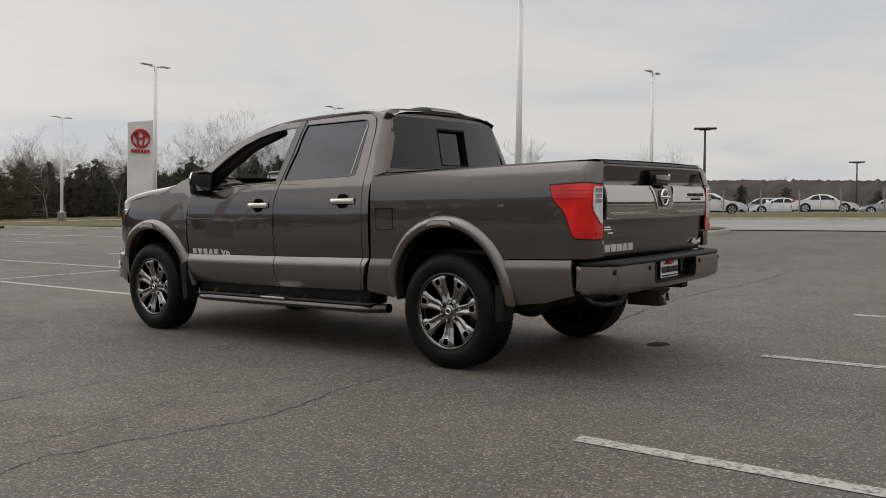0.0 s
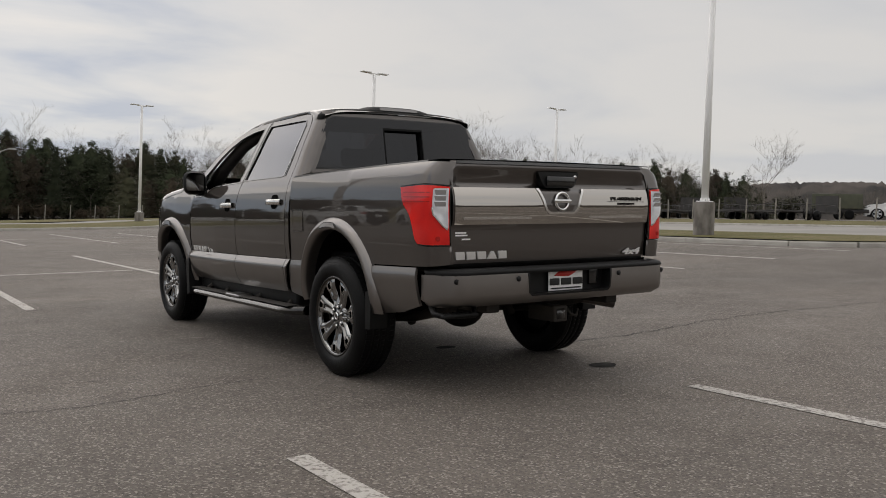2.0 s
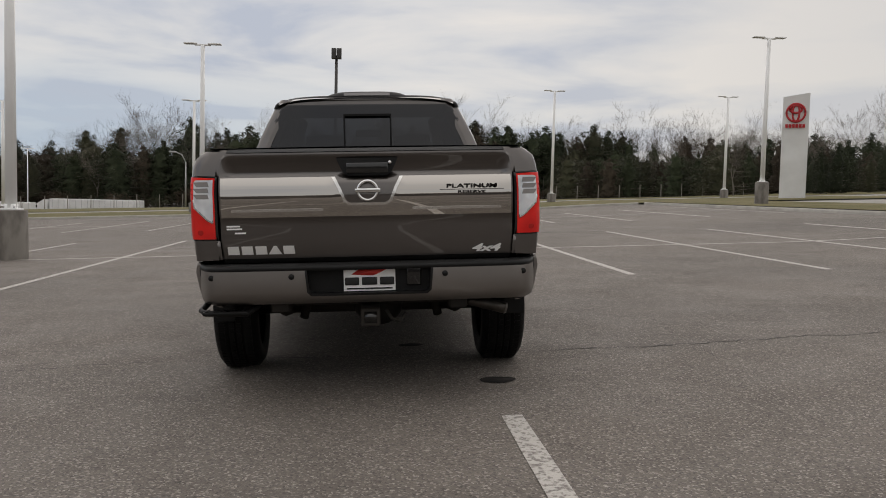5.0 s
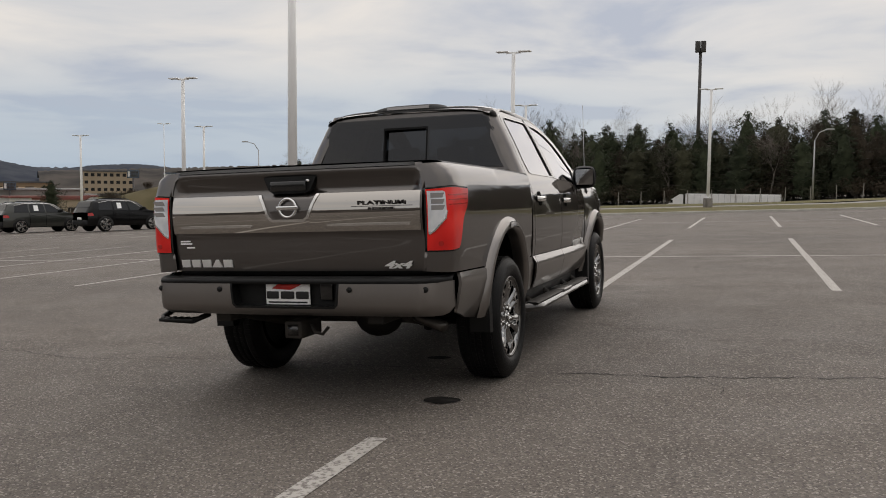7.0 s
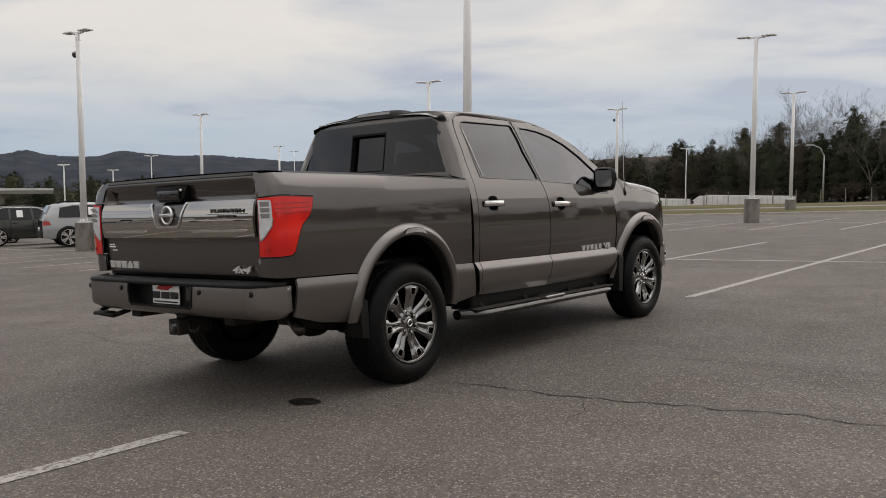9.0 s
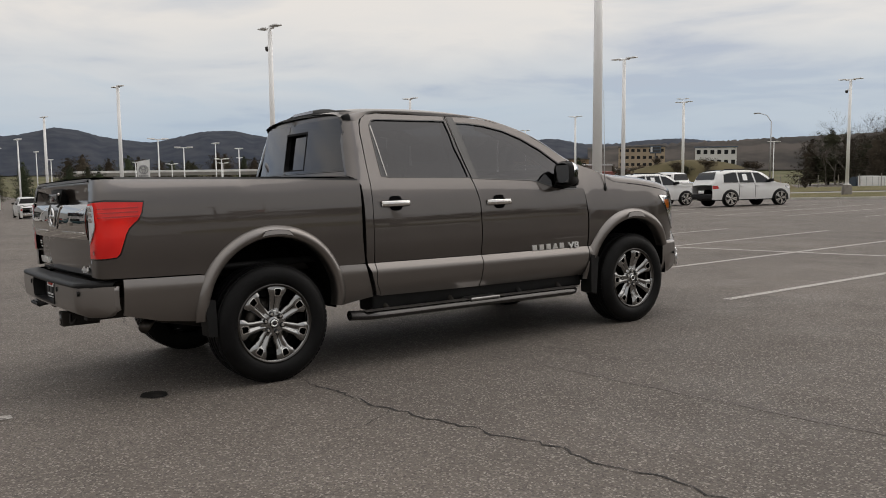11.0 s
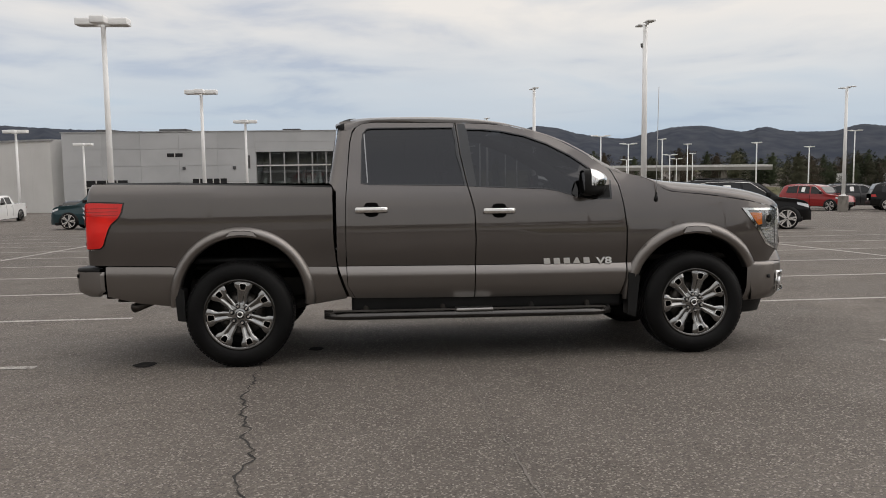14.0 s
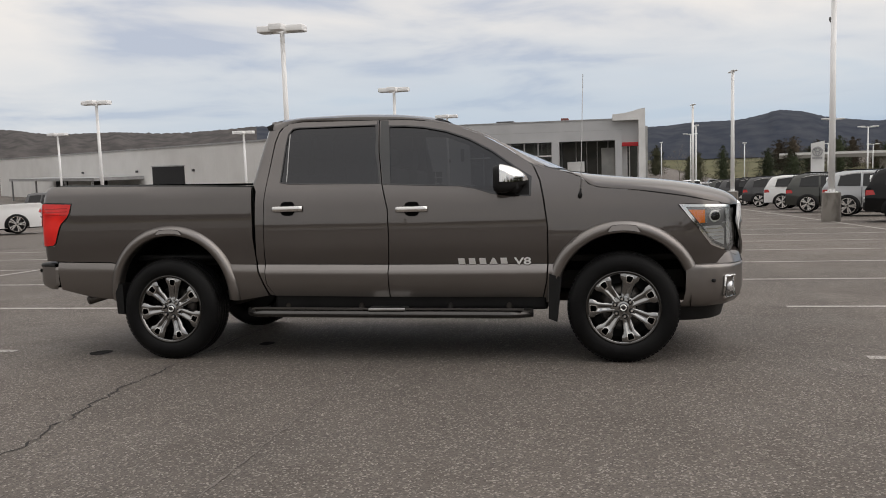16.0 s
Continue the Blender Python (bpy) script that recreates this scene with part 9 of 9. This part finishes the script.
def travel_trailer(x, y, heading):
    """A white caravan with a raked nose cap over a dark underslung front, on two axles."""
    root = tagged(empty("travel_trailer", pose(x, y, height(x, y), 0, 0, heading)), "white travel trailer with dark windows and a raked nose", "trailer")
    prof = [(-3.3, 0.72), (-3.35, 2.95), (-3.1, 3.06), (2.30, 3.06), (2.46, 2.99), (2.62, 1.62), (2.56, 1.45), (2.10, 0.72)]
    part("body", prism(prof, lambda u, v: Vector((1.20, u, v)), (-2.40, 0, 0)), PORTAL_WHITE, root, "white ribbed body", smooth=False)
    part("nose_cap", grid(12, 10, lambda s, t: ((s * 2 - 1) * 1.215, 2.50 + 0.46 * math.sin(math.pi * 0.5 * (1 - t)) ** 0.8 * (1 - 0.25 * (s * 2 - 1) ** 4) - 0.10, 1.50 + 1.56 * t)), PORTAL_WHITE, root, "smooth white nose cap")
    part("nose_band", block((-1.16, 2.70, 1.56), (1.16, 2.90, 1.66), 0.02), STEEL_GREY, root)
    part("underslung_front", grid(10, 6, lambda s, t: ((s * 2 - 1) * 1.18, 2.84 - 0.75 * t, 1.49 - 0.80 * t)), POLE_DARK, root, "dark underslung front")
    for s in (1, -1):
        for k in range(9):
            part("body_rib", block((s * 1.205 - 0.012, -3.2, 0.88 + k * 0.10), (s * 1.205 + 0.008, 2.2, 0.895 + k * 0.10)), STEEL_GREY, root, smooth=False)
        for y0, y1, z0, z1 in ((-1.75, -1.0, 1.80, 2.42), (0.95, 1.95, 1.62, 2.38), (-2.9, -2.3, 2.0, 2.4)):
            pane = part("window", block((s * 1.20 - 0.02, y0, z0), (s * 1.20 + 0.03, y1, z1), 0.02), CAR_GLASS, root)
            part("window_frame", block((s * 1.20 - 0.02, y0 - 0.06, z0 - 0.06), (s * 1.20 + 0.02, y1 + 0.06, z1 + 0.06), 0.015), POLE_DARK, pane)
        door = part("door", block((s * 1.20 - 0.02, -0.55, 0.85), (s * 1.20 + 0.028, 0.20, 2.72), 0.02), PORTAL_WHITE, root)
        part("door_frame", block((s * 1.20 - 0.02, -0.60, 0.80), (s * 1.20 + 0.018, 0.25, 2.77), 0.02), POLE_DARK, door)
        part("door_window", block((s * 1.20, -0.36, 1.75), (s * 1.20 + 0.036, 0.02, 2.50), 0.02), CAR_GLASS, door)
        part("swoosh", tube([(s * 1.225, 1.9 - 0.35 * k, 0.95 + 0.02 * k * k) for k in range(9)], 0.035, 5, flat=0.4), POLE_DARK, root)
        part("hatch", block((s * 1.20 - 0.01, 1.75, 0.95), (s * 1.20 + 0.022, 2.25, 1.32), 0.02), WHITE_PLATE, root)
        part("awning_roll", tube([(s * 1.27, -3.1, 2.93), (s * 1.27, 2.1, 2.93)], 0.07, 8), POLE_DARK, root)
        for ya in (-3.0, 2.0):
            part("awning_arm", tube([(s * 1.25, ya, 2.9), (s * 1.25, ya, 1.2)], 0.03, 5), POLE_DARK, root)
        part("skirt", block((s * 1.20 - 0.03, -3.2, 0.70), (s * 1.20 + 0.02, 2.1, 0.82), 0.01), STEEL_GREY, root)
        for wy in (-1.0, -0.1):
            part("wheel", lathe([(0.0, 0.02), (0.2, 0.04), (0.33, 0.05), (0.36, 0.0), (0.36, -0.16), (0.1, -0.18)], 20), RUBBER, root, at=Matrix.Translation((s * 1.12, wy, 0.36)) @ (Matrix.Identity(4) if s > 0 else pose(0, 0, 0, 0, 0, 180)))
    part("chassis", block((-1.0, -3.2, 0.5), (1.0, 2.3, 0.74)), POLE_DARK, root, smooth=False)
    part("roof_air_unit", block((-0.4, -0.9, 3.06), (0.4, 0.3, 3.32), 0.08), POLE_DARK, root)
    part("drawbar", merge(tube([(-0.7, 2.2, 0.6), (0, 3.6, 0.5)], 0.06, 6), tube([(0.7, 2.2, 0.6), (0, 3.6, 0.5)], 0.06, 6)), POLE_DARK, root)
    part("gas_bottle", lathe([(0.0, 0.0), (0.15, 0.02), (0.16, 0.3), (0.10, 0.42), (0.0, 0.44)], 14, "Z"), POLE_DARK, root, at=Matrix.Translation((0.0, 2.9, 0.6)))
    part("leg_jack", tube([(0, 3.5, 0.05), (0, 3.5, 0.8)], 0.05, 6), STEEL_GREY, root)
    for k in range(5):
        part("nose_mark", block((-0.62 + 0.26 * k, 2.78, 2.10), (-0.44 + 0.26 * k, 2.795, 2.30)), POLE_DARK, root, smooth=False)


travel_trailer(29.8, 34.4, -194)


def semi_truck(x, y, heading, cab_paint):
    """A road tractor with a box trailer; nose towards its own +y."""
    z = height(x, y)
    root = tagged(empty("semi_truck", pose(x, y, z, 0, 0, heading)), "white semi truck with a long box trailer on the highway", "truck", "highway trucks")
    part("box_trailer", block((-1.28, -9.0, 1.15), (1.28, 6.6, 4.05), 0.04), PORTAL_WHITE, root)
    for k in range(16):
        part("trailer_rib", block((-1.30, -8.9 + k * 1.0, 1.2), (-1.285, -8.84 + k * 1.0, 4.0)), STEEL_GREY, root, smooth=False)
    part("side_skirt", block((-1.2, -4.5, 0.45), (1.2, 4.0, 1.15)), STEEL_GREY, root, smooth=False)
    prof = [(7.0, 0.6), (7.0, 3.9), (7.6, 3.95), (8.9, 3.1), (9.4, 2.3), (10.9, 1.9), (11.2, 1.5), (11.2, 0.5)]
    part("cab", prism(prof, lambda u, v: Vector((1.15, u, v)), (-2.3, 0, 0)), cab_paint, root, "rounded sleeper cab", smooth=False)
    part("cab_glass", prism([(8.75, 2.45), (8.75, 2.95), (9.0, 2.9), (9.3, 2.4)], lambda u, v: Vector((1.17, u, v)), (-2.34, 0, 0)), CAR_GLASS, root, smooth=False)
    for wy in (-8.0, -6.8, 7.6, 8.8, 10.3):
        for s in (1, -1):
            part("wheel", lathe([(0.0, 0.02), (0.25, 0.04), (0.46, 0.05), (0.5, 0.0), (0.5, -0.28), (0.1, -0.30)], 20), RUBBER, root, at=Matrix.Translation((s * 1.15, wy, 0.5)) @ (Matrix.Identity(4) if s > 0 else pose(0, 0, 0, 0, 0, 180)))


semi_truck(-1.0, 152, 90, CAR_WHITE)
semi_truck(-50.0, 152, 90, CAR_WHITE)
semi_truck(-64.0, 139, 90, CAR_BLUE)
semi_truck(-139.0, 106.0, -50, CAR_WHITE)
semi_truck(-163.0, 106.0, -72, CAR_WHITE)


def flat_trailer(x, y, heading):
    """A long empty flatbed behind the fence."""
    root = tagged(empty("flatbed_semi_trailer", pose(x, y, height(x, y), 0, 0, heading)), "long low white flatbed trailer on the highway", "trailer")
    part("deck", block((-1.25, -11.0, 1.05), (1.25, 11.0, 1.35), 0.03), PORTAL_WHITE, root)
    part("beam", block((-0.5, -10.0, 0.75), (0.5, 10.0, 1.05), 0.03), POLE_DARK, root)
    for wy in (-9.5, -8.2, 8.6, 9.8):
        for s in (1, -1):
            part("wheel", lathe([(0.0, 0.02), (0.25, 0.04), (0.46, 0.05), (0.5, 0.0), (0.5, -0.28), (0.1, -0.30)], 20), RUBBER, root, at=Matrix.Translation((s * 1.15, wy, 0.5)) @ (Matrix.Identity(4) if s > 0 else pose(0, 0, 0, 0, 0, 180)))


flat_trailer(36.0, 140.0, 90)
